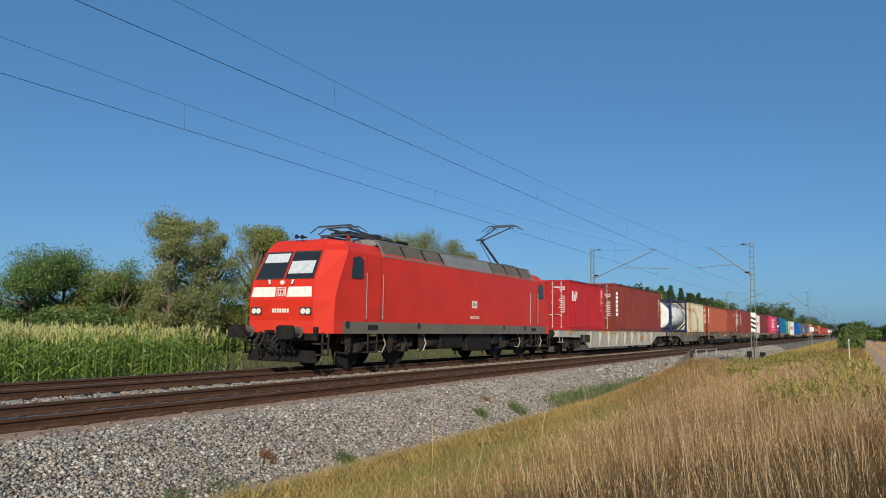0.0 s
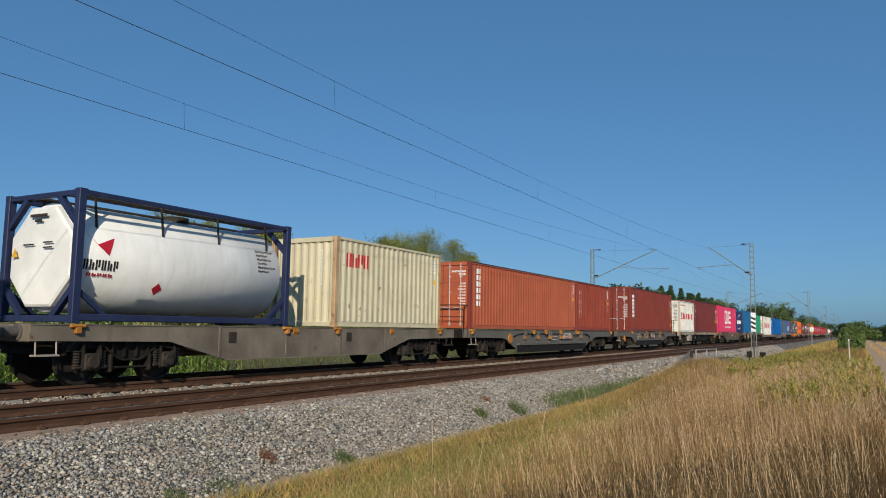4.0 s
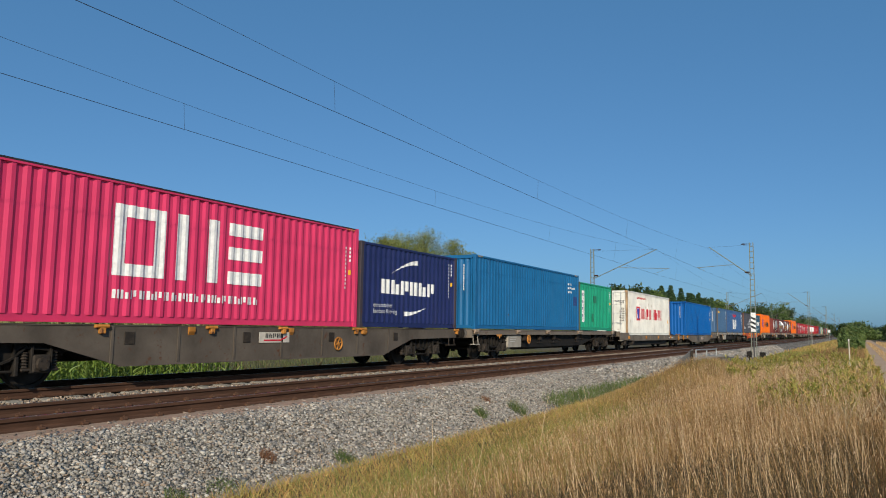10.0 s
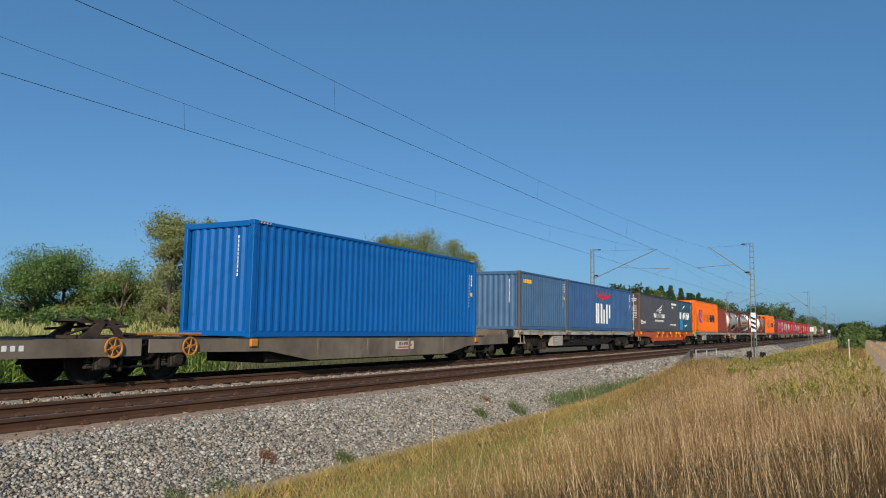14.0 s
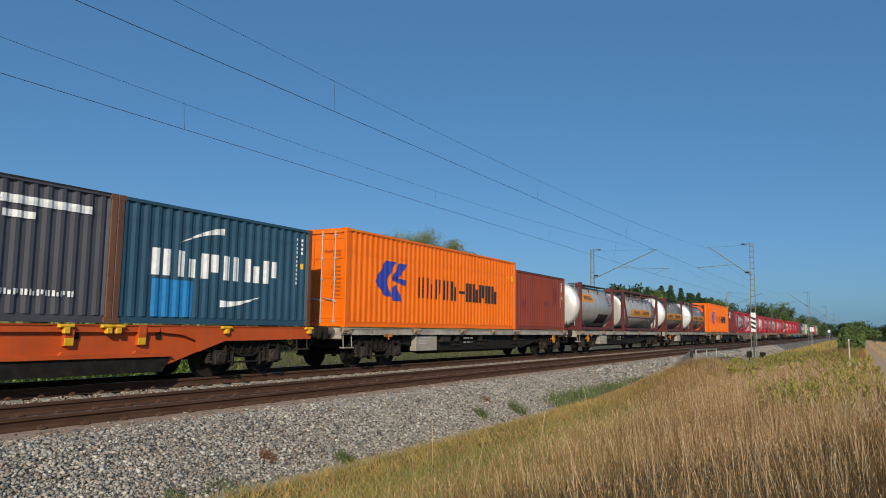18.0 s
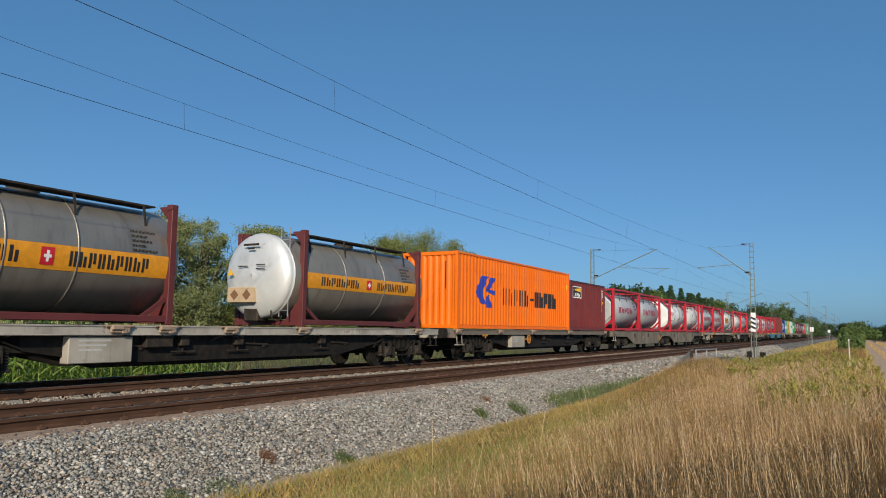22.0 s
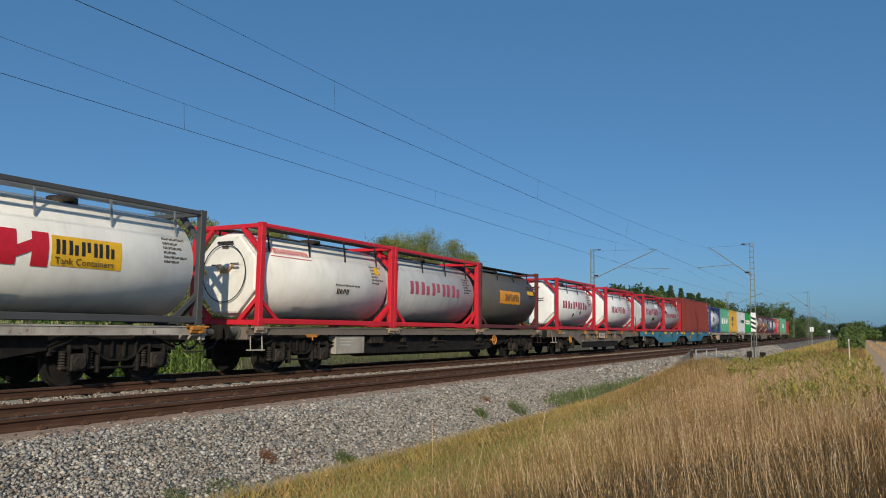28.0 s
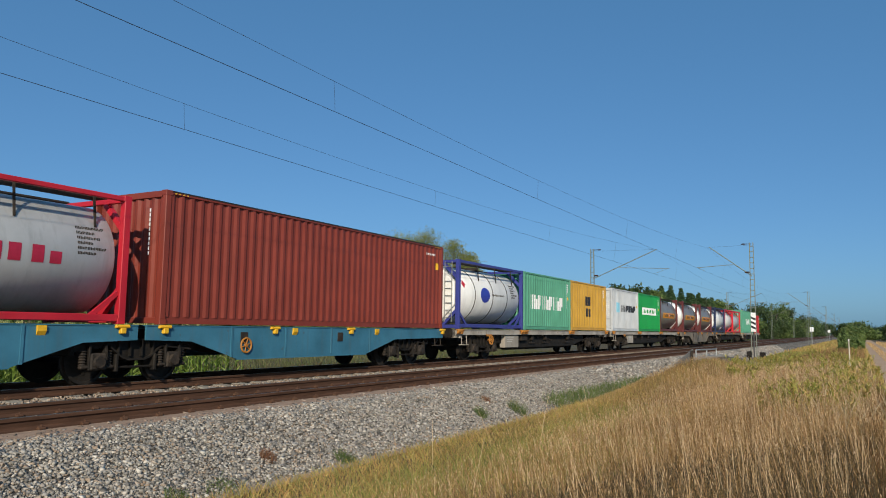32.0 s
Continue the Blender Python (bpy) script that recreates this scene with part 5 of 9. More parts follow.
# ---- boxes ----
def container(s, L, H, mat, label, doors=True, marks=(), floor=FLOOR, frame_mat=None, group="shipping containers on the train", rear_code=True, tall=None, code_mat=None):
    """A corrugated steel box. s: its front end's place in the train."""
    ob = thing("shipping_container", label, "container", group)
    ROLLING.append((ob, s + L / 2, floor))
    fm = frame_mat or mat
    hx, w = L / 2, 1.219
    for sx in (-1, 1):
        for sy in (-1, 1):
            x, y = sx * (hx - 0.075), sy * (w - 0.06)
            part("corner_post", Form().box(x - 0.075, x + 0.075, y - 0.06, y + 0.06, 0.11, H - 0.11, 0.012), fm, ob)
            for z in (0.059, H - 0.059):
                c = part("corner_casting", shared(("casting", fm.name), lambda: corner_casting().mesh("corner_casting", fm)), None, ob)
                c.location = (sx * (hx - 0.089), sy * (w - 0.081), z)
    for sy in (-1, 1):
        part("bottom_rail", Form().box(-hx + 0.17, hx - 0.17, sy * 1.158, sy * 1.175, 0.02, 0.170).box(-hx + 0.17, hx - 0.17, sy * 1.176, sy * 1.212, 0.02, 0.045), mat, ob)
        part("top_rail", Form().box(-hx + 0.17, hx - 0.17, sy * 1.185 - 0.03, sy * 1.185 + 0.03, H - 0.085, H - 0.01, 0.006), mat, ob)
        f = Form()
        us = wave_steps(L - 0.32)
        v = []
        for u in us:
            y = sy * (1.200 - wave(u if u < L - 0.33 else 0))
            v += [(-hx + 0.16 + u, y, 0.165), (-hx + 0.16 + u, y, H - 0.085)]
        f.add(v, [(2 * i, 2 * i + 2, 2 * i + 3, 2 * i + 1) for i in range(len(us) - 1)])
        part("side_wall", f, mat, ob, "corrugated steel side wall" if sy < 0 else "")
    roof = Form()
    rx = np.linspace(-hx + 0.12, hx - 0.12, int(L / 0.22))
    v = []
    for i, x in enumerate(rx):
        z = H - 0.012 - 0.018 * (i % 2)
        v += [(float(x), -1.16, z), (float(x), 1.16, z)]
    roof.add(v, [(2 * i, 2 * i + 2, 2 * i + 3, 2 * i + 1) for i in range(len(rx) - 1)])
    # boxes of these paints get a dark roof and dark strips along its edges
    dark_top = any(q in mat.name for q in ("brown", "red", "maroon", "rust", "charcoal", "magenta", "oxide"))
    if dark_top:
        for sy in (-1, 1):
            roof.box(-hx + 0.17, hx - 0.17, sy * 1.16, sy * 1.218, H - 0.040, H - 0.004)
    part("roof", roof, shared("roof_dark", lambda: grimy("sooty_roof", (0.022, 0.022, 0.026), (0.06, 0.055, 0.055), 0.8)) if dark_top else mat, ob, "sooty dark roof" if dark_top else "")
    part("underframe", Form().box(-hx + 0.1, hx - 0.1, -1.12, 1.12, 0.10, 0.16), STEEL_DARK, ob)
    rod_mat = shared("rod_mat", lambda: plain("door_bar_steel", (0.55, 0.55, 0.54), 0.45, 0.4))
    for sx, has_doors in ((-1, doors), (1, not doors)):
        xe = sx * hx
        part("end_header", Form().box(xe - sx * 0.01, xe - sx * 0.12, -1.06, 1.06, H - 0.15, H - 0.01, 0.008), mat, ob)
        part("end_sill", Form().box(xe - sx * 0.01, xe - sx * 0.12, -1.06, 1.06, 0.02, 0.15, 0.008), mat, ob)
        if has_doors:
            for sy in (-1, 1):
                f = Form()
                y0, y1 = (0.012, 1.085) if sy > 0 else (-1.085, -0.012)
                x0 = xe - sx * 0.055
                edge = [(x0 - sx * 0.03, 0.155), (x0, 0.155)]
                for k in range(5):
                    z = 0.28 + (H - 0.56) * k / 4
                    edge += [(x0, z - 0.045), (x0 + sx * 0.016, z - 0.035), (x0 + sx * 0.016, z + 0.035), (x0, z + 0.045)]
                f.prism(edge + [(x0, H - 0.155), (x0 - sx * 0.03, H - 0.155)], "y", y0, y1)
                d = part("door", f, mat, ob)
                for k in (0.22, 0.70):
                    yy = sy * (0.10 + k)
                    r = Form().rod((x0 + sx * 0.045, yy, 0.10), (x0 + sx * 0.045, yy, H - 0.08), 0.017, 8)
                    for z in (0.18, 0.75, 1.4, 2.0, H - 0.2):
                        r.box(x0 + sx * 0.06, x0, yy - 0.045, yy + 0.045, z - 0.025, z + 0.025, 0.004)
                    r.bar((x0 + sx * 0.06, yy, 0.78), (x0 + sx * 0.06, yy - 0.30 * sy, 0.83), 0.015, 0.035)
                    part("locking_bar", r, rod_mat, d, "galvanised locking bar with a handle")
                if sy > 0 and sx < 0:
                    part("placard", Form().box(x0 + sx * 0.018, x0 + sx * 0.022, 0.40, 0.62, 1.25, 1.55), PALE_GREY, d, "pale sticker")
                    part("warning_triangle", Form().prism([(0.32, 1.78), (0.56, 1.78), (0.44, 1.98)], "x", x0 + sx * 0.018, x0 + sx * 0.022), YELLOW, d, "yellow warning triangle")
                if sy < 0:
                    g = Form()
                    for k in range(10):
                        z = 1.95 - 0.115 * k + (0.22 if k < 2 else 0)
                        ln, hh, n = ((0.62, 0.085, 10), (0.30, 0.085, 4))[k] if k < 2 else ((0.30, 0.34, 0.22)[k % 3], 0.055, (5, 6, 4)[k % 3])
                        for p in flat(letters(-1.0, -1.0 + ln, z, z + hh, n, 0.8)):
                            g.add([(x0 + sx * 0.020, a, c) for a, c in p], [tuple(range(len(p)))])
                    part("marking", g, code_mat or WHITE, d, "rows of small white bars")
        else:
            f = Form()
            us = np.arange(0, 2.14, 0.067)
            v = []
            for i, u in enumerate(us):
                x = xe - sx * (0.035 + (0.04 if i % 4 in (2, 3) else 0))
                v += [(x, -1.075 + float(u), 0.15), (x, -1.075 + float(u), H - 0.15)]
            f.add(v, [(2 * i, 2 * i + 2, 2 * i + 3, 2 * i + 1) for i in range(len(us) - 1)])
            part("end_wall", f, mat, ob, "blind corrugated end wall")
            if sx < 0:
                g = Form()
                for k in range(10):
                    z = H - 0.45 - 0.105 * k
                    g.add([(xe - 0.004 + 0.034, -0.72 + a, z + b) for a, b in ((0, 0), (0.045, 0), (0.045, 0.075), (0, 0.075))], [(0, 1, 2, 3)])
                part("marking", g, code_mat or WHITE, ob, "column of small white bars")
    tall = H > 2.7 if tall is None else tall
    if tall:
        for sx in (-1, 1):
            g = Form()
            for k in range(4):
                x = sx * (hx - 0.25 - 0.11 * k)
                g.add([(x - 0.03, -1.2165, H - 0.07), (x + 0.02, -1.2165, H - 0.07), (x + 0.05, -1.2165, H - 0.02), (x, -1.2165, H - 0.02)], [(0, 1, 2, 3)])
            part("height_stripes", g, YELLOW, ob, "yellow and black height warning stripes")
    if rear_code:
        g = []
        for k in range(11):
            g += rect(L - 0.62, L - 0.575, 2.25 - 0.115 * k, 2.32 - 0.115 * k)
        for k in range(4):
            g += rect(L - 0.40, L - 0.355, 2.25 - 0.115 * k, 2.32 - 0.115 * k)
        part("marking", on_corrugation(g, L), code_mat or WHITE, ob, "columns of small white code bars")
        part("sticker", on_corrugation(rect(L - 0.42, L - 0.33, 1.52, 1.66), L), YELLOW, ob, "small yellow warning sticker")
    put_marks(marks, lambda q, up: on_corrugation(q, L, 0.005 + up), ob)
    return ob


# ---- tanks ----
def tank_barrel(x0, x1, zc, r, dome=0.22, n=40):
    pr = [(x0 + dome - dome * math.cos(math.pi / 2 * k / 8), max(0.015, r * math.sin(math.pi / 2 * k / 8))) for k in range(9)]
    end = [(x1 - (a - x0), q) for a, q in reversed(pr)]
    return Form().turned(pr + end, (0, 0, zc), "x", n)


def tank_container(s, L, H, skin, frame, label, over=(0.0, 0.0), r=1.12, top_rail=True, corner=True, bands=(), band_mat=None, marks=(), end_disc=None, ladder=False, walk_mat=None, braces=False, floor=FLOOR, end_marks=True, patches=(), cage=False):
    ob = thing("tank_container", label, "tank container", "tank containers on the train")
    ROLLING.append((ob, s + L / 2, floor))
    hx, w = L / 2, 1.219
    zc = 0.20 + r if not corner else H / 2 + 0.01
    for sx in (-1, 1):
        x = sx * (hx - 0.08)
        for sy in (-1, 1):
            y = sy * (w - 0.075)
            part("corner_post", Form().box(x - 0.08, x + 0.08, y - 0.075, y + 0.075, 0.10, H - 0.10, 0.012), frame, ob)
            for z in (0.059, H - 0.059):
                c = part("corner_casting", shared(("casting", frame.name), lambda: corner_casting().mesh("corner_casting", frame)), None, ob)
                c.location = (sx * (hx - 0.089), sy * (w - 0.081), z)
        part("end_beam", Form().box(x - 0.06, x + 0.06, -w + 0.15, w - 0.15, 0.02, 0.15, 0.01), frame, ob)
        if over[0 if sx < 0 else 1] < 0.1:
            part("end_beam", Form().box(x - 0.05, x + 0.05, -w + 0.15, w - 0.15, H - 0.13, H - 0.02, 0.01), frame, ob)
        else:
            for sy in (-1, 1):
                part("saddle_plate", Form().prism([(sy * (w - 0.15), H - 0.03), (sy * (w - 0.15), H - 0.35), (sy * 0.75, H - 0.03)], "x", x - 0.04, x + 0.04), frame, ob)
                part("saddle_plate", Form().prism([(sy * (w - 0.15), 0.12), (sy * (w - 0.15), 0.75), (sy * 0.55, 0.12)], "x", x - 0.04, x + 0.04), frame, ob)
        if corner:
            for sy in (-1, 1):
                for top in (0, 1):
                    za, zb = (0.13, 0.68) if not top else (H - 0.12, H - 0.67)
                    part("corner_brace", Form().bar((x, sy * (w - 0.70), za), (x, sy * (w - 0.13), zb), 0.11, 0.11), frame, ob)
    for sy in (-1, 1):
        part("bottom_rail", Form().box(-hx + 0.16, hx - 0.16, sy * 1.16 - 0.05, sy * 1.16 + 0.05, 0.05, 0.19, 0.012), frame, ob)
        if top_rail:
            part("top_rail", Form().box(-hx + 0.16, hx - 0.16, sy * 1.165 - 0.045, sy * 1.165 + 0.045, H - 0.12, H - 0.02, 0.012), frame, ob)
        for sx in (-1, 1):
            part("diagonal_brace", Form().bar((sx * (hx - 0.75), sy * 1.14, 0.15), (sx * (hx - 0.16), sy * 1.14, 0.62 if corner else 0.55), 0.06, 0.09), frame, ob)
            if braces:
                part("diagonal_brace", Form().bar((sx * (hx - 0.16), sy * 1.15, H - 0.2), (sx * (hx - 1.35), sy * 1.15, 0.16), 0.07, 0.10), frame, ob)
        if cage:
            part("middle_rail", Form().box(-hx + 0.9, hx - 0.9, sy * 1.19 - 0.03, sy * 1.19 + 0.03, 0.86, 0.94, 0.01), frame, ob)
            for x in np.linspace(-hx + 2.2, hx - 2.2, 3):
                part("rail_bracket", Form().bar((float(x), sy * 1.165, H - 0.1), (float(x) - 0.1, sy * 0.95, H - 0.6), 0.06, 0.06), frame, ob)
    t = part("tank", tank_barrel(-hx + 0.12 - over[0], hx - 0.12 + over[1], zc, r, 0.30 if over[0] else 0.13), skin, ob, "round sheet-clad tank barrel", True)
    for bx in bands:
        part("band", Form().turned([(bx - 0.02 - hx, r), (bx - 0.02 - hx, r + 0.012), (bx + 0.02 - hx, r + 0.012), (bx + 0.02 - hx, r)], (0, 0, zc), "x", 40), band_mat or GALV, t, "strap round the tank", True)
    wm = walk_mat or GALV
    for sy in (-1, 1):
        part("walkway", Form().box(-hx + 0.3, hx - 0.3, sy * 0.62 - 0.22, sy * 0.62 + 0.22, H - 0.075, H - 0.04), wm, ob, "grey grating walkway along the top")
        for x in np.linspace(-hx + 0.6, hx - 0.6, 4):
            part("walkway_bracket", Form().bar((float(x), sy * 0.84, H - 0.07), (float(x), sy * 0.93, zc + math.sqrt(max(0.01, r * r - 0.93 ** 2)) + 0.01), 0.04, 0.03), wm, ob)
    part("manhole", Form().turned([(zc + r - 0.05, 0.30), (zc + r + 0.10, 0.30), (zc + r + 0.12, 0.27), (zc + r + 0.12, 0.02)], (0.3, 0, 0), "z", 18), STEEL_MID, t)
    if end_disc is not None:
        xe = -hx + 0.055 - over[0]
        part("end_plate", Form().turned([(xe + 0.12, 1.075), (xe + 0.03, 1.07), (xe, 1.02), (xe - 0.015, 0.72), (xe - 0.03, 0.02)], (0, 0, zc), "x", 8 if corner and end_disc == "octagon" else 32), skin, ob, "pale end plate of the tank").matrix_basis = Matrix.Translation((0, 0, zc)) @ Matrix.Rotation(radians(22.5), 4, "X") @ Matrix.Translation((0, 0, -zc)) if end_disc == "octagon" else Matrix()
    if end_marks:
        xe = -hx + (0.015 if end_disc is not None else 0.10) - over[0]
        g = Form()
        for k, (a, b, c, d) in enumerate(((-0.28, 0.28, 0.78, 0.84), (-0.12, 0.12, 0.68, 0.73), (-0.5, -0.2, 0.25, 0.28), (-0.5, -0.2, 0.15, 0.18), (0.1, 0.45, 0.22, 0.25))):
            g.add([(xe - 0.035, a, zc + c), (xe - 0.035, b, zc + c), (xe - 0.035, b, zc + d), (xe - 0.035, a, zc + d)], [(0, 1, 2, 3)])
        part("marking", g, STEEL_MID, t, "rows of small dark bars")
        g = Form().add([(xe - 0.035, 0.72 + a, zc + 0.0 + b) for a, b in ((-0.11, 0), (0.11, 0), (0, 0.19))], [(0, 1, 2)])
        part("warning_triangle", g, YELLOW, t, "yellow warning triangle")
    # small print near the rear of the barrel
    g = []
    for k in range(6):
        g += flat(letters(L - 1.05, L - 1.05 + (0.62, 0.40, 0.5, 0.34)[k % 4], zc + 0.52 - 0.10 * k, zc + 0.575 - 0.10 * k, (9, 6, 7, 5)[k % 4], 0.8))
    part("marking", on_tank(g, r, zc, L), STEEL_MID, t, "block of small dark print bars")
    put_marks(marks, lambda q, up: on_tank(q, r, zc, L, 0.006 + up), t)
    for x, z, d, m in patches:
        part("placard", on_tank([[(x - d, z), (x, z - d), (x + d, z), (x, z + d)]], r, zc, L), m, t, "faded diamond placard")
    if ladder:
        f = Form()
        for y in (-0.62, -0.92):
            f.rod((-hx - 0.0 - over[0] * 0.3, y, 0.25), (-hx - 0.0 - over[0] * 0.3, y, H + (0.05 if over[0] else -0.08)), 0.018, 6)
        for k in range(8):
            f.rod((-hx - over[0] * 0.3, -0.62, 0.42 + 0.27 * k), (-hx - over[0] * 0.3, -0.92, 0.42 + 0.27 * k), 0.013, 6)
        part("ladder", f, GALV, ob, "galvanised end ladder")
    if over[0] > 0.1:
        x0 = -hx + 0.12 - over[0] - 0.006
        dome = [(x0 + 0.30 - 0.30 * math.cos(math.pi / 2 * k / 8), max(0.015, (r + 0.006) * math.sin(math.pi / 2 * k / 8))) for k in range(9)]
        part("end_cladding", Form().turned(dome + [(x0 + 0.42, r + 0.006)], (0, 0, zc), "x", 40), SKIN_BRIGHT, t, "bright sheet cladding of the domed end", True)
        part("outlet_box", Form().box(-hx - 0.55, -hx - 0.1, -0.15, 0.35, 0.12, 0.48, 0.03), STEEL_MID, ob, "outlet valve box")
        part("guard_hoop", Form().hoop((-hx - 0.25, -0.55, 0.36), 0.22, 0.02, "y", 12, 5), STEEL_MID, ob)
    return ob


# ---- wagons ----
BEAM = {}


def wagon_common(ob, half, beam_mat, bogies, pin_places, wheel_mat=ORANGE_BIT, wheel_at=None, buffer_mat=None, ends=(True, True)):
    for x in bogies:
        freight_bogie(ob, x)
    for way, has in ((-1, ends[0]), (1, ends[1])):
        if has:
            part("headstock", Form().box(way * (half - 0.62), way * (half - 0.80), -1.22, 1.22, 0.86, 1.18, 0.02), beam_mat, ob)
            buffers(ob, way * (half - 0.62), way, mat=buffer_mat)
            f = Form().rod((way * (half - 0.75), -1.2, 1.12), (way * (half - 0.75), -1.24, 0.62), 0.016, 6).rod((way * (half - 1.15), -1.2, 1.1), (way * (half - 1.15), -1.24, 0.62), 0.016, 6)
            f.box(way * (half - 0.72), way * (half - 1.18), -1.30, -1.12, 0.60, 0.63)
            part("shunter_step", f, PALE_GREY if way < 0 else STEEL_MID, ob, "folded steel step below the headstock")
    clips(pin_places, ob, wheel_mat if wheel_mat is not None else STEEL_MID)


def plates(ob, items, mat=None):
    """Faded small print on the sill: rows of short pale bars."""
    for q, (x0, x1, z0, z1) in enumerate(items):
        rng = random.Random(int(x0 * 7 + 3))
        g = Form()
        n = max(2, int((z1 - z0) / 0.11))
        for k in range(n):
            z = z0 + (z1 - z0) * (k + 0.2) / n
            x = x0
            while x < x1 - 0.04:
                if rng.random() < 0.80:
                    g.add([(x, -1.259, z), (x + 0.030, -1.259, z), (x + 0.030, -1.259, z + 0.055), (x, -1.259, z + 0.055)], [(0, 1, 2, 3)])
                x += 0.052
        part("small_print", g, shared("faded_print", lambda: plain("faded_white_print", (0.48, 0.47, 0.44), 0.6)), ob)


def owner_board(ob, x, z, w=1.1):
    b = part("owner_board", Form().box(x - w / 2, x + w / 2, -1.275, -1.262, z - 0.13, z + 0.13, 0.004), plain("board_cream", (0.55, 0.50, 0.42), 0.5), ob, "cream owner board with dark bars")
    g = Form()
    for p in flat(letters(x - 0.34, x + 0.34, z - 0.01, z + 0.10, 5)):
        g.add([(a, -1.278, c) for a, c in p], [tuple(range(len(p)))])
    part("lettering_bars", g, BLACK, b, "row of dark bars")
    g = Form().add([(a, -1.278, c) for a, c in ((x - 0.40, z - 0.09), (x + 0.2, z - 0.09), (x + 0.2, z - 0.05), (x - 0.40, z - 0.05))], [(0, 1, 2, 3)])
    g.add([(a, -1.278, c) for a, c in ((x + 0.2, z - 0.09), (x + 0.45, z + 0.0), (x + 0.45, z + 0.04), (x + 0.2, z - 0.05))], [(0, 1, 2, 3)])
    part("swoosh", g, RED_MARK, b, "red line under the bars")


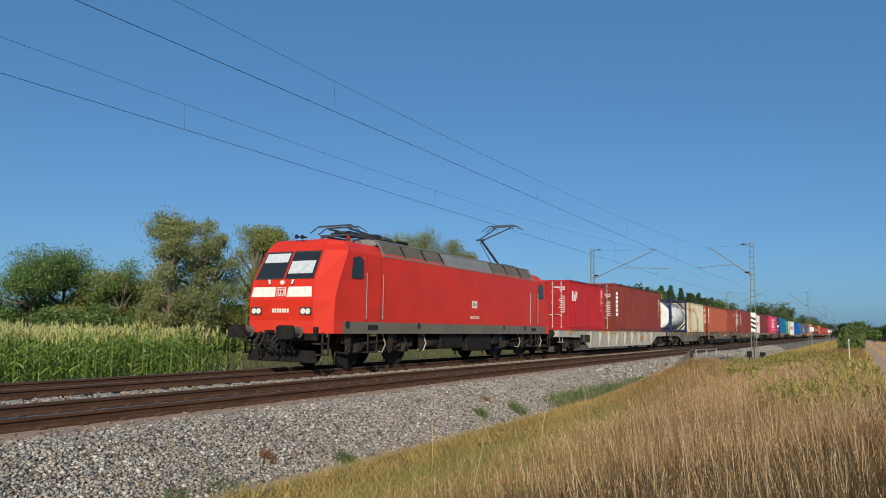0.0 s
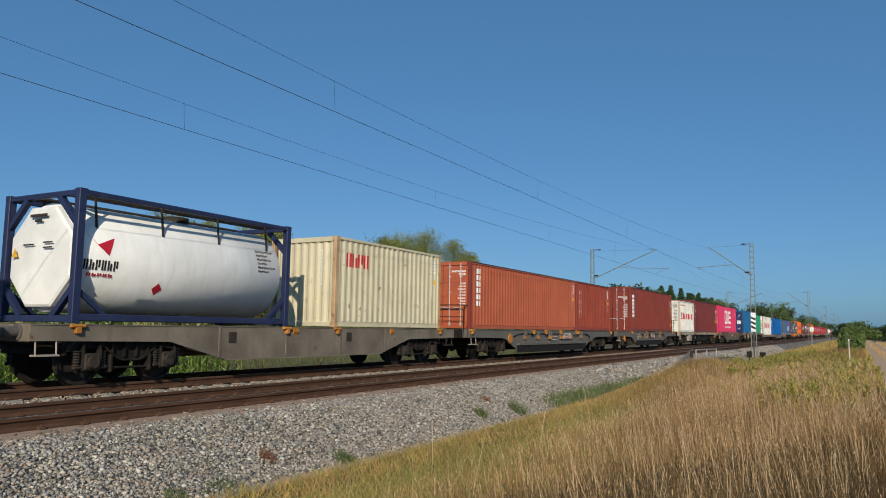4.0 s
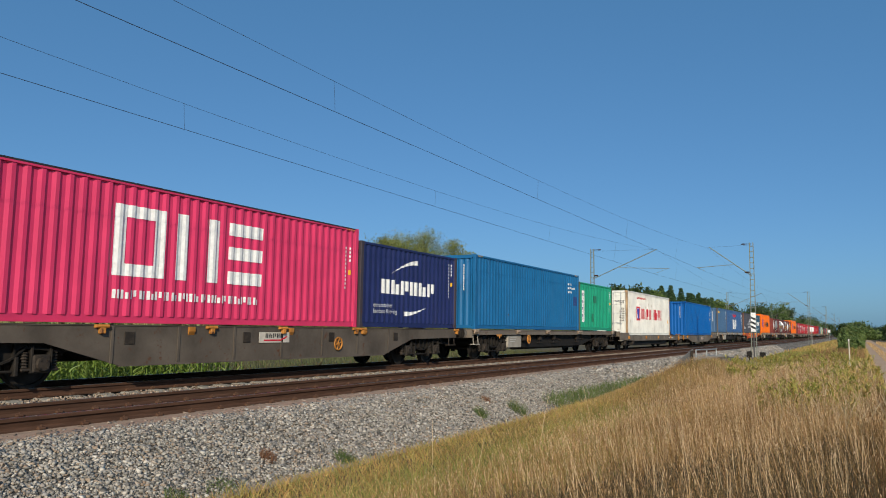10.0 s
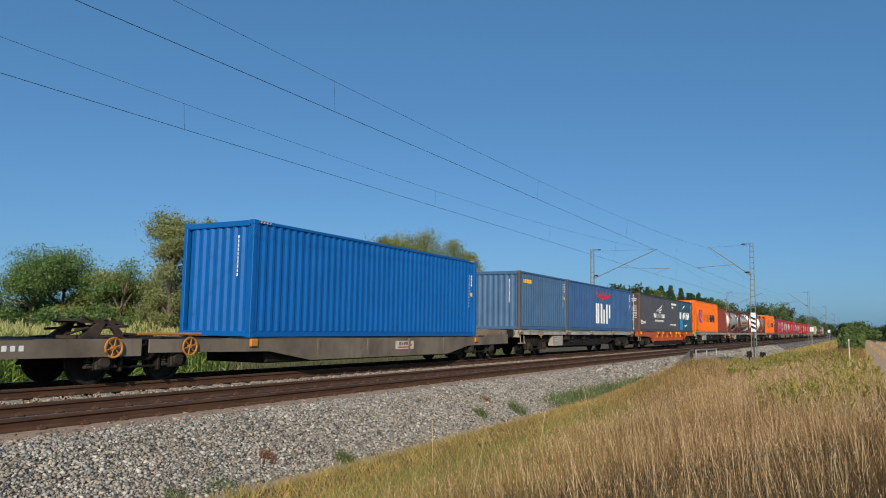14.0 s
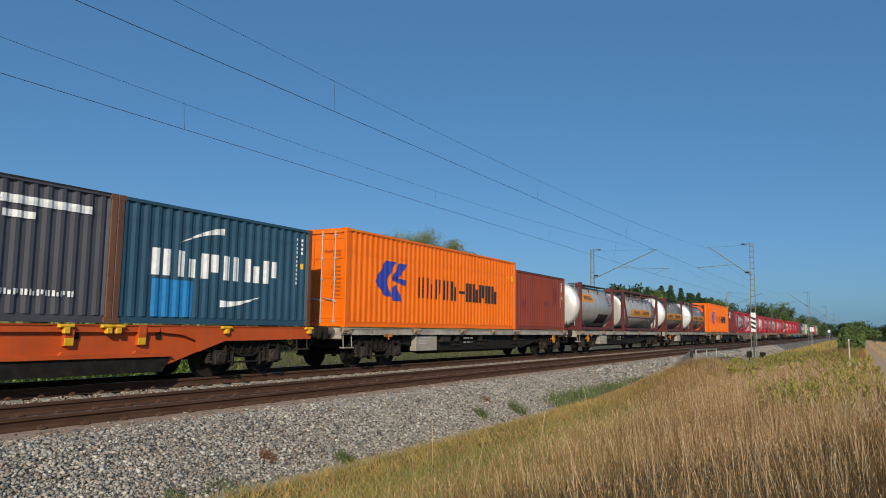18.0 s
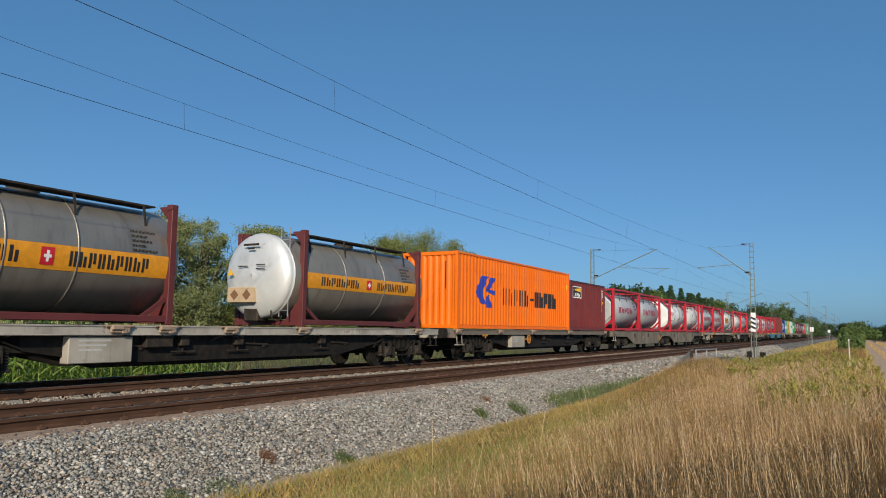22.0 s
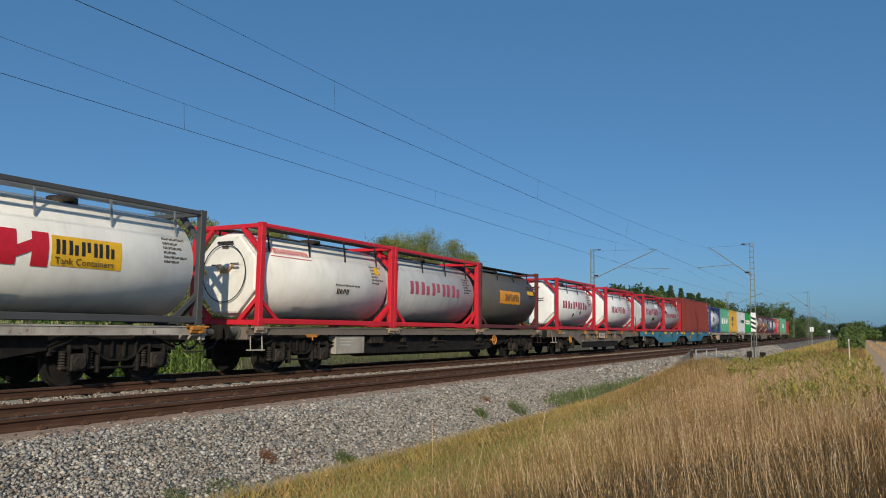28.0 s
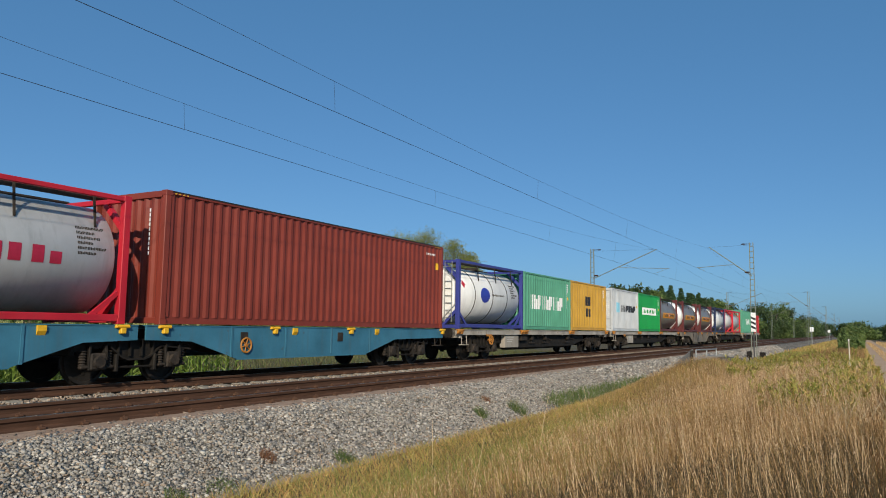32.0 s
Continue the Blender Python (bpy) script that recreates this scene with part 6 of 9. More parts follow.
def belly_wagon(s0, s1, mat, label, pins, wheel=None, board=None, low=0.32, bogie_in=2.85, joints=(), plate_at=(), belly=None, rail_mat=None, pin_mat=ORANGE_BIT, railing=None, disc=None, style="pocket", group="container wagons"):
    """A carrying wagon whose outer sills are deep in the middle; joints: places of shared bogies of an articulated one."""
    ob = thing("container_wagon", label, "freight wagon", group)
    mid, half = (s0 + s1) / 2, (s1 - s0) / 2
    ROLLING.append((ob, mid, 0.0))
    units = []
    cuts = [-half + 0.62] + [j - mid for j in joints] + [half - 0.62]
    bog = [-half + bogie_in] + [j - mid for j in joints] + [half - bogie_in]
    for a, b in zip(cuts, cuts[1:]):
        ia = a + (0.10 if a > -half + 1 else 0)
        ib = b - (0.10 if b < half - 1 else 0)
        la = (bogie_in - 0.62) + 1.2 if a < -half + 1 else 1.35
        lb = (bogie_in - 0.62) + 1.2 if b > half - 1 else 1.35
        out = [(ia, 1.17), (ib, 1.17), (ib, 0.88), (ib - lb * 0.9, 0.84), (ib - lb - 1.25, low), (ia + la + 1.25, low), (ia + la * 0.9, 0.84), (ia, 0.88)]
        pa, pb = ia + la + 1.25, ib - lb - 1.25
        for sy in (-1, 1):
            def slab(pts, y0, y1, name, m=mat, lab=""):
                return part(name, Form().prism(pts, "y", sy * y0, sy * y1), m, ob, lab)
            part("sill_flange", Form().box(ia, ib, sy * 1.14, sy * 1.268, 1.166, 1.186), mat, ob)
            if style == "pocket" and pb - pa > 2.0:
                lip = low + 0.24
                slab(out, 1.135, 1.165, "side_sill", mat, "deep recessed side sill")
                slab([(ia, 1.166), (pa + 0.25, 1.166), (pa + 0.2, 1.04), (pa - 0.35, 0.99), (pa - 0.75, 0.86), (pa - 0.85, 0.62), (ia + la * 0.9, 0.84), (ia, 0.88)], 1.20, 1.25, "end_sill")
                slab([(ib, 1.166), (pb - 0.25, 1.166), (pb - 0.2, 1.04), (pb + 0.35, 0.99), (pb + 0.75, 0.86), (pb + 0.85, 0.62), (ib - lb * 0.9, 0.84), (ib, 0.88)], 1.20, 1.25, "end_sill")
                slab([(pa + 0.25, 1.04), (pb - 0.25, 1.04), (pb - 0.25, 1.166), (pa + 0.25, 1.166)], 1.215, 1.245, "upper_rail", mat, "flat upper side rail")
                slab([(pa - 0.1, lip - 0.05), (pb + 0.1, lip - 0.05), (pb, lip + 0.03), (pa, lip + 0.03)], 1.17, 1.255, "lower_rail", mat, "narrow lower side rail")
                slab([(pa + 0.1, low - 0.13), (pb - 0.1, low - 0.13), (pb + 0.1, lip - 0.05), (pa - 0.1, lip - 0.05)], 1.12, 1.20, "bottom_beam", STEEL_DARK, "dark bottom beam")
                for x in np.linspace(pa + 0.7, pb - 0.7, max(2, int((pb - pa) / 1.5))):
                    x = float(x)
                    for d in (-0.11, 0.11) if int(x * 10) % 2 else (0.0,):
                        q = part("stop_bracket", Form().prism([(sy * 1.166, 1.16), (sy * 1.275, 1.16), (sy * 1.285, 1.02), (sy * 1.25, 0.80), (sy * 1.166, 0.76)], "x", x + d - 0.085, x + d + 0.085), mat, ob)
                        part("bracket_foot", Form().prism([(sy * 1.25, 0.93), (sy * 1.275, 0.93), (sy * 1.262, 0.79), (sy * 1.236, 0.78)], "x", x + d - 0.088, x + d + 0.088), pin_mat, q, "rust-orange bracket foot")
                    part("rail_hanger", Form().prism([(x - 0.18, lip + 0.025), (x + 0.18, lip + 0.025), (x + 0.12, lip + 0.09), (x - 0.12, lip + 0.09)], "y", sy * 1.18, sy * 1.262), mat, ob)
            elif style != "gusset":
                slab(out, 1.217, 1.253, "side_sill", mat, "deep steel side sill")
                part("sill_flange", Form().box(pa, pb, sy * 1.165, sy * 1.268, low - 0.02, low + 0.004), mat, ob)
                for k, x in enumerate(np.linspace(pa - 0.2, pb + 0.2, max(3, int((pb - pa) / 1.3)))):
                    x = float(x)
                    part("sill_rib", Form().box(x - 0.028, x + 0.028, sy * 1.254, sy * 1.275, low + 0.05, 1.16), mat, ob)
                    if k % 2 == 0:
                        part("tool_box", Form().box(x + 0.28, x + 0.52, sy * 1.254, sy * 1.272, 0.80, 1.05, 0.006), STEEL_MID, ob, "small dark cover plate")
                    else:
                        part("stop_bracket", Form().prism([(sy * 1.254, 1.16), (sy * 1.30, 1.16), (sy * 1.30, 1.06), (sy * 1.254, 0.98)], "x", x + 0.25, x + 0.42), pin_mat, ob)
            else:
                slab(out, 1.217, 1.253, "side_sill", mat, "deep steel side sill")
                part("sill_flange", Form().box(pa, pb, sy * 1.165, sy * 1.265, low - 0.02, low + 0.004), mat, ob)
                for x in np.linspace(pa + 0.15, pb - 0.15, max(2, int((pb - pa) / 1.45))):
                    x = float(x)
                    part("gusset", Form().prism([(sy * 1.252, 1.165), (sy * 1.252, low + 0.03), (sy * 1.275, low + 0.03), (sy * 1.40, 1.12), (sy * 1.40, 1.165)], "x", x - 0.035, x + 0.035), mat, ob)
                    part("swing_stop", Form().box(x - 0.10, x + 0.20, sy * 1.34, sy * 1.42, 1.13, 1.20, 0.02).prism([(x + 0.02, 1.15), (x + 0.18, 1.13), (x + 0.20, 1.02), (x + 0.10, 1.0)], "y", sy * 1.34, sy * 1.40), RUSTY_BIT, ob, "rusty swing-out container stop")
        part("centre_beam", Form().prism([(ia, 1.08), (ib, 1.08), (ib, 0.80), (ib - lb - 0.6, 0.70), (ib - lb - 1.5, low + 0.12), (ia + la + 1.5, low + 0.12), (ia + la + 0.6, 0.70), (ia, 0.80)], "y", -0.25, 0.25), STEEL_DARK, ob)
        for x in np.arange(ia + 0.6, ib - 0.3, 1.9):
            part("cross_member", Form().box(float(x) - 0.06, float(x) + 0.06, -1.2, 1.2, 0.90, 1.10), STEEL_DARK, ob)
    wagon_common(ob, half, mat, bog, [p - mid for p in pins], pin_mat)
    if wheel is not None:
        hand_wheel(ob, wheel - mid, 0.74, ORANGE_BIT, 0.17, -1.29)
    if disc is not None:
        part("disc_brake_wheel", Form().turned([(-1.30, 0.03), (-1.30, 0.20), (-1.285, 0.215), (-1.26, 0.215)], (disc - mid, 0, 0.82), "y", 24), ORANGE_BIT, ob, "solid orange brake disc wheel")
    if board is not None:
        owner_board(ob, board - mid, 0.92 if low < 0.5 else 1.0)
    plates(ob, [(a - mid, b - mid, c, d) for a, b, c, d in plate_at])
    if railing is not None:
        f = Form()
        for x, y in ((0, -1.1), (0, 0.2), (0.55, -1.1)):
            f.rod((railing - mid + x, y, 1.17), (railing - mid + x, y, 2.1), 0.02, 6)
        f.rod((railing - mid, -1.1, 2.1), (railing - mid, 0.2, 2.1), 0.02, 6).rod((railing - mid, -1.1, 1.65), (railing - mid, 0.2, 1.65), 0.016, 6).rod((railing - mid, -1.1, 2.1), (railing - mid + 0.55, -1.1, 2.1), 0.02, 6)
        part("railing", f, STEEL_DARK, ob, "tubular platform railing")
    return ob


def flat_wagon(s0, s1, mat, label, pins, wheel=None, box=None, tank_at=None, plate_at=(), bogie_in=2.77, lock_mat=ORANGE_BIT, group="container wagons"):
    """A carrying wagon with shallow outer sills over a dark, deep inner frame."""
    ob = thing("container_wagon", label, "freight wagon", group)
    mid, half = (s0 + s1) / 2, (s1 - s0) / 2
    ROLLING.append((ob, mid, 0.0))
    e = half - 0.62
    for sy in (-1, 1):
        part("side_sill", Form().prism([(sy * 1.19, 0.985), (sy * 1.245, 0.985), (sy * 1.245, 1.172), (sy * 1.19, 1.172)], "x", -e, e), mat, ob, "shallow channel side sill")
        part("sill_flange", Form().box(-e, e, sy * 1.255 - 0.008, sy * 1.255 + 0.008, 1.15, 1.178).box(-e, e, sy * 1.255 - 0.008, sy * 1.255 + 0.008, 0.98, 1.0), mat, ob)
        out = [(-e, 1.10), (e, 1.10), (e, 0.80), (e - 3.5, 0.74), (e - 5.4, 0.31), (-e + 5.4, 0.31), (-e + 3.5, 0.74), (-e, 0.80)]
        part("main_beam", Form().prism(out, "y", sy * 0.52 - 0.05, sy * 0.52 + 0.05), STEEL_DARK, ob, "deep dark inner beam")
    for p in pins:
        x = p - mid
        for sy in (-1, 1):
            part("swing_stop", Form().box(x - 0.30, x + 0.14, sy * 1.262, sy * 1.32, 1.02, 1.19, 0.02).box(x - 0.30, x - 0.02, sy * 1.30, sy * 1.36, 1.08, 1.175, 0.02).rod((x - 0.40, sy * 1.29, 1.165), (x + 0.24, sy * 1.29, 1.165), 0.022, 6), RUSTY_BIT if lock_mat is not ORANGE_BIT else lock_mat, ob, "rusty swing-out container stop")
    for x in (-e + 6.6, -0.9, e - 6.9):
        part("tie_strut", Form().bar((x, -1.2, 1.0), (x - 0.45, -0.62, 0.55), 0.09, 0.05), STEEL_MID, ob)
        part("valve_box", Form().box(x + 0.5, x + 0.75, -1.16, -1.0, 0.74, 0.96, 0.02).rod((x + 0.62, -1.08, 0.60), (x + 0.62, -1.08, 0.75), 0.02, 6).rod((x + 0.3, -1.1, 0.62), (x + 0.95, -1.1, 0.62), 0.018, 6), STEEL_MID, ob, "small dark brake valve")
    part("long_beam", Form().prism([(-e + 3.6, 0.98), (e - 3.6, 0.98), (e - 3.6, 0.70), (e - 5.4, 0.42), (-e + 5.4, 0.42), (-e + 3.6, 0.70)], "y", -1.02, -0.98), STEEL_DARK, ob)
    for x in np.arange(-e + 0.4, e, 1.55):
        part("cross_member", Form().prism([(-1.19, 1.14), (1.19, 1.14), (1.19, 1.02), (0.6, 0.86), (-0.6, 0.86), (-1.19, 1.02)], "x", float(x) - 0.05, float(x) + 0.05), STEEL_DARK, ob)
    wagon_common(ob, half, mat, [-half + bogie_in, half - bogie_in], [p - mid for p in pins], lock_mat)
    if box is not None:
        x = box - mid
        b = part("equipment_box", Form().box(x - 0.70, x + 0.70, -1.20, -0.95, 0.44, 0.95, 0.015), PALE_GREY, ob, "pale grey inspection panel below the sill")
        g = Form()
        for k in range(3):
            g.add([(x - 0.5 + a, -1.203, 0.86 - 0.09 * k + c) for a, c in ((0, 0), (0.7 - 0.1 * k, 0), (0.7 - 0.1 * k, 0.035), (0, 0.035))], [(0, 1, 2, 3)])
        part("marking", g, shared("faded_print", lambda: plain("faded_white_print", (0.48, 0.47, 0.44), 0.6)), b)
        part("grid_box", Form().box(x + 1.05, x + 1.75, -1.18, -0.90, 0.72, 0.97, 0.02), STEEL_MID, ob, "grey steel apparatus box")
    if wheel is not None:
        hand_wheel(ob, wheel - mid, 0.78, ORANGE_BIT, 0.18, -1.27)
    if tank_at is not None:
        part("air_tank", Form().turned([(-0.55, 0.05), (-0.5, 0.16), (0.5, 0.16), (0.55, 0.05)], (tank_at - mid, -0.75, 0.72), "x", 16), STEEL_MID, ob, "cylindrical air reservoir", True)
    for x in (-e + 5.8, 0.3, e - 5.5):
        f = Form()
        f.rod((x - 0.3, -1.05, 0.78), (x + 0.5, -1.05, 0.74), 0.025, 6).rod((x, -1.05, 0.76), (x, -1.05, 1.0), 0.02, 6).rod((x + 0.35, -1.06, 0.72), (x + 0.35, -0.6, 0.72), 0.05, 8)
        part("brake_rigging", f, STEEL_MID, ob)
    part("sack_hook", Form().prism([(-e + 2.1, 1.0), (-e + 2.7, 1.0), (-e + 2.6, 0.92), (-e + 2.2, 0.92)], "y", -1.268, -1.258).rod((-e + 2.4, -1.27, 0.93), (-e + 2.4, -1.29, 0.84), 0.02, 6), ORANGE_BIT, ob, "rusty orange lifting point bracket")
    plates(ob, [(a - mid, b - mid, c, d) for a, b, c, d in plate_at])
    return ob

# ---- the locomotive ----
def locomotive():
    red = paint("traffic_red", (0.63, 0.030, 0.012), 0.42, 0.05, fade=0.09, streak=0.45)
    cab_red = paint("cab_red", (0.66, 0.042, 0.022), 0.38, 0.03, fade=0.05, streak=0.15)
    skirt = paint("skirt_grey", (0.145, 0.132, 0.105), 0.65, 0.3, streak=0.5)
    roof_grey = paint("roof_grey", (0.20, 0.205, 0.20), 0.6, 0.2)
    grille = grimy("louvre_grey", (0.10, 0.10, 0.095), (0.16, 0.15, 0.14), 0.6, 0.2)
    glass = glass_mat("cab_glass")
    blind = plain("window_blind", (0.55, 0.58, 0.60), 0.6)
    trim = plain("window_rubber", (0.03, 0.03, 0.03), 0.6)
    off_white = plain("front_white", (0.80, 0.77, 0.68), 0.4)
    ob = thing("locomotive", "red electric locomotive with grey louvred roof edges and a raised pantograph", "locomotive")
    ROLLING.append((ob, 24.45, 0.0))
    W = 1.49

    def ring(z, xf, wf, xs, w):
        """Plan outline at one height: front edge xf, half width wf there; sides start at xs."""
        return [(xf, -wf, z), (xs, -w, z), (-xs, -w, z), (-xf, -wf, z), (-xf, wf, z), (-xs, w, z), (xs, w, z), (xf, wf, z)]

    def loft(rings):
        f = Form()
        n = len(rings[0])
        for r in rings:
            f.v += [tuple(p) for p in r]
        for j in range(len(rings) - 1):
            for i in range(n):
                f.f.append((j * n + i, j * n + (i + 1) % n, (j + 1) * n + (i + 1) % n, (j + 1) * n + i))
        f.f.append(tuple(range(n)))
        f.f.append(tuple(range(len(rings) * n - 1, (len(rings) - 1) * n - 1, -1)))
        return f

    body = loft([ring(1.36, -8.60, 1.16, -8.12, W), ring(1.95, -8.64, 1.16, -8.10, W), ring(2.45, -8.56, 1.14, -7.95, W), ring(3.36, -8.10, 1.07, -7.55, W), ring(3.42, -8.06, 1.06, -7.50, W - 0.03), ring(3.66, -7.85, 0.98, -7.35, 1.22), ring(3.72, -7.75, 0.90, -7.2, 1.05)])
    part("body", body, red, ob, "red steel body shell")
    part("skirt", loft([ring(1.02, -7.80, 1.20, -7.75, W + 0.004), ring(1.36, -7.80, 1.20, -7.75, W + 0.004)]), skirt, ob, "dirty grey lower sill")
    for sx in (-1, 1):
        fr = Form().prism([(-1.16, 1.36), (-1.16, 1.02), (1.16, 1.02), (1.16, 1.36)], "x", sx * 8.605, sx * 8.0)
        for sy in (-1, 1):
            fr.add([(sx * 8.60, sy * 1.16, 1.02), (sx * 8.12, sy * (W + 0.002), 1.02), (sx * 8.12, sy * (W + 0.002), 1.365), (sx * 8.60, sy * 1.16, 1.365)], [(0, 1, 2, 3)])
            fr.add([(sx * 8.12, sy * (W + 0.006), 1.02), (sx * 7.72, sy * (W + 0.006), 1.02), (sx * 7.72, sy * (W + 0.006), 1.365), (sx * 8.12, sy * (W + 0.006), 1.365)], [(0, 1, 2, 3)])
        cab = part("cab_apron", fr, cab_red, ob, "bright red front apron")
        # brighter cab sheeting on the slanted corners
        for sy in (-1, 1):
            f = Form()
            k = 0.003
            pts = [(8.605, 1.16, 1.36), (8.645, 1.16, 1.95), (8.565, 1.14, 2.45), (8.105, 1.07, 3.36), (7.855, 0.98, 3.66), (7.355, 1.22, 3.66), (7.555, W, 3.36), (7.955, W, 2.45), (8.105, W, 1.95), (8.125, W, 1.36)]
            for a, b in ((0, 9), (1, 8), (2, 7), (3, 6)):
                p = [pts[a], pts[a + 1], pts[b - 1], pts[b]]
                f.add([(sx * (x + k), sy * (y + k), z) for x, y, z in p], [(0, 1, 2, 3)])
            part("cab_corner", f, cab_red, ob, "bright red slanted cab corner")
        def on_face(y, z):
            x = float(np.interp(z, [1.36, 1.95, 2.45, 3.36, 3.66], [8.60, 8.64, 8.56, 8.10, 7.85]))
            return x
        for sy in (-1, 1):
            a0, a1 = (0.05, 1.02)
            q = [(a0, 2.56), (a1, 2.56), (a1 - 0.06, 3.30), (a0, 3.30)]
            f = Form()
            o = [(on_face(0, z) + 0.012, sy * y, z) for y, z in [(a0 - 0.02, 2.52), (a1 + 0.05, 2.52), (a1 - 0.01, 3.35), (a0 - 0.02, 3.35)]]
            f.add([(sx * p[0], p[1], p[2]) for p in o], [(0, 1, 2, 3)])
            win = part("windscreen", f, trim, ob, "black window surround")
            f = Form().add([(sx * (on_face(0, z) + 0.020), sy * y, z) for y, z in q], [(0, 1, 2, 3)])
            part("pane", f, glass, win, "dark cab glass")
            lo, hi = ((3.02, 3.29) if sy > 0 else (2.68, 3.05))
            f = Form().add([(sx * (on_face(0, z) + 0.024), sy * y, z) for y, z in [(a0 + 0.03, lo), (a1 - 0.06, lo), (a1 - 0.08, hi), (a0 + 0.03, hi)]], [(0, 1, 2, 3)])
            part("sun_blind", f, blind, win, "pale sun blind")
            f = Form().rod((sx * (on_face(0, 2.55) + 0.05), sy * 0.88, 2.52), (sx * (on_face(0, 2.9) + 0.04), sy * 0.55, 2.58), 0.012, 5)
            part("wiper", f, trim, win)
            f = Form()
            pts = [(0.20, 2.02), (1.10, 2.02), (1.06, 2.30), (0.24, 2.30)]
            f.add([(sx * (on_face(0, z) + 0.008), sy * y, z) for y, z in pts], [(0, 1, 2, 3)])
            part("front_panel", f, off_white, ob, "off-white front warning panel")
            f = Form().turned([(0, 0.09), (0.03, 0.085), (0.035, 0.06)], axis="x", n=16)
            for dy, mm in ((0.0, WHITE), (0.17, plain("tail_lens", (0.35, 0.30, 0.28), 0.2))):
                p = part("headlight", Form().turned([(0, 0.085), (0.035, 0.080), (0.04, 0.05), (0.03, 0.01)], axis="x", n=16), plain("lamp_glass", (0.75, 0.73, 0.62), 0.15), ob, "round headlight lens")
                p.matrix_basis = pose(sx * 8.61, sy * (0.98 - dy), 1.62, 0, 0, 0 if sx > 0 else 180)
            part("lamp_recess", Form().box(sx * 8.615, sx * 8.63, sy * 0.70, sy * 1.10, 1.52, 1.73), trim, ob)
            part("front_handrail", Form().rod((sx * 8.66, sy * 0.40, 2.38), (sx * 8.64, sy * 0.44, 2.50), 0.03, 6), off_white, ob)
        part("emblem", Form().box(sx * 8.60, sx * 8.635, -0.16, 0.16, 2.04, 2.29, 0.004), off_white, ob, "white emblem plate with a red frame")
        g = Form()
        for a, b, c, d in ((-0.13, 0.13, 2.06, 2.085), (-0.13, 0.13, 2.245, 2.27), (-0.13, -0.11, 2.06, 2.27), (0.11, 0.13, 2.06, 2.27), (-0.08, -0.01, 2.11, 2.22), (0.02, 0.08, 2.11, 2.22)):
            g.box(sx * 8.636, sx * 8.639, a, b, c, d)
        part("emblem_bars", g, RED_MARK, ob)
        g = Form()
        for k in range(7):
            g.box(sx * 8.632, sx * 8.636, -0.30 + 0.09 * k, -0.24 + 0.09 * k, 1.58, 1.69)
        part("number_bars", g, off_white, ob, "row of white bars")
        part("top_lamp", Form().turned([(0, 0.07), (0.04, 0.065), (0.045, 0.02)], axis="x", n=12), plain("lamp_glass", (0.75, 0.73, 0.62), 0.15), ob, "top headlight").matrix_basis = pose(sx * 8.57, 0.0, 2.42, 0, 0, 0 if sx > 0 else 180)
        for y, z in ((0.10, 3.80), (-0.12, 3.78)):
            part("horn", Form().turned([(0, 0.02), (0.12, 0.03), (0.2, 0.07)], axis="x", n=10), STEEL_DARK, ob, "black roof horn").matrix_basis = pose(sx * 7.75, y, z, 0, 0, 0 if sx > 0 else 180)
        part("buffer_beam", Form().box(sx * 8.60, sx * 8.45, -1.25, 1.25, 0.82, 1.20, 0.02), STEEL_DARK, ob)
        buffers(ob, sx * 8.86, sx, 1.05)
        f = Form()
        rng = random.Random(4)
        for k in range(9):
            y = -0.62 + 0.15 * k
            f.rod((sx * 8.74, y, 1.05), (sx * 8.95, y + rng.uniform(-0.1, 0.1), 0.72), 0.028, 6).rod((sx * 8.95, y, 0.72), (sx * 8.78, y + rng.uniform(-0.1, 0.1), 0.5), 0.026, 6)
        part("brake_hoses", f, RUBBER, ob, "black brake hoses and cables")
        part("rail_guard", Form().prism([(-1.25, 0.22), (-1.15, 0.55), (1.15, 0.55), (1.25, 0.22)], "x", sx * 8.55, sx * 8.47), STEEL_DARK, ob, "dark rail guard plate")
        for sy in (-1, 1):
            f = Form().box(sx * 8.50, sx * 8.20, sy * 1.05, sy * 1.42, 0.42, 0.46).box(sx * 8.50, sx * 8.20, sy * 1.05, sy * 1.42, 0.72, 0.76).bar((sx * 8.48, sy * 1.4, 0.44), (sx * 8.48, sy * 1.4, 1.05), 0.04, 0.04).bar((sx * 8.22, sy * 1.4, 0.44), (sx * 8.22, sy * 1.4, 1.05), 0.04, 0.04)
            part("front_step", f, STEEL_MID, ob, "grey steel front step")
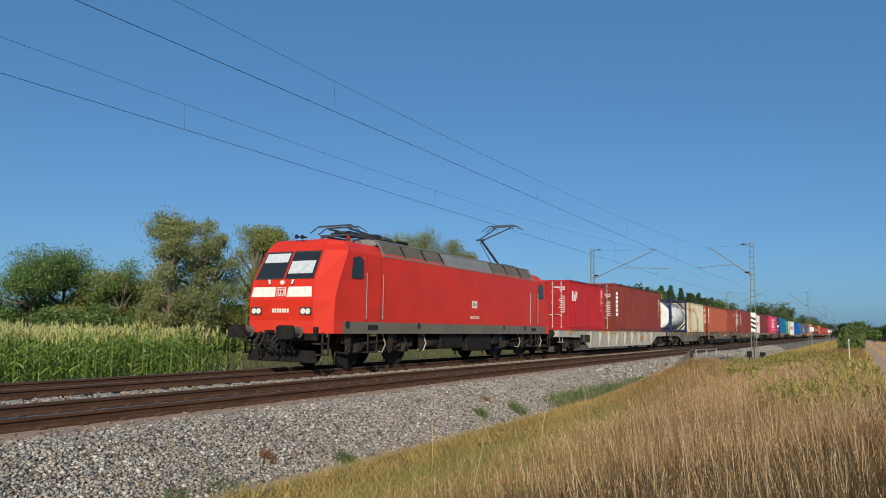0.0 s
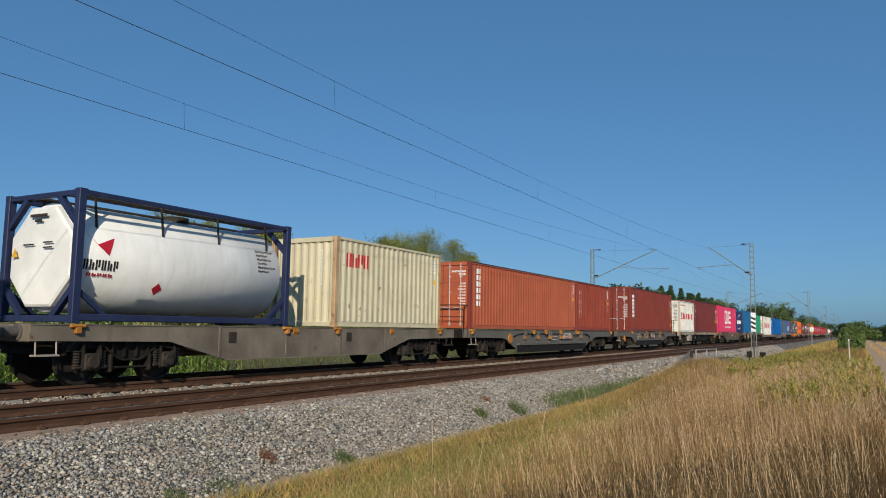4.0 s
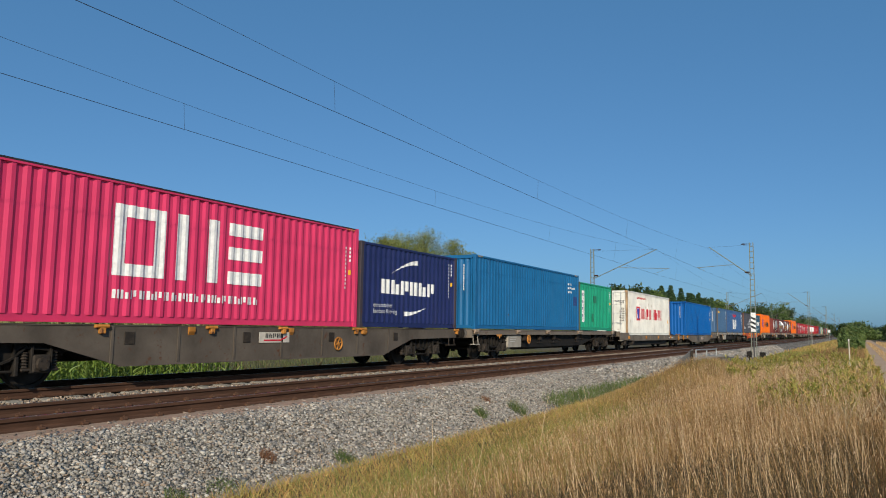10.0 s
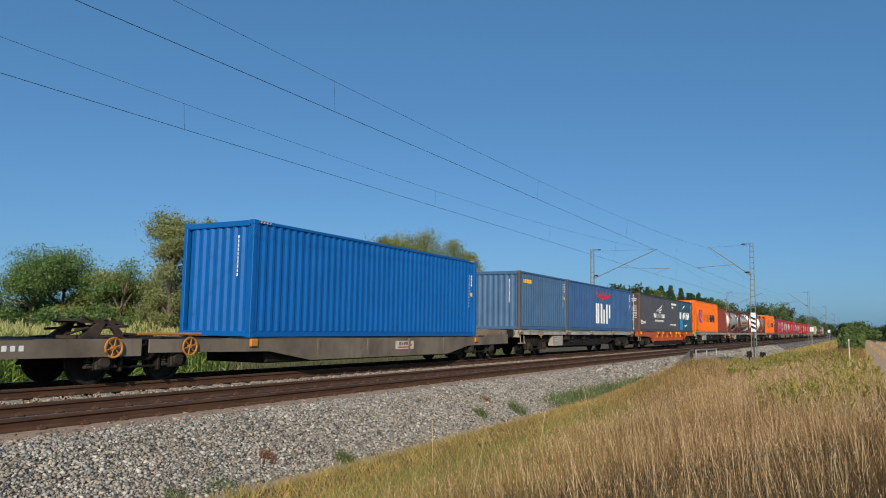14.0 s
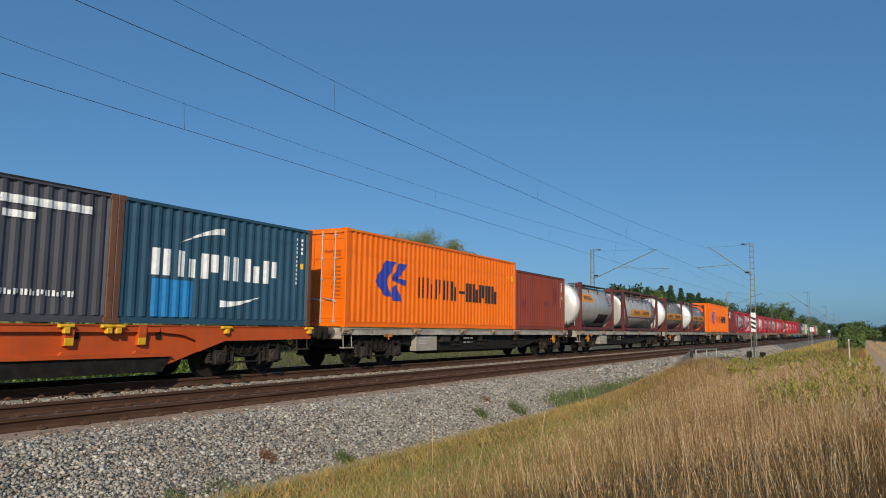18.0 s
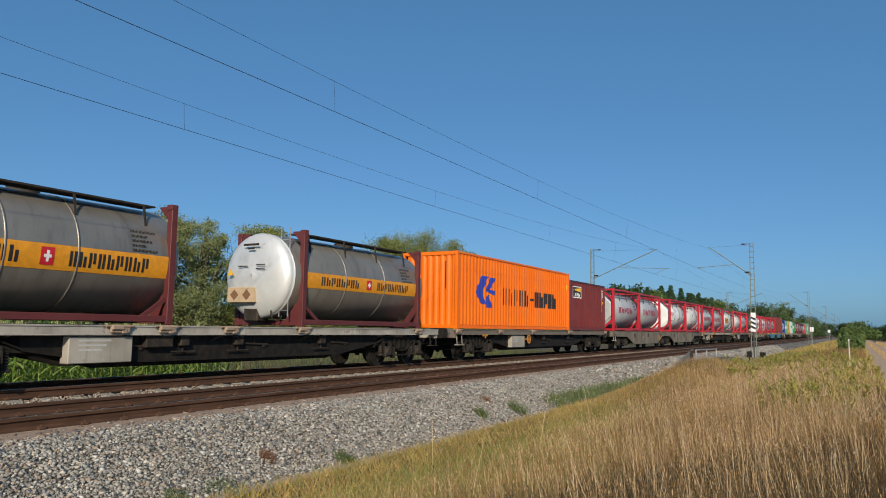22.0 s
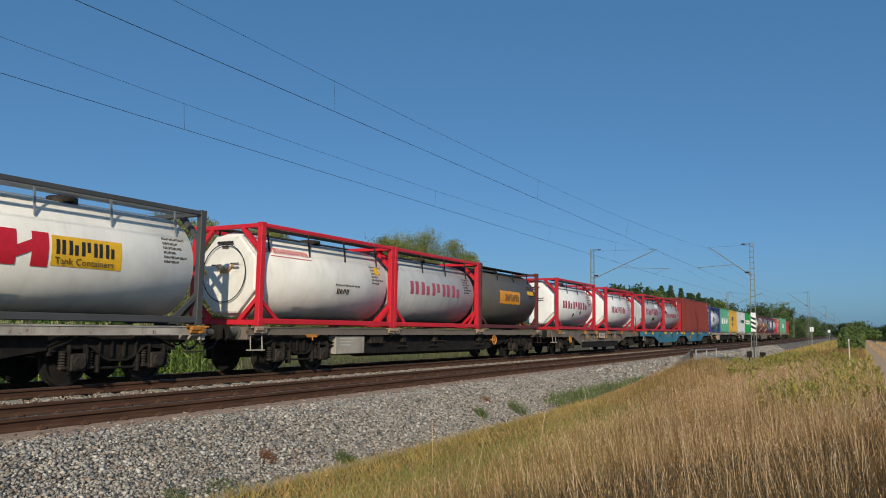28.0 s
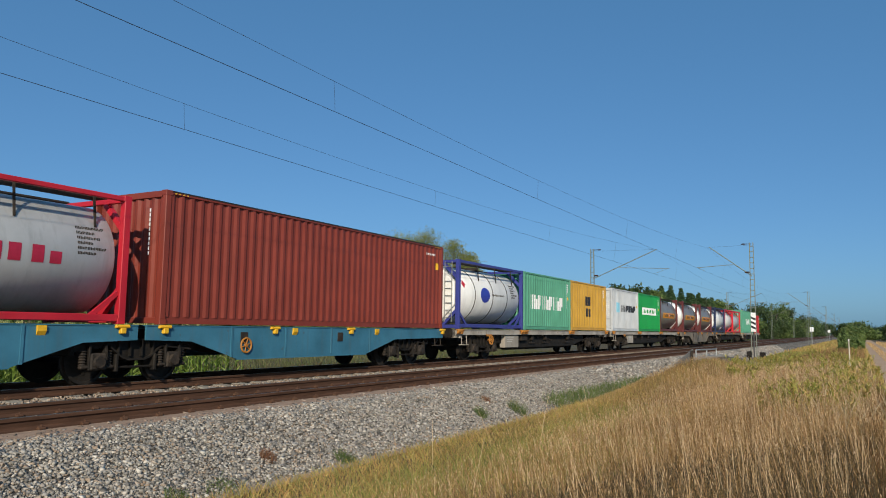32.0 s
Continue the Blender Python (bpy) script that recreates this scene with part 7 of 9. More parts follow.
    for sy in (-1, 1):
        for sx in (-1, 1):
            y = sy * (W + 0.004)
            pts = [(sx * 7.32, 3.20), (sx * 6.98, 3.26), (sx * 6.80, 3.14), (sx * 6.80, 2.66), (sx * 6.88, 2.60), (sx * 7.38, 2.60)]
            f = Form().prism(pts, "y", y, y + sy * 0.02)
            wnd = part("side_window", f, trim, ob, "black side window surround")
            part("pane", Form().prism([(x - (0.03 if x > 0 else -0.03) * (1 if abs(x) > 7.1 else -1), z - 0.03 if z > 3 else z + 0.03) for x, z in pts], "y", y + sy * 0.021, y + sy * 0.026), glass, wnd, "dark glass")
            part("door_seam", Form().box(sx * 6.63, sx * 6.615, y, y + sy * 0.004, 1.36, 3.3).box(sx * 5.86, sx * 5.845, y, y + sy * 0.004, 1.36, 3.3), trim, ob, "cab door joint")
            for hx_ in (6.66, 5.80):
                part("handrail", Form().rod((sx * hx_, sy * (W + 0.05), 1.45), (sx * hx_, sy * (W + 0.05), 2.80), 0.016, 6).rod((sx * hx_, sy * W, 1.5), (sx * hx_, sy * (W + 0.05), 1.5), 0.012, 5).rod((sx * hx_, sy * W, 2.75), (sx * hx_, sy * (W + 0.05), 2.75), 0.012, 5), GALV, ob, "bright cab door handrail")
            part("door_step", Form().box(sx * 6.0, sx * 6.5, sy * (W - 0.05), sy * (W + 0.03), 1.14, 1.28).box(sx * 6.02, sx * 6.48, sy * (W - 0.2), sy * (W + 0.02), 0.74, 0.77).box(sx * 6.02, sx * 6.48, sy * (W - 0.2), sy * (W + 0.02), 0.46, 0.49).bar((sx * 6.02, sy * W, 0.46), (sx * 6.02, sy * W, 1.03), 0.035, 0.035).bar((sx * 6.48, sy * W, 0.46), (sx * 6.48, sy * W, 1.03), 0.035, 0.035), STEEL_MID, ob, "grey cab steps")
        # roof edge panels: louvred, then one smooth, then louvred
        for a, b, lou in ((-5.66, -4.45, 1), (-4.35, -3.15, 1), (-3.05, -1.90, 1), (-1.80, 2.10, 0), (2.20, 3.55, 1), (3.65, 4.95, 1), (5.05, 6.25, 1)):
            f = Form()
            q = [(a, W - 0.02, 3.40), (b, W - 0.02, 3.40), (b, 1.20, 3.86), (a, 1.20, 3.86)]
            if not lou:
                f.add([(x, sy * y, z) for x, y, z in q] + [(x, sy * (y - 0.1), z) for x, y, z in q], [(0, 1, 2, 3), (4, 5, 6, 7), (0, 1, 5, 4), (1, 2, 6, 5), (2, 3, 7, 6), (3, 0, 4, 7)])
                part("roof_panel", f, roof_grey, ob, "smooth grey roof edge panel")
            else:
                n = int((b - a) / 0.06)
                pan = Form().add([(x, sy * (y - 0.05), z) for x, y, z in q], [(0, 1, 2, 3)])
                g = part("roof_grille", pan, grimy("grille_back", (0.04, 0.04, 0.04)), ob, "dirty grey louvred roof grille")
                for i in range(n):
                    x = a + 0.03 + i * (b - a) / n
                    f.add([(x, sy * (W - 0.02), 3.41), (x + 0.03, sy * (W - 0.05), 3.41), (x + 0.03, sy * 1.17, 3.85), (x, sy * 1.20, 3.85)], [(0, 1, 2, 3)])
                    f.add([(x, sy * (W - 0.02), 3.41), (x - 0.004, sy * (W - 0.06), 3.41), (x - 0.004, sy * 1.16, 3.85), (x, sy * 1.20, 3.85)], [(0, 1, 2, 3)])
                part("louvres", f, grille, g)
            fr = Form()
            for xx in (a - 0.05, b + 0.05):
                fr.bar((xx, sy * (W - 0.01), 3.38), (xx, sy * 1.19, 3.88), 0.07, 0.03)
            part("grille_frame", fr, roof_grey, ob)
        part("roof_gutter", Form().box(-5.8, 6.35, sy * (W - 0.05), sy * (W + 0.012), 3.355, 3.40, 0.006).box(-5.8, 6.35, sy * 1.22, sy * 1.16, 3.85, 3.89, 0.006), roof_grey, ob)
        part("emblem", Form().box(0.24, 0.64, sy * W, sy * (W + 0.008), 1.98, 2.25, 0.003), off_white, ob, "white emblem plate")
        g = Form()
        for p in flat(letters(0.28, 0.60, 2.04, 2.19, 2, 0.8)):
            g.add([(x, sy * (W + 0.010), z) for x, z in p], [tuple(range(len(p)))])
        part("emblem_bars", g, skirt, ob)
        g = Form()
        for k in range(9):
            g.add([(0.1 + 0.085 * k + a, sy * (W + 0.003), 1.58 + c) for a, c in ((0, 0), (0.055, 0), (0.055, 0.10), (0, 0.10))], [(0, 1, 2, 3)])
        part("number_bars", g, off_white, ob, "row of small pale bars")
        for x in (-7.5, -3.6, 3.1, 5.3):
            part("lifting_eye", Form().turned([(0, 0.07), (0.01, 0.11), (0.014, 0.11)], axis="y", n=14), trim, ob, "dark lifting socket").matrix_basis = pose(x, sy * W, 1.27, 0, 0, 180 if sy < 0 else 0)
        for x0, x1, z0 in ((-1.9, -0.2, 0.5), (0.1, 2.2, 0.38), (2.4, 2.9, 0.6)):
            part("underfloor_box", Form().box(x0, x1, sy * 0.7, sy * 1.35, z0, 1.02, 0.04), STEEL_DARK, ob, "dark underfloor equipment box")
        part("air_tank", Form().turned([(-0.6, 0.05), (-0.55, 0.17), (0.55, 0.17), (0.6, 0.05)], (-2.4, sy * 1.12, 0.72), "x", 14), STEEL_MID, ob, "air reservoir", True)
    part("roof", Form().prism([(-1.20, 3.72), (-1.20, 3.86), (-0.9, 3.92), (0.9, 3.92), (1.20, 3.86), (1.20, 3.72)], "x", -5.75, 6.35), roof_grey, ob, "flat grey roof")
    part("roof_cable", Form().rod((-2.0, 0.3, 4.02), (4.6, 0.3, 4.02), 0.02, 6), plain("copper_bar", (0.30, 0.14, 0.08), 0.4, 0.7), ob)
    for x in (-1.6, 0.2, 2.0, 4.0):
        part("roof_insulator", Form().turned([(3.9, 0.05), (3.93, 0.075), (3.96, 0.05), (3.99, 0.07), (4.02, 0.03)], (x, 0.3, 0), "z", 10), plain("red_insulator", (0.20, 0.03, 0.02), 0.3), ob)
    # raised pantograph at the rear
    dark = plain("pantograph_steel", (0.09, 0.09, 0.09), 0.5, 0.5)
    pg = part("pantograph", Form().box(4.9, 6.3, -0.55, -0.47, 4.0, 4.06).box(4.9, 6.3, 0.47, 0.55, 4.0, 4.06).box(4.9, 4.98, -0.5, 0.5, 4.0, 4.06).box(6.2, 6.28, -0.5, 0.5, 4.0, 4.06), dark, ob, "raised single-arm pantograph")
    for x, y in ((4.95, -0.5), (4.95, 0.5), (6.25, -0.5), (6.25, 0.5)):
        part("insulator", Form().turned([(3.86, 0.06), (3.89, 0.085), (3.92, 0.06), (3.95, 0.085), (3.98, 0.05), (4.0, 0.05)], (x, y, 0), "z", 10), plain("red_insulator", (0.20, 0.03, 0.02), 0.3), pg)
    part("lower_arm", Form().rod((5.75, 0, 4.10), (3.95, 0, 5.02), 0.055, 8, 0.045), dark, pg)
    part("tie_rod", Form().rod((5.05, 0, 4.06), (3.85, 0, 4.92), 0.016, 6), dark, pg)
    part("upper_arm", Form().rod((3.95, -0.12, 5.02), (6.15, -0.38, 5.80), 0.03, 6).rod((3.95, 0.12, 5.02), (6.15, 0.38, 5.80), 0.03, 6).rod((3.9, -0.2, 5.02), (3.9, 0.2, 5.02), 0.04, 6), dark, pg)
    h = Form()
    for x in (6.0, 6.4):
        h.box(x - 0.03, x + 0.03, -0.62, 0.62, 5.885, 5.93)
        for sy in (-1, 1):
            h.rod((x, sy * 0.62, 5.91), (x, sy * 0.95, 5.70), 0.018, 6)
    h.rod((5.95, -0.4, 5.82), (6.45, -0.4, 5.82), 0.02, 6).rod((5.95, 0.4, 5.82), (6.45, 0.4, 5.82), 0.02, 6)
    part("collector_head", h, dark, pg, "twin carbon collector strips with down-turned horns")
    # folded pantograph at the front
    pf = part("pantograph", Form().box(-6.3, -4.9, -0.55, -0.47, 4.0, 4.06).box(-6.3, -4.9, 0.47, 0.55, 4.0, 4.06).box(-6.28, -6.2, -0.5, 0.5, 4.0, 4.06).box(-4.98, -4.9, -0.5, 0.5, 4.0, 4.06), dark, ob, "folded pantograph")
    for x, y in ((-4.95, -0.5), (-4.95, 0.5), (-6.25, -0.5), (-6.25, 0.5)):
        part("insulator", Form().turned([(3.74, 0.06), (3.80, 0.085), (3.86, 0.06), (3.92, 0.085), (3.98, 0.05), (4.0, 0.05)], (x, y, 0), "z", 10), plain("red_insulator", (0.20, 0.03, 0.02), 0.3), pf)
    part("lower_arm", Form().rod((-5.75, 0, 4.10), (-3.7, 0, 4.16), 0.055, 8), dark, pf)
    part("upper_arm", Form().rod((-3.7, -0.12, 4.18), (-6.1, -0.38, 4.26), 0.03, 6).rod((-3.7, 0.12, 4.18), (-6.1, 0.38, 4.26), 0.03, 6), dark, pf)
    h = Form()
    for x in (-6.3, -5.9):
        h.box(x - 0.03, x + 0.03, -0.62, 0.62, 4.30, 4.345)
        for sy in (-1, 1):
            h.rod((x, sy * 0.62, 4.33), (x, sy * 0.95, 4.14), 0.018, 6)
    part("collector_head", h, dark, pf)
    part("spring_pack", Form().box(-5.95, -5.25, -0.32, 0.32, 4.05, 4.20, 0.03).rod((-5.2, -0.3, 4.14), (-4.1, -0.3, 4.20), 0.035, 6).rod((-5.2, 0.3, 4.14), (-4.1, 0.3, 4.20), 0.035, 6).rod((-6.2, -0.2, 4.1), (-4.3, -0.35, 4.24), 0.025, 6).rod((-6.2, 0.2, 4.1), (-4.3, 0.35, 4.24), 0.025, 6).box(-4.2, -3.6, -0.4, 0.4, 4.08, 4.2, 0.03), dark, pf)
    part("roof_gear", Form().box(-4.4, -3.3, -0.5, 0.5, 3.92, 4.1, 0.04).rod((-3.3, -0.4, 4.12), (-2.7, -0.4, 4.12), 0.06, 8).rod((-3.4, 0.2, 4.14), (-2.6, 0.2, 4.14), 0.05, 8), STEEL_DARK, ob, "dark roof switchgear")
    # bogies
    for cx in (-5.2, 5.2):
        f = Form()
        for sy in (-1, 1):
            f.prism([(-2.0, 0.72), (-1.9, 0.92), (-0.9, 0.92), (-0.6, 0.72), (0.6, 0.72), (0.9, 0.92), (1.9, 0.92), (2.0, 0.72), (1.0, 0.62), (0.7, 0.48), (-0.7, 0.48), (-1.0, 0.62)], "y", sy * 1.06 - 0.08, sy * 1.06 + 0.08)
        f.box(-0.4, 0.4, -1.0, 1.0, 0.5, 0.86, 0.05).box(-2.0, -1.85, -1.0, 1.0, 0.66, 0.84).box(1.85, 2.0, -1.0, 1.0, 0.66, 0.84)
        b = part("bogie", f, STEEL_DARK, ob)
        b.location = (cx, 0, 0)
        for dx in (-1.3, 1.3):
            w = part("wheelset", wheelset_mesh(0.625), None, b)
            w.location = (dx, 0, 0.625)
            LOCO_WHEELS.setdefault((dx, 0.0, 0.625), []).append(w)
            for sy in (-1, 1):
                part("axle_box", Form().box(dx - 0.2, dx + 0.2, sy * 1.0, sy * 1.2, 0.44, 0.80, 0.04).turned([(1.19 * sy, 0.14), (1.24 * sy, 0.12)], (dx, 0, 0.625), "y", 12), STEEL_MID, b)
                for e in (-0.36, 0.36):
                    part("spring", Form().turned([(0.60 + 0.05 * k + j, rr) for k in range(5) for j, rr in ((0, 0.07), (0.012, 0.095), (0.032, 0.095), (0.042, 0.07))], (dx + e, sy * 1.12, 0), "z", 10), STEEL_MID, b)
                part("sand_pipe", Form().rod((dx - 0.75, sy * 0.95, 0.85), (dx - 0.68, sy * 0.80, 0.12), 0.03, 6).box(dx - 0.9, dx - 0.62, sy * 1.02, sy * 1.25, 0.72, 1.0, 0.03), STEEL_MID, b, "sand box with a pipe")
        for sy in (-1, 1):
            for k, x in enumerate((-2.15, -0.25, 0.95, 2.2)):
                hose = Form()
                c = [Vector((x, sy * 1.30, 1.02)), Vector((x + 0.10, sy * 1.36, 0.70)), Vector((x - 0.05, sy * 1.34, 0.46)), Vector((x - 0.30, sy * 1.28, 0.50))]
                for p, q in zip(c, c[1:]):
                    hose.rod(p, q, 0.022, 6)
                part("air_hose", hose, PALE_GREY if k % 2 else RUBBER, b, "bent air hose")
            for x in (-2.05, 0.15, 2.0):
                part("bracket_plate", Form().prism([(x - 0.16, 1.02), (x + 0.16, 1.02), (x + 0.12, 0.50), (x - 0.05, 0.42)], "y", sy * 1.30, sy * 1.34), STEEL_MID, b, "dusty hanging bracket plate")
            part("damper", Form().rod((-0.8, sy * 1.22, 0.80), (0.5, sy * 1.22, 0.80), 0.05, 8).rod((0.5, sy * 1.22, 0.80), (0.9, sy * 1.22, 0.80), 0.03, 8), STEEL_MID, b, "yaw damper")
    return ob


# ---- the loads, front to rear ----
BOX_BRIGHT_RED = paint("container_bright_red", (0.42, 0.018, 0.022), 0.5, 0.35)
BOX_BROWN = paint("container_red_brown", (0.205, 0.036, 0.022), 0.45, 0.3)
BOX_OXIDE = paint("container_faded_oxide", (0.40, 0.098, 0.044), 0.5, 0.5, rust_col=(0.16, 0.05, 0.025))
BOX_RUST = paint("container_rust_red", (0.28, 0.052, 0.027), 0.5, 0.5, rust_col=(0.13, 0.045, 0.025))
BOX_MAROON = paint("container_maroon", (0.170, 0.027, 0.023), 0.42, 0.2)
BOX_CREAM = paint("container_cream", (0.58, 0.52, 0.36), 0.5, 0.8, rust_col=(0.20, 0.08, 0.03))
BOX_WHITE = paint("container_white", (0.75, 0.735, 0.67), 0.5, 0.85, streak=0.5, fade=0.12, rust_col=(0.24, 0.11, 0.04))
RUST_CREAM = paint("rust_streaked_cream", (0.46, 0.30, 0.165), 0.6, 1.0, fade=0.30, rust_col=(0.17, 0.065, 0.03), streak=0.5)
RUST_POST = paint("rusty_corner", (0.15, 0.072, 0.040), 0.65, 1.0, rust_col=(0.05, 0.028, 0.02), streak=0.6)
BOX_PINK = paint("container_magenta", (0.64, 0.040, 0.125), 0.40, 0.1, streak=0.18)
BOX_NAVY = paint("container_navy", (0.014, 0.022, 0.100), 0.42, 0.35)
BOX_BLUE = paint("container_mid_blue", (0.008, 0.125, 0.30), 0.5, 0.4)
BOX_STRONG_BLUE = paint("container_strong_blue", (0.001, 0.105, 0.37), 0.45, 0.1, fade=0.06, streak=0.12)
BOX_FADED_BLUE = paint("container_faded_blue", (0.060, 0.130, 0.240), 0.5, 0.5)
BOX_ROYAL = paint("container_royal_blue", (0.042, 0.105, 0.245), 0.42, 0.25)
BOX_GREEN = paint("container_sea_green", (0.014, 0.310, 0.172), 0.45, 0.3)
BOX_PALE_GREEN = paint("container_pale_green", (0.10, 0.33, 0.21), 0.5, 0.3)
BOX_BRIGHT_GREEN = paint("container_bright_green", (0.012, 0.28, 0.06), 0.45, 0.2)
BOX_CHARCOAL = paint("container_charcoal", (0.068, 0.069, 0.084), 0.5, 0.5)
BOX_STEEL_BLUE = paint("container_dark_teal", (0.026, 0.078, 0.125), 0.5, 0.5)
BOX_ORANGE = paint("container_orange", (0.86, 0.165, 0.004), 0.40, 0.08, fade=0.06, streak=0.16)
BOX_YELLOW = paint("container_ochre", (0.55, 0.31, 0.045), 0.45, 0.2)
BOX_GREY = paint("container_light_grey", (0.52, 0.54, 0.55), 0.45, 0.3)
MARK_BLUE = plain("blue_marking", (0.03, 0.05, 0.36), 0.45)
MARK_SKY = plain("bright_blue_patch", (0.02, 0.20, 0.46), 0.45)
DARK_PATCH = plain("dark_repair_patch", (0.05, 0.03, 0.03), 0.55)
GREEN_PATCH = plain("dark_green_patch", (0.02, 0.14, 0.08), 0.55)
BLUE_PATCH = plain("dark_blue_patch", (0.02, 0.05, 0.17), 0.55)
MARK_TEAL = plain("pale_blue_marking", (0.25, 0.55, 0.68), 0.5)

FT40, FT20, STD, HIGH = 12.19, 6.058, 2.591, 2.896


def bow(x0, x1, z0, z1, up, n=5, thick=0.16):
    """A crescent of convex pieces between two corners."""
    out = []
    for i in range(n):
        ta, tb = i / n, (i + 1) / n
        def at(t, d):
            x = x0 + (x1 - x0) * t
            base = (z0 + (z1 - z0) * math.sin(t * math.pi / 2)) if up else (z0 + (z1 - z0) * (1 - math.cos(t * math.pi / 2)))
            return (x, base + d * thick * (t if up else 1 - t))
        out.append([at(ta, 0), at(tb, 0), at(tb, 1), at(ta, 1)])
    return out


def arrow_logo(x0, x1, z0, z1):
    """Two slanted plain arms, in one colour."""
    w, h = x1 - x0, z1 - z0
    def q(*p):
        return [(x0 + a * w, z0 + b * h) for a, b in p]
    return [q((0.0, 0.45), (0.30, 0.10), (0.50, 0.10), (0.34, 0.48)), q((0.0, 0.45), (0.34, 0.48), (0.62, 1.0), (0.30, 1.0)), q((0.55, 0.0), (0.85, 0.0), (0.62, 0.42), (0.50, 0.30)), q((0.50, 0.52), (0.95, 0.40), (0.98, 0.56), (0.56, 0.60)), q((0.50, 0.56), (0.68, 0.56), (1.0, 0.98), (0.72, 0.98))]


def word(x0, x1, z0, z1, n, mat, what="row of plain bars in place of a name"):
    return ("lettering_bars", letters(x0, x1, z0, z1, n), mat, what)


def build_boxes():
    container(36.1, FT20, STD, BOX_BRIGHT_RED, "bright red corrugated shipping container with white bars, doors forward", True, [word(0.51, 1.42, 1.53, 2.04, 3, WHITE)])
    down = [("lettering_bars", column(0.62, 0.98, 0.92, 2.45, 6), WHITE, "column of white bars")]
    container(44.1, FT40, HIGH, BOX_BROWN, "red-brown long shipping container with a column of white bars", True, down)
    container(67.9, FT20, STD, BOX_CREAM, "cream shipping container with rust streaks and red bars", False, [word(0.55, 1.7, 1.75, 2.15, 4, RED_MARK)], frame_mat=RUST_CREAM)
    container(76.25, FT40, STD, BOX_OXIDE, "faded orange-brown long shipping container, doors forward", True, [("lettering_bars", column(0.62, 0.95, 0.9, 2.4, 6), WHITE, "column of white bars")], frame_mat=BOX_BROWN)
    container(88.5, FT20, STD, BOX_RUST, "red-brown short shipping container with a column of white bars", False, [("lettering_bars", column(0.50, 0.90, 0.65, 2.17, 6), WHITE, "column of white bars")])
    container(99.1, FT40, HIGH, BOX_BROWN, "red-brown long shipping container with white door bars", True, down + [("sticker", rect(11.75, 11.9, 0.45, 0.60), YELLOW, "yellow sticker")])
    red_word = [word(1.29, 3.13, 1.08, 1.57, 4, RED_MARK), word(3.44, 5.34, 1.10, 1.57, 4, RED_MARK), ("logo", rect(0.48, 1.08, 1.06, 1.66), RED_MARK, "red square emblem"), ("logo", rect(0.57, 0.99, 1.15, 1.60), WHITE, ""), ("logo", [[(0.70, 1.12), (0.86, 1.12), (0.92, 1.58), (0.64, 1.58)]], MARK_BLUE, "blue wedge"), ("lettering_bars", letters(0.57, 2.27, 2.19, 2.30, 14), RED_MARK, "row of small red bars")]
    container(114.35, FT20, STD, BOX_WHITE, "white shipping container with red bars and rust at the corners", True, red_word, frame_mat=paint("white_post_rust", (0.56, 0.46, 0.33), 0.6, 0.95, streak=0.7, rust_col=(0.20, 0.09, 0.035)), code_mat=STEEL_MID)
    container(120.5, FT40, HIGH, BOX_MAROON, "maroon long shipping container with a column of white bars", True, [("lettering_bars", column(0.60, 0.88, 1.36, 2.52, 3), WHITE, "column of white bars"), ("sticker", rect(11.2, 11.62, 0.98, 1.22), YELLOW, "yellow caution sticker")])
    pink = [("lettering_bars", rect(3.96, 5.20, 0.97, 1.22) + rect(3.96, 5.20, 2.17, 2.42) + rect(3.96, 4.24, 1.22, 2.17) + rect(4.92, 5.20, 1.22, 2.17), WHITE, "white square ring"), ("lettering_bars", rect(5.50, 5.82, 0.97, 2.42) + rect(6.43, 6.75, 0.97, 2.42), WHITE, "white upright bars"), ("lettering_bars", rect(7.05, 8.18, 0.97, 1.27) + rect(7.05, 8.18, 1.55, 1.85) + rect(7.05, 8.18, 2.12, 2.42), WHITE, "white bars"), ("lettering_bars", letters(3.99, 8.12, 0.51, 0.69, 20), WHITE, "row of small white bars")]
    container(134.45, FT40, HIGH, BOX_PINK, "magenta long shipping container with large white blocks, doors forward", True, pink)
    crescents = [word(1.18, 4.56, 1.07, 1.52, 6, WHITE), ("logo", bow(1.70, 3.31, 1.72, 2.10, True), WHITE, "white crescent"), ("logo", bow(2.46, 3.93, 0.38, 0.70, False), WHITE, "white crescent")]
    navy = container(146.78, FT20, STD, BOX_NAVY, "navy blue shipping container with white bars and crescents", False, crescents, frame_mat=paint("navy_post_rust", (0.05, 0.04, 0.05), 0.6, 0.9))
    for k, (txt, z) in enumerate((("ecocontainer", 0.64), ("bamboo flooring", 0.45))):
        p = part("lettering", lettering(txt, 0.20, WHITE), None, navy, "white lettering")
        p.location = (-FT20 / 2 + 0.70, -1.212, z)
    container(154.35, FT40, HIGH, BOX_BLUE, "mid-blue long shipping container with a blind corrugated end", False, [("patch", rect(11.43, 12.0, 1.28, 1.75), BLUE_PATCH, "darker blue patch"), word(10.6, 11.1, 2.30, 2.40, 4, WHITE), word(10.6, 11.6, 2.10, 2.20, 7, WHITE), word(10.6, 11.1, 1.90, 2.0, 4, WHITE)], rear_code=False)
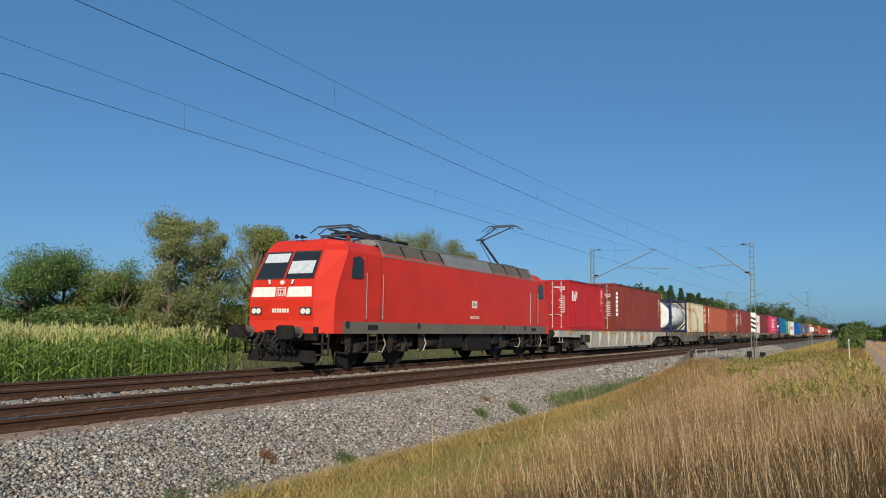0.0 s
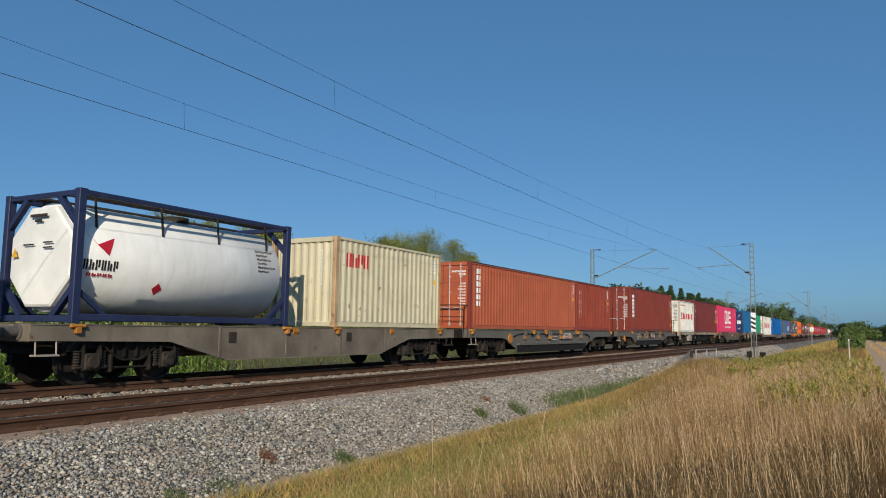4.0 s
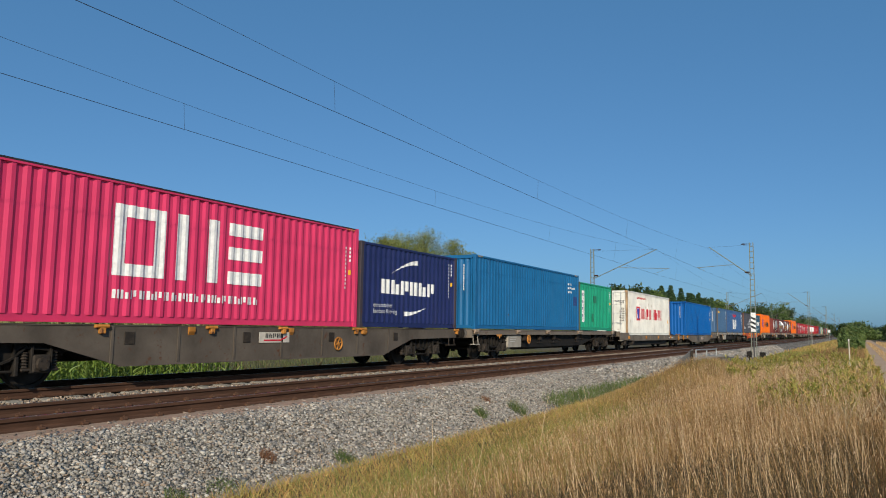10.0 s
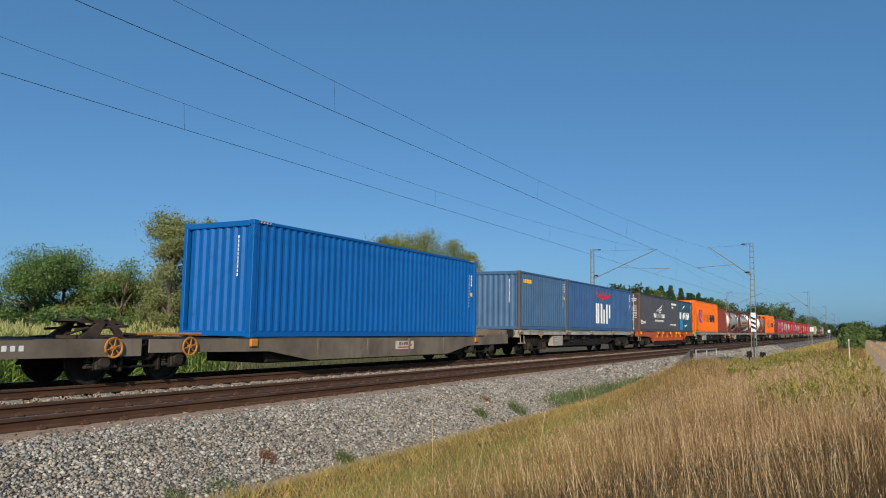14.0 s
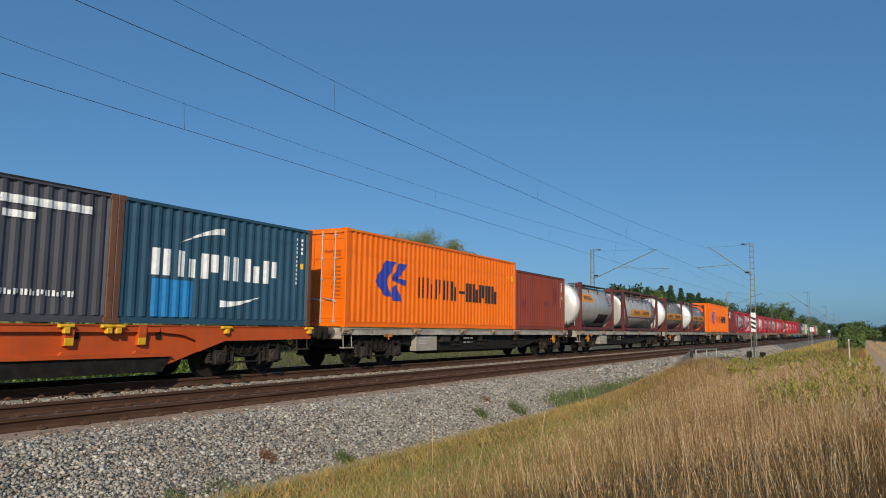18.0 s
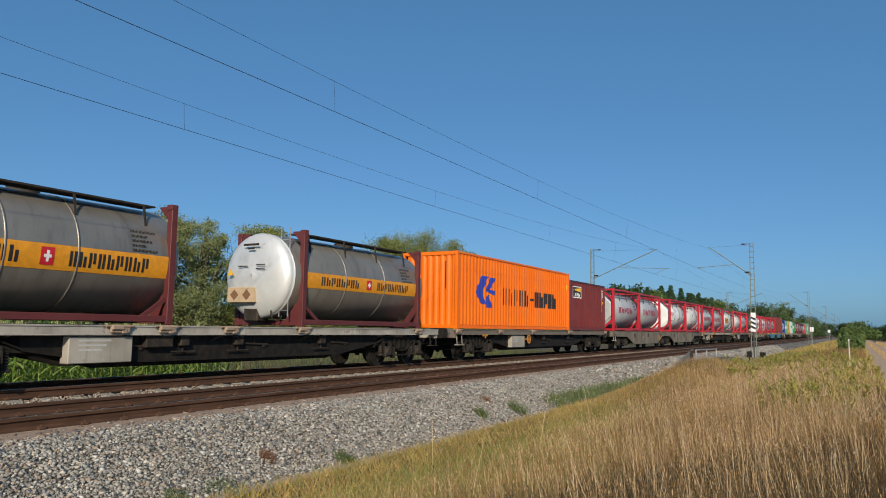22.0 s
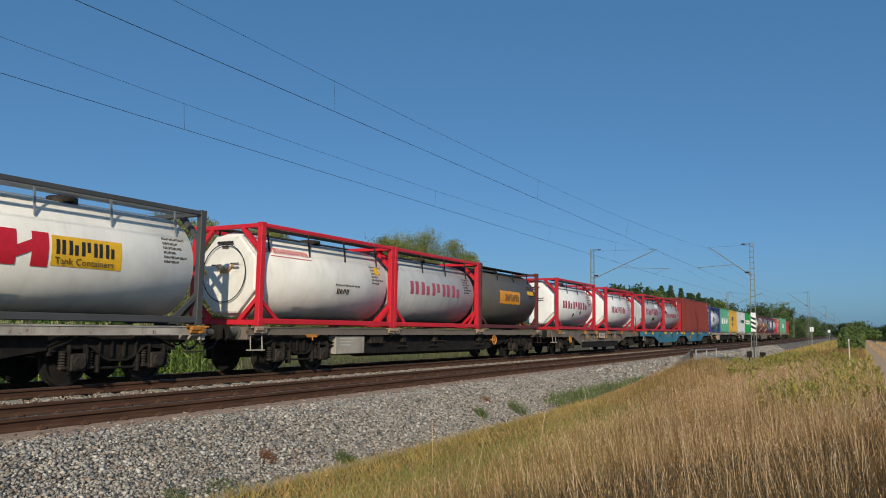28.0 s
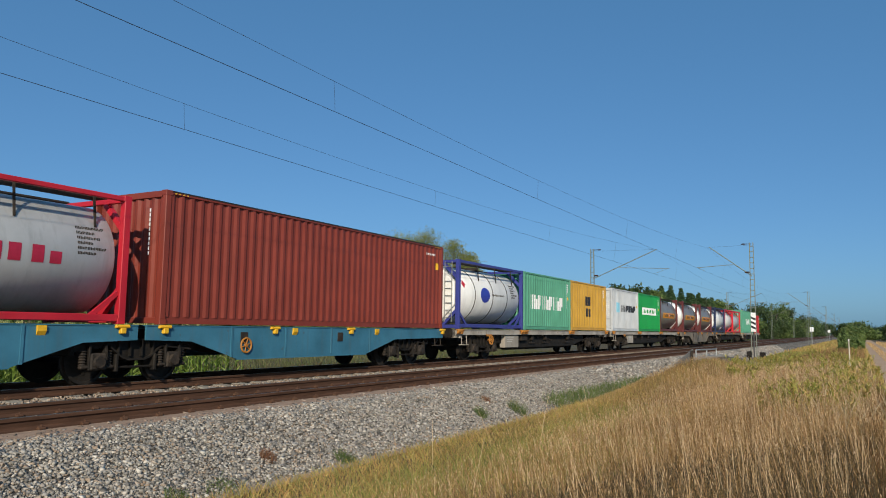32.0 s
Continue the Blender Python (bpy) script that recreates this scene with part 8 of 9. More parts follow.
    container(166.6, FT20, STD, BOX_GREEN, "sea green shipping container with a white upright banner", False, [("banner", rect(0.45, 0.95, 0.46, 2.15), WHITE, "white upright banner"), ("lettering_bars", column(0.58, 0.82, 0.55, 2.05, 8), BLUE_PATCH, "column of dark bars"), ("patch", rect(2.45, 2.98, 1.54, 1.94), GREEN_PATCH, "dark patch"), ("patch", rect(2.12, 2.50, 0.49, 0.94), GREEN_PATCH, "dark patch")], frame_mat=paint("green_post_rust", (0.10, 0.12, 0.07), 0.6, 0.9))
    red_bars = [word(3.52, 6.50, 1.10, 1.82, 4, RED_MARK), word(6.85, 9.72, 1.10, 1.85, 4, RED_MARK), ("logo", rect(2.34, 3.23, 1.01, 1.93), RED_MARK, "red square emblem"), ("logo", rect(2.46, 3.11, 1.15, 1.83), WHITE, ""), ("logo", [[(2.66, 1.08), (2.90, 1.08), (3.02, 1.80), (2.56, 1.80)]], MARK_BLUE, "blue wedge"), ("lettering_bars", letters(2.38, 4.75, 2.45, 2.58, 16), RED_MARK, "row of small red bars"), ("sticker", rect(11.5, 11.65, 0.9, 1.15), YELLOW, "yellow sticker")]
    container(176.0, FT40, HIGH, BOX_WHITE, "white long shipping container with large red bars and rusty posts", True, red_bars, floor=0.92, frame_mat=RUST_CREAM, code_mat=STEEL_MID, rear_code=False, tall=False)
    container(194.62, FT40, HIGH, BOX_STRONG_BLUE, "clean strong-blue long shipping container with a blind end", False, (), floor=0.92)
    container(211.05, FT20, STD, BOX_FADED_BLUE, "faded grey-blue shipping container with a small yellow label", False, [("sticker", rect(0.42, 1.45, 2.08, 2.25), YELLOW, "yellow label")], frame_mat=paint("faded_post", (0.10, 0.09, 0.09), 0.6, 0.8))
    eagle = [[(4.68, 2.18), (5.95, 2.02), (5.95, 1.86), (5.1, 1.88)], [(6.15, 2.02), (7.63, 2.18), (7.2, 1.90), (6.15, 1.86)], [(5.95, 2.22), (6.15, 2.22), (6.25, 1.75), (5.85, 1.75)]]
    white_blocks = letters(4.62, 7.70, 0.42, 1.55, 3)
    container(217.2, FT40, STD, BOX_ROYAL, "royal blue long shipping container with a red winged shape", False, [("logo", eagle, RED_MARK, "red winged shape"), ("lettering_bars", white_blocks, WHITE, "large white blocks")])
    wing = [[(4.68, 1.40), (5.4, 1.62), (6.8, 1.98), (6.91, 2.02), (6.75, 1.86)], [(5.1, 1.40), (6.7, 1.72), (6.5, 1.58)], [(5.5, 1.36), (6.4, 1.50), (6.2, 1.38)]]
    container(231.4, FT40, STD, BOX_CHARCOAL, "charcoal grey long shipping container with a white wing shape", True, [("logo", wing, WHITE, "white wing shape"), word(4.06, 5.1, 1.02, 1.34, 3, WHITE), word(5.2, 7.60, 1.02, 1.30, 9, WHITE), word(4.43, 7.22, 0.73, 0.86, 13, WHITE), ("flag", rect(0.41, 0.84, 0.52, 0.58) + rect(0.41, 0.84, 0.62, 0.68) + rect(0.41, 0.84, 0.72, 0.78), WHITE, "white striped flag"), word(0.91, 1.81, 0.54, 0.72, 4, WHITE), ("code_panel", rect(9.86, 11.62, 2.10, 2.25), WHITE, "white code strip"), word(9.46, 11.38, 0.49, 0.60, 13, WHITE), ("code_panel", rect(9.9, 10.5, 1.85, 1.98), WHITE, "")], frame_mat=paint("charcoal_post_rust", (0.16, 0.07, 0.04), 0.6, 0.9), rear_code=False)
    cma2 = [word(0.90, 4.92, 1.05, 1.62, 6, WHITE), ("logo", bow(1.58, 2.90, 1.78, 2.10, True), WHITE, "white crescent"), ("logo", bow(2.85, 4.21, 0.42, 0.72, False), WHITE, "white crescent"), ("patch", rect(0.92, 2.03, 0.17, 0.97), MARK_SKY, "brighter blue repaired patch")]
    container(243.6, FT20, STD, BOX_STEEL_BLUE, "dark teal-blue shipping container with a bright blue patch", False, cma2, frame_mat=paint("teal_post_rust", (0.12, 0.06, 0.04), 0.6, 0.9))
    hl = [("logo", arrow_logo(1.53, 3.41, 0.86, 2.10), MARK_BLUE, "blue arrow shape"), word(4.07, 6.95, 1.02, 1.72, 5, BLACK), ("lettering_bars", rect(7.05, 7.45, 1.30, 1.40), BLACK, "dark dash"), word(7.6, 10.38, 1.02, 1.72, 5, BLACK), ("sticker", [[(11.25, 2.12), (11.45, 2.12), (11.35, 2.32)]], YELLOW, "yellow triangle"), ("sticker", rect(11.72, 11.86, 2.05, 2.28), YELLOW, "yellow sticker")]
    container(251.2, FT40, HIGH, BOX_ORANGE, "bright orange long shipping container with blue arrow shape, doors forward", True, hl, rear_code=False, code_mat=paint("dull_orange_print", (0.30, 0.07, 0.01)))
    container(263.45, FT20, STD, paint("container_brown", (0.235, 0.044, 0.025), 0.5, 0.3), "brown shipping container with darker square patches", False, [("patch", rect(0.61, 1.21, 1.02, 1.29), BOX_MAROON, "dark patch"), ("patch", rect(3.36, 3.96, 1.11, 1.35), BOX_MAROON, "dark patch"), ("patch", rect(4.55, 5.09, 1.26, 2.04), BOX_MAROON, "dark patch")])
    container(311.2, FT40, HIGH, BOX_ORANGE, "bright orange long shipping container with blue arrow shape, blind end", False, hl, rear_code=False, code_mat=BLACK)
    container(323.45, FT20, STD, BOX_MAROON, "dark maroon shipping container with a black picture panel", False, [("panel", rect(0.60, 1.86, 1.70, 2.31), WHITE, "white panel edge"), ("panel_field", rect(0.65, 1.81, 1.75, 2.27), BLACK, "black panel"), ("panel_beam", [[(0.78, 2.10), (1.79, 2.03), (1.79, 2.25), (0.78, 2.16)]], YELLOW, "yellow beam"), ("lettering_bars", letters(0.85, 1.75, 1.78, 1.97, 6), WHITE, "row of white bars")])
    container(431.9, FT40, HIGH, BOX_BROWN, "red-brown long shipping container with only small white bars", False, [word(11.0, 11.7, 2.52, 2.60, 8, WHITE), ("sticker", rect(11.72, 11.86, 2.05, 2.28), YELLOW, "yellow sticker")], rear_code=False)
    container(451.5, FT20, STD, BOX_PALE_GREEN, "pale green shipping container with white bars", False, [word(0.75, 5.0, 0.95, 1.60, 9, WHITE)])
    container(457.65, FT20, STD, BOX_YELLOW, "ochre yellow shipping container with a dark square emblem", False, [("logo", rect(2.35, 2.7, 1.35, 1.85) + rect(2.85, 3.2, 1.35, 1.85) + rect(2.4, 2.75, 0.75, 1.2) + rect(2.9, 3.2, 0.75, 1.2), BLACK, "four dark blocks")])
    container(465.0, FT20, STD, BOX_GREY, "light grey shipping container with dark bars and a pale blue square", True, [("logo", rect(0.95, 1.6, 1.15, 1.75), MARK_TEAL, "pale blue square"), word(1.9, 5.4, 1.2, 1.62, 6, BLACK)])
    container(471.2, FT20, STD, BOX_BRIGHT_GREEN, "bright green shipping container with a white bar panel", False, [("panel", rect(0.95, 4.9, 1.15, 1.65), WHITE, "white panel"), word(1.1, 4.8, 1.28, 1.52, 9, BOX_BRIGHT_GREEN)])
    container(522.2, FT40, HIGH, BOX_PALE_GREEN, "pale green long shipping container with white bars", False, [word(4.0, 7.5, 1.1, 1.8, 4, WHITE)])
    container(534.5, FT20, STD, BOX_BRIGHT_RED, "bright red shipping container at the end of the train", False)


FRAME_RED = paint("tank_frame_red", (0.46, 0.016, 0.030), 0.42, 0.25)
FRAME_BRIGHT = paint("tank_frame_bright_red", (0.58, 0.018, 0.030), 0.40, 0.1)
FRAME_MAROON = paint("tank_frame_maroon", (0.115, 0.026, 0.026), 0.5, 0.35)
FRAME_NAVY = paint("tank_frame_navy", (0.018, 0.026, 0.075), 0.45, 0.25)
FRAME_BLUE = paint("tank_frame_blue", (0.040, 0.050, 0.240), 0.45, 0.2)
FRAME_GREY = paint("tank_frame_dark_grey", (0.065, 0.067, 0.070), 0.5, 0.25)
SKIN_GREY = tank_skin("tank_pale_grey", (0.50, 0.51, 0.505), 0.42, 0.15, 0.45)
SKIN_SILVER = tank_skin("tank_silver", (0.60, 0.565, 0.51), 0.36, 0.50, 0.6)
SKIN_WHITE = tank_skin("tank_white", (0.84, 0.835, 0.80), 0.40, 0.0, 0.25)
SKIN_CREAM = tank_skin("tank_cream", (0.86, 0.83, 0.75), 0.40, 0.0, 0.20)
SKIN_DULL = tank_skin("tank_dull_steel", (0.32, 0.285, 0.24), 0.36, 0.55, 0.6)
SKIN_DARK = tank_skin("tank_dark_grey_brown", (0.115, 0.105, 0.090), 0.42, 0.1, 0.4)
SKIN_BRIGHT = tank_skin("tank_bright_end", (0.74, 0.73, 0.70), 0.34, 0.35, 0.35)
BAND_ORANGE = plain("orange_band", (0.72, 0.29, 0.015), 0.45)
TANK_RED = plain("tank_lettering_red", (0.36, 0.014, 0.045), 0.5)
PALE_RED = plain("faded_lettering_red", (0.40, 0.08, 0.12), 0.5)


def build_tanks():
    red_cage_kw = dict(r=1.10, end_disc="octagon", walk_mat=STEEL_MID)
    def name(x0, x1, z0, z1, m=TANK_RED):
        return word(x0, x1, z0, z1, 5, m)
    dull = STEEL_MID
    ob = tank_container(59.92, FT20, STD, SKIN_WHITE, FRAME_NAVY, "white tank in a navy blue frame with a red bird shape", marks=[("logo", [[(0.55, 1.55), (0.95, 1.72), (0.80, 1.35)], [(0.55, 1.55), (0.30, 1.80), (0.70, 1.42)]], RED_MARK, "red bird shape"), word(0.25, 1.05, 1.05, 1.25, 6, dull), word(0.35, 0.95, 0.92, 0.99, 5, RED_MARK)], patches=[(2.1, 0.75, 0.13, RED_MARK)], **red_cage_kw)
    # long-bodied tanks of one owner
    orange_panel = [("panel", rect(0.30, 2.35, 1.55, 2.02), BAND_ORANGE, "orange name panel"), word(0.85, 2.2, 1.65, 1.92, 8, BLACK), ("patch_panel", rect(3.38, 5.28, 0.45, 0.95), dull, "grey scuffed panel")]
    tank_container(272.05, FT20, STD, SKIN_SILVER, FRAME_MAROON, "pale grey long tank in a short maroon frame, orange panel", over=(0.72, 0.55), r=1.17, top_rail=False, corner=False, marks=orange_panel, ladder=True, bands=(3.2,), walk_mat=dull)
    stripe = lambda a, b, z0, z1: [("panel", rect(a, b, z0, z1), BAND_ORANGE, "orange name band"), word(a + 0.12 * (b - a), a + 0.44 * (b - a), z0 + 0.09, z1 - 0.09, 8, BLACK), word(a + 0.60 * (b - a), a + 0.92 * (b - a), z0 + 0.09, z1 - 0.09, 9, BLACK), ("shield", rect(a + 0.50 * (b - a), a + 0.50 * (b - a) + 0.26, z0 + 0.08, z1 - 0.06), RED_MARK, "red shield"), ("shield_cross", rect(a + 0.50 * (b - a) + 0.11, a + 0.50 * (b - a) + 0.16, z0 + 0.14, z1 - 0.12) + rect(a + 0.50 * (b - a) + 0.06, a + 0.50 * (b - a) + 0.21, (z0 + z1) / 2 - 0.02, (z0 + z1) / 2 + 0.04), WHITE, "white cross")]
    tank_container(280.3, 9.125, HIGH - 0.3, SKIN_SILVER, FRAME_MAROON, "bare steel strapped tank in a long maroon cage frame", r=1.10, marks=stripe(2.26, 7.34, 1.03, 1.47), bands=(1.7, 3.0, 4.4, 5.9, 7.4), braces=True, cage=True, corner=False, walk_mat=dull)
    tank_container(292.2, FT20, STD, SKIN_DULL, FRAME_MAROON, "dull steel tank with shiny domed end and orange band", over=(0.72, 0.50), r=1.17, top_rail=False, corner=False, marks=stripe(0.2, 5.9, 0.98, 1.45), bands=(1.0, 2.4, 3.8), band_mat=SKIN_DULL, walk_mat=dull)
    placarded = tank_container(302.5, FT20, STD, SKIN_DULL, FRAME_MAROON, "dull steel tank with an orange band and pale end placards", over=(0.78, 0.62), r=1.15, top_rail=False, corner=False, marks=stripe(0.18, 5.85, 1.05, 1.47), ladder=True, bands=(2.0, 4.0), band_mat=SKIN_DULL, walk_mat=dull)
    board = part("placard_board", Form().box(-3.029 + 0.04 - 0.78, -3.029 + 0.30 - 0.78, -0.15, 0.78, 0.62, 1.02, 0.01), plain("tan_board", (0.50, 0.36, 0.22), 0.55), placarded, "tan placard board on the tank end")
    for y in (0.08, 0.52):
        part("placard", Form().prism([(y - 0.15, 0.82), (y, 0.67), (y + 0.15, 0.82), (y, 0.97)], "x", -3.029 + 0.034 - 0.78, -3.029 + 0.039 - 0.78), plain("brown_placard", (0.20, 0.10, 0.05), 0.6), board, "faded brown diamond placard")
    # red-framed tanks
    tank_container(331.35, FT20, STD, SKIN_GREY, FRAME_RED, "pale grey tank with red bars in a red frame", marks=[name(1.45, 4.7, 1.12, 1.50)], **red_cage_kw)
    tank_container(337.42, FT20, STD, SKIN_GREY, FRAME_RED, "pale grey tank with red bars in a red frame", marks=[name(1.45, 5.0, 1.12, 1.52)], **red_cage_kw)
    strapped = tank_container(346.85, FT20, STD, SKIN_WHITE, FRAME_RED, "white tank with two dark straps in a red frame", marks=[word(0.45, 1.80, 1.22, 1.58, 3, RED_MARK), ("print", flat(letters(0.5, 1.8, 0.86, 0.92, 12) + letters(0.5, 1.8, 0.76, 0.80, 12)), dull, "")], bands=(2.15, 4.0), band_mat=STEEL_DARK, patches=[(2.7, 1.75, 0.13, dull), (3.55, 1.0, 0.14, dull)], **red_cage_kw)
    p = part("lettering", lettering("RENT-A-TAINER", 0.155, RED_MARK), None, strapped, "red lettering")
    p.location = (-FT20 / 2 + 0.48, -1.122, 1.06)
    tank_container(352.95, FT20, STD, SKIN_CREAM, FRAME_RED, "white tank with faded marks in a dull red frame", marks=[word(0.9, 2.0, 1.70, 1.80, 8, dull), ("strip", rect(2.6, 4.3, 0.62, 0.67), dull, "dark strip")], patches=[(3.4, 1.5, 0.14, dull)], **red_cage_kw)
    tank_container(360.75, FT20, STD, SKIN_GREY, FRAME_RED, "grey tank with white scuffs in a red frame", marks=[name(1.2, 4.9, 1.12, 1.50), ("scuff", rect(3.2, 4.0, 0.45, 0.53), WHITE, "white scuff"), ("label", rect(4.3, 4.9, 1.55, 1.75), WHITE, "white label")], ladder=True, **red_cage_kw)
    tank_container(366.95, FT20, STD, SKIN_GREY, FRAME_RED, "grey tank with large red bars in a red frame", marks=[name(1.20, 5.0, 1.12, 1.56), ("label", rect(4.9, 5.5, 1.72, 1.84), YELLOW, "yellow label")], **red_cage_kw)
    st = tank_container(373.3, FT20, STD, SKIN_CREAM, FRAME_GREY, "cream tank with red and yellow emblems in dark grey frame", marks=[("panel", rect(2.46, 3.96, 1.06, 1.63), YELLOW, "yellow panel"), word(2.55, 3.85, 1.28, 1.56, 5, BLACK), ("panel", rect(1.50, 1.80, 1.02, 1.66) + rect(2.08, 2.40, 1.02, 1.66), RED_MARK, "red emblem"), ("stripe", [[(1.66, 1.10), (2.10, 1.30), (2.10, 1.42), (1.66, 1.22)], [(1.80, 1.26), (2.24, 1.46), (2.24, 1.58), (1.80, 1.38)]], RED_MARK, "")], r=1.13, end_disc="round", braces=False, top_rail=True, walk_mat=GALV)
    p = part("lettering", lettering("Tank Containers", 0.185, BLACK), None, st, "black lettering")
    p.location = (-FT20 / 2 + 2.52, -1.145, 1.10)
    ringed = tank_container(381.15, FT20, STD, SKIN_CREAM, FRAME_BRIGHT, "cream tank with a ringed end emblem in a bright red frame", marks=[word(0.25, 2.2, 1.88, 2.03, 11, RED_MARK), ("line", rect(0.6, 2.25, 1.80, 1.82), RED_MARK, "red line"), ("label", rect(5.2, 5.45, 1.62, 1.85), YELLOW, "yellow label"), ("print", flat(letters(3.2, 4.4, 1.18, 1.23, 8) + letters(3.3, 3.9, 0.95, 1.1, 4)), dull, "")], **red_cage_kw)
    part("end_ring", Form().hoop((-3.055, 0, 1.33), 0.74, 0.014, "x", 40, 5), BLACK, ringed, "thin dark ring on the end plate")
    part("end_emblem", Form().prism([(-0.34, 1.56), (-0.05, 1.42), (0.0, 1.50), (0.05, 1.42), (0.34, 1.56), (0.10, 1.32), (-0.10, 1.32)], "x", -3.060, -3.045), plain("tan_emblem", (0.45, 0.25, 0.08), 0.5), ringed, "tan winged shape on the end plate")
    tank_container(387.25, FT20, STD, SKIN_GREY, FRAME_BRIGHT, "grey tank with faded red bars in a bright red frame", marks=[name(1.15, 4.8, 1.14, 1.58, PALE_RED)], **red_cage_kw)
    tank_container(393.4, FT20, STD, SKIN_DARK, FRAME_MAROON, "dark grey-brown tank with an orange name panel in a maroon frame", r=1.16, top_rail=False, corner=False, marks=[("panel", rect(1.96, 4.05, 1.08, 1.62), BAND_ORANGE, "orange name panel"), word(2.5, 3.95, 1.20, 1.50, 8, BLACK), ("label", rect(4.9, 5.6, 1.55, 1.72), YELLOW, "yellow label")], walk_mat=STEEL_DARK)
    dia = [(0.55, 1.85, 0.16, dull), (2.9, 0.80, 0.14, dull), (3.9, 0.95, 0.15, FRAME_GREY)]
    tank_container(401.95, FT20, STD, SKIN_WHITE, FRAME_RED, "white tank with red bars and worn placards in a red frame", marks=[name(1.10, 5.0, 1.12, 1.50)], patches=dia, **red_cage_kw)
    tank_container(410.15, FT20, STD, SKIN_WHITE, FRAME_RED, "white tank with red bars in a red frame with white flecks", marks=[name(1.39, 4.52, 1.11, 1.49)], patches=dia[:1], **red_cage_kw)
    tank_container(418.9, FT20, STD, SKIN_GREY, FRAME_RED, "pale grey tank with broken red bars in a red frame", marks=[name(1.08, 4.80, 1.18, 1.62), ("label", rect(4.0, 5.0, 1.72, 1.98), WHITE, "white scuffed label"), ("scuff", rect(3.0, 3.6, 0.8, 1.0), dull, "grey patch")], **red_cage_kw)
    tank_container(425.0, FT20, STD, SKIN_GREY, FRAME_RED, "pale grey tank with grey patches in a red frame", marks=[name(1.01, 4.89, 1.10, 1.42), ("patch", rect(0.75, 1.35, 1.40, 1.60), dull, "grey patch"), ("patch", rect(1.4, 1.8, 1.55, 1.85), SKIN_WHITE, "pale patch")], **red_cage_kw)
    tank_container(445.3, FT20, STD, SKIN_WHITE, FRAME_BLUE, "white tank with a round dark blue emblem in a blue frame", marks=[("logo", [[(2.5 + 0.42 * math.cos(a), 1.35 + 0.30 * math.sin(a)) for a in np.linspace(0, 2 * math.pi, 17)[:-1]]], MARK_BLUE, "round blue emblem"), word(3.1, 4.3, 1.35, 1.42, 9, dull)], bands=(1.6, 3.2, 4.6), band_mat=STEEL_MID, patches=[(0.7, 1.7, 0.16, RED_MARK)], ladder=True, **red_cage_kw)
    for s, sk, fr, lab in ((477.4, SKIN_DULL, FRAME_MAROON, "dull steel tank with an orange panel in a maroon frame"), (485.8, SKIN_DULL, FRAME_MAROON, "dull steel strapped tank in a maroon frame"), (493.6, SKIN_DULL, FRAME_MAROON, "dull steel tank with an orange band in a maroon frame")):
        tank_container(s, FT20, STD, sk, fr, lab, over=(0.5, 0.4), r=1.15, top_rail=False, corner=False, marks=stripe(1.2, 5.2, 1.05, 1.45), walk_mat=dull)
    tank_container(502.0, FT20, STD, SKIN_WHITE, FRAME_NAVY, "white tank in a navy blue frame", **red_cage_kw)
    tank_container(508.15, FT20, STD, SKIN_CREAM, FRAME_BRIGHT, "cream tank in a bright red frame", **red_cage_kw)
    tank_container(514.3, FT20, STD, SKIN_GREY, FRAME_BRIGHT, "pale grey tank in a bright red frame", **red_cage_kw)


W_LIGHT = paint("wagon_light_grey", (0.44, 0.405, 0.34), 0.6, 0.75, fade=0.16, streak=0.75)
W_SOOT = paint("wagon_sooty_brown", (0.095, 0.076, 0.058), 0.7, 0.9, fade=0.30, streak=0.8)
W_BROWN = paint("wagon_dusty_brown", (0.165, 0.138, 0.106), 0.7, 0.8, fade=0.30, streak=0.8)
W_DARK = paint("wagon_dark_grey", (0.120, 0.110, 0.094), 0.6, 0.5, streak=0.6)
W_ORANGE = paint("wagon_orange_red", (0.52, 0.085, 0.015), 0.5, 0.45, streak=0.6, rust_col=(0.07, 0.03, 0.02))
W_BLUE = paint("wagon_sky_blue", (0.040, 0.160, 0.240), 0.55, 0.6, fade=0.18, streak=0.5)
W_SILVER = paint("wagon_silver_grey", (0.37, 0.335, 0.285), 0.6, 0.95, fade=0.32, streak=0.85, rust_col=(0.16, 0.06, 0.03))
W_UMBER = paint("wagon_dark_umber", (0.150, 0.122, 0.092), 0.7, 0.8, fade=0.3, streak=0.7)
W_RUSTY = paint("wagon_rusty_grey", (0.17, 0.14, 0.11), 0.65, 0.9)


def pins_for(*loads):
    out = []
    for s, L in loads:
        out += [s + 0.1, s + L - 0.1]
    return out


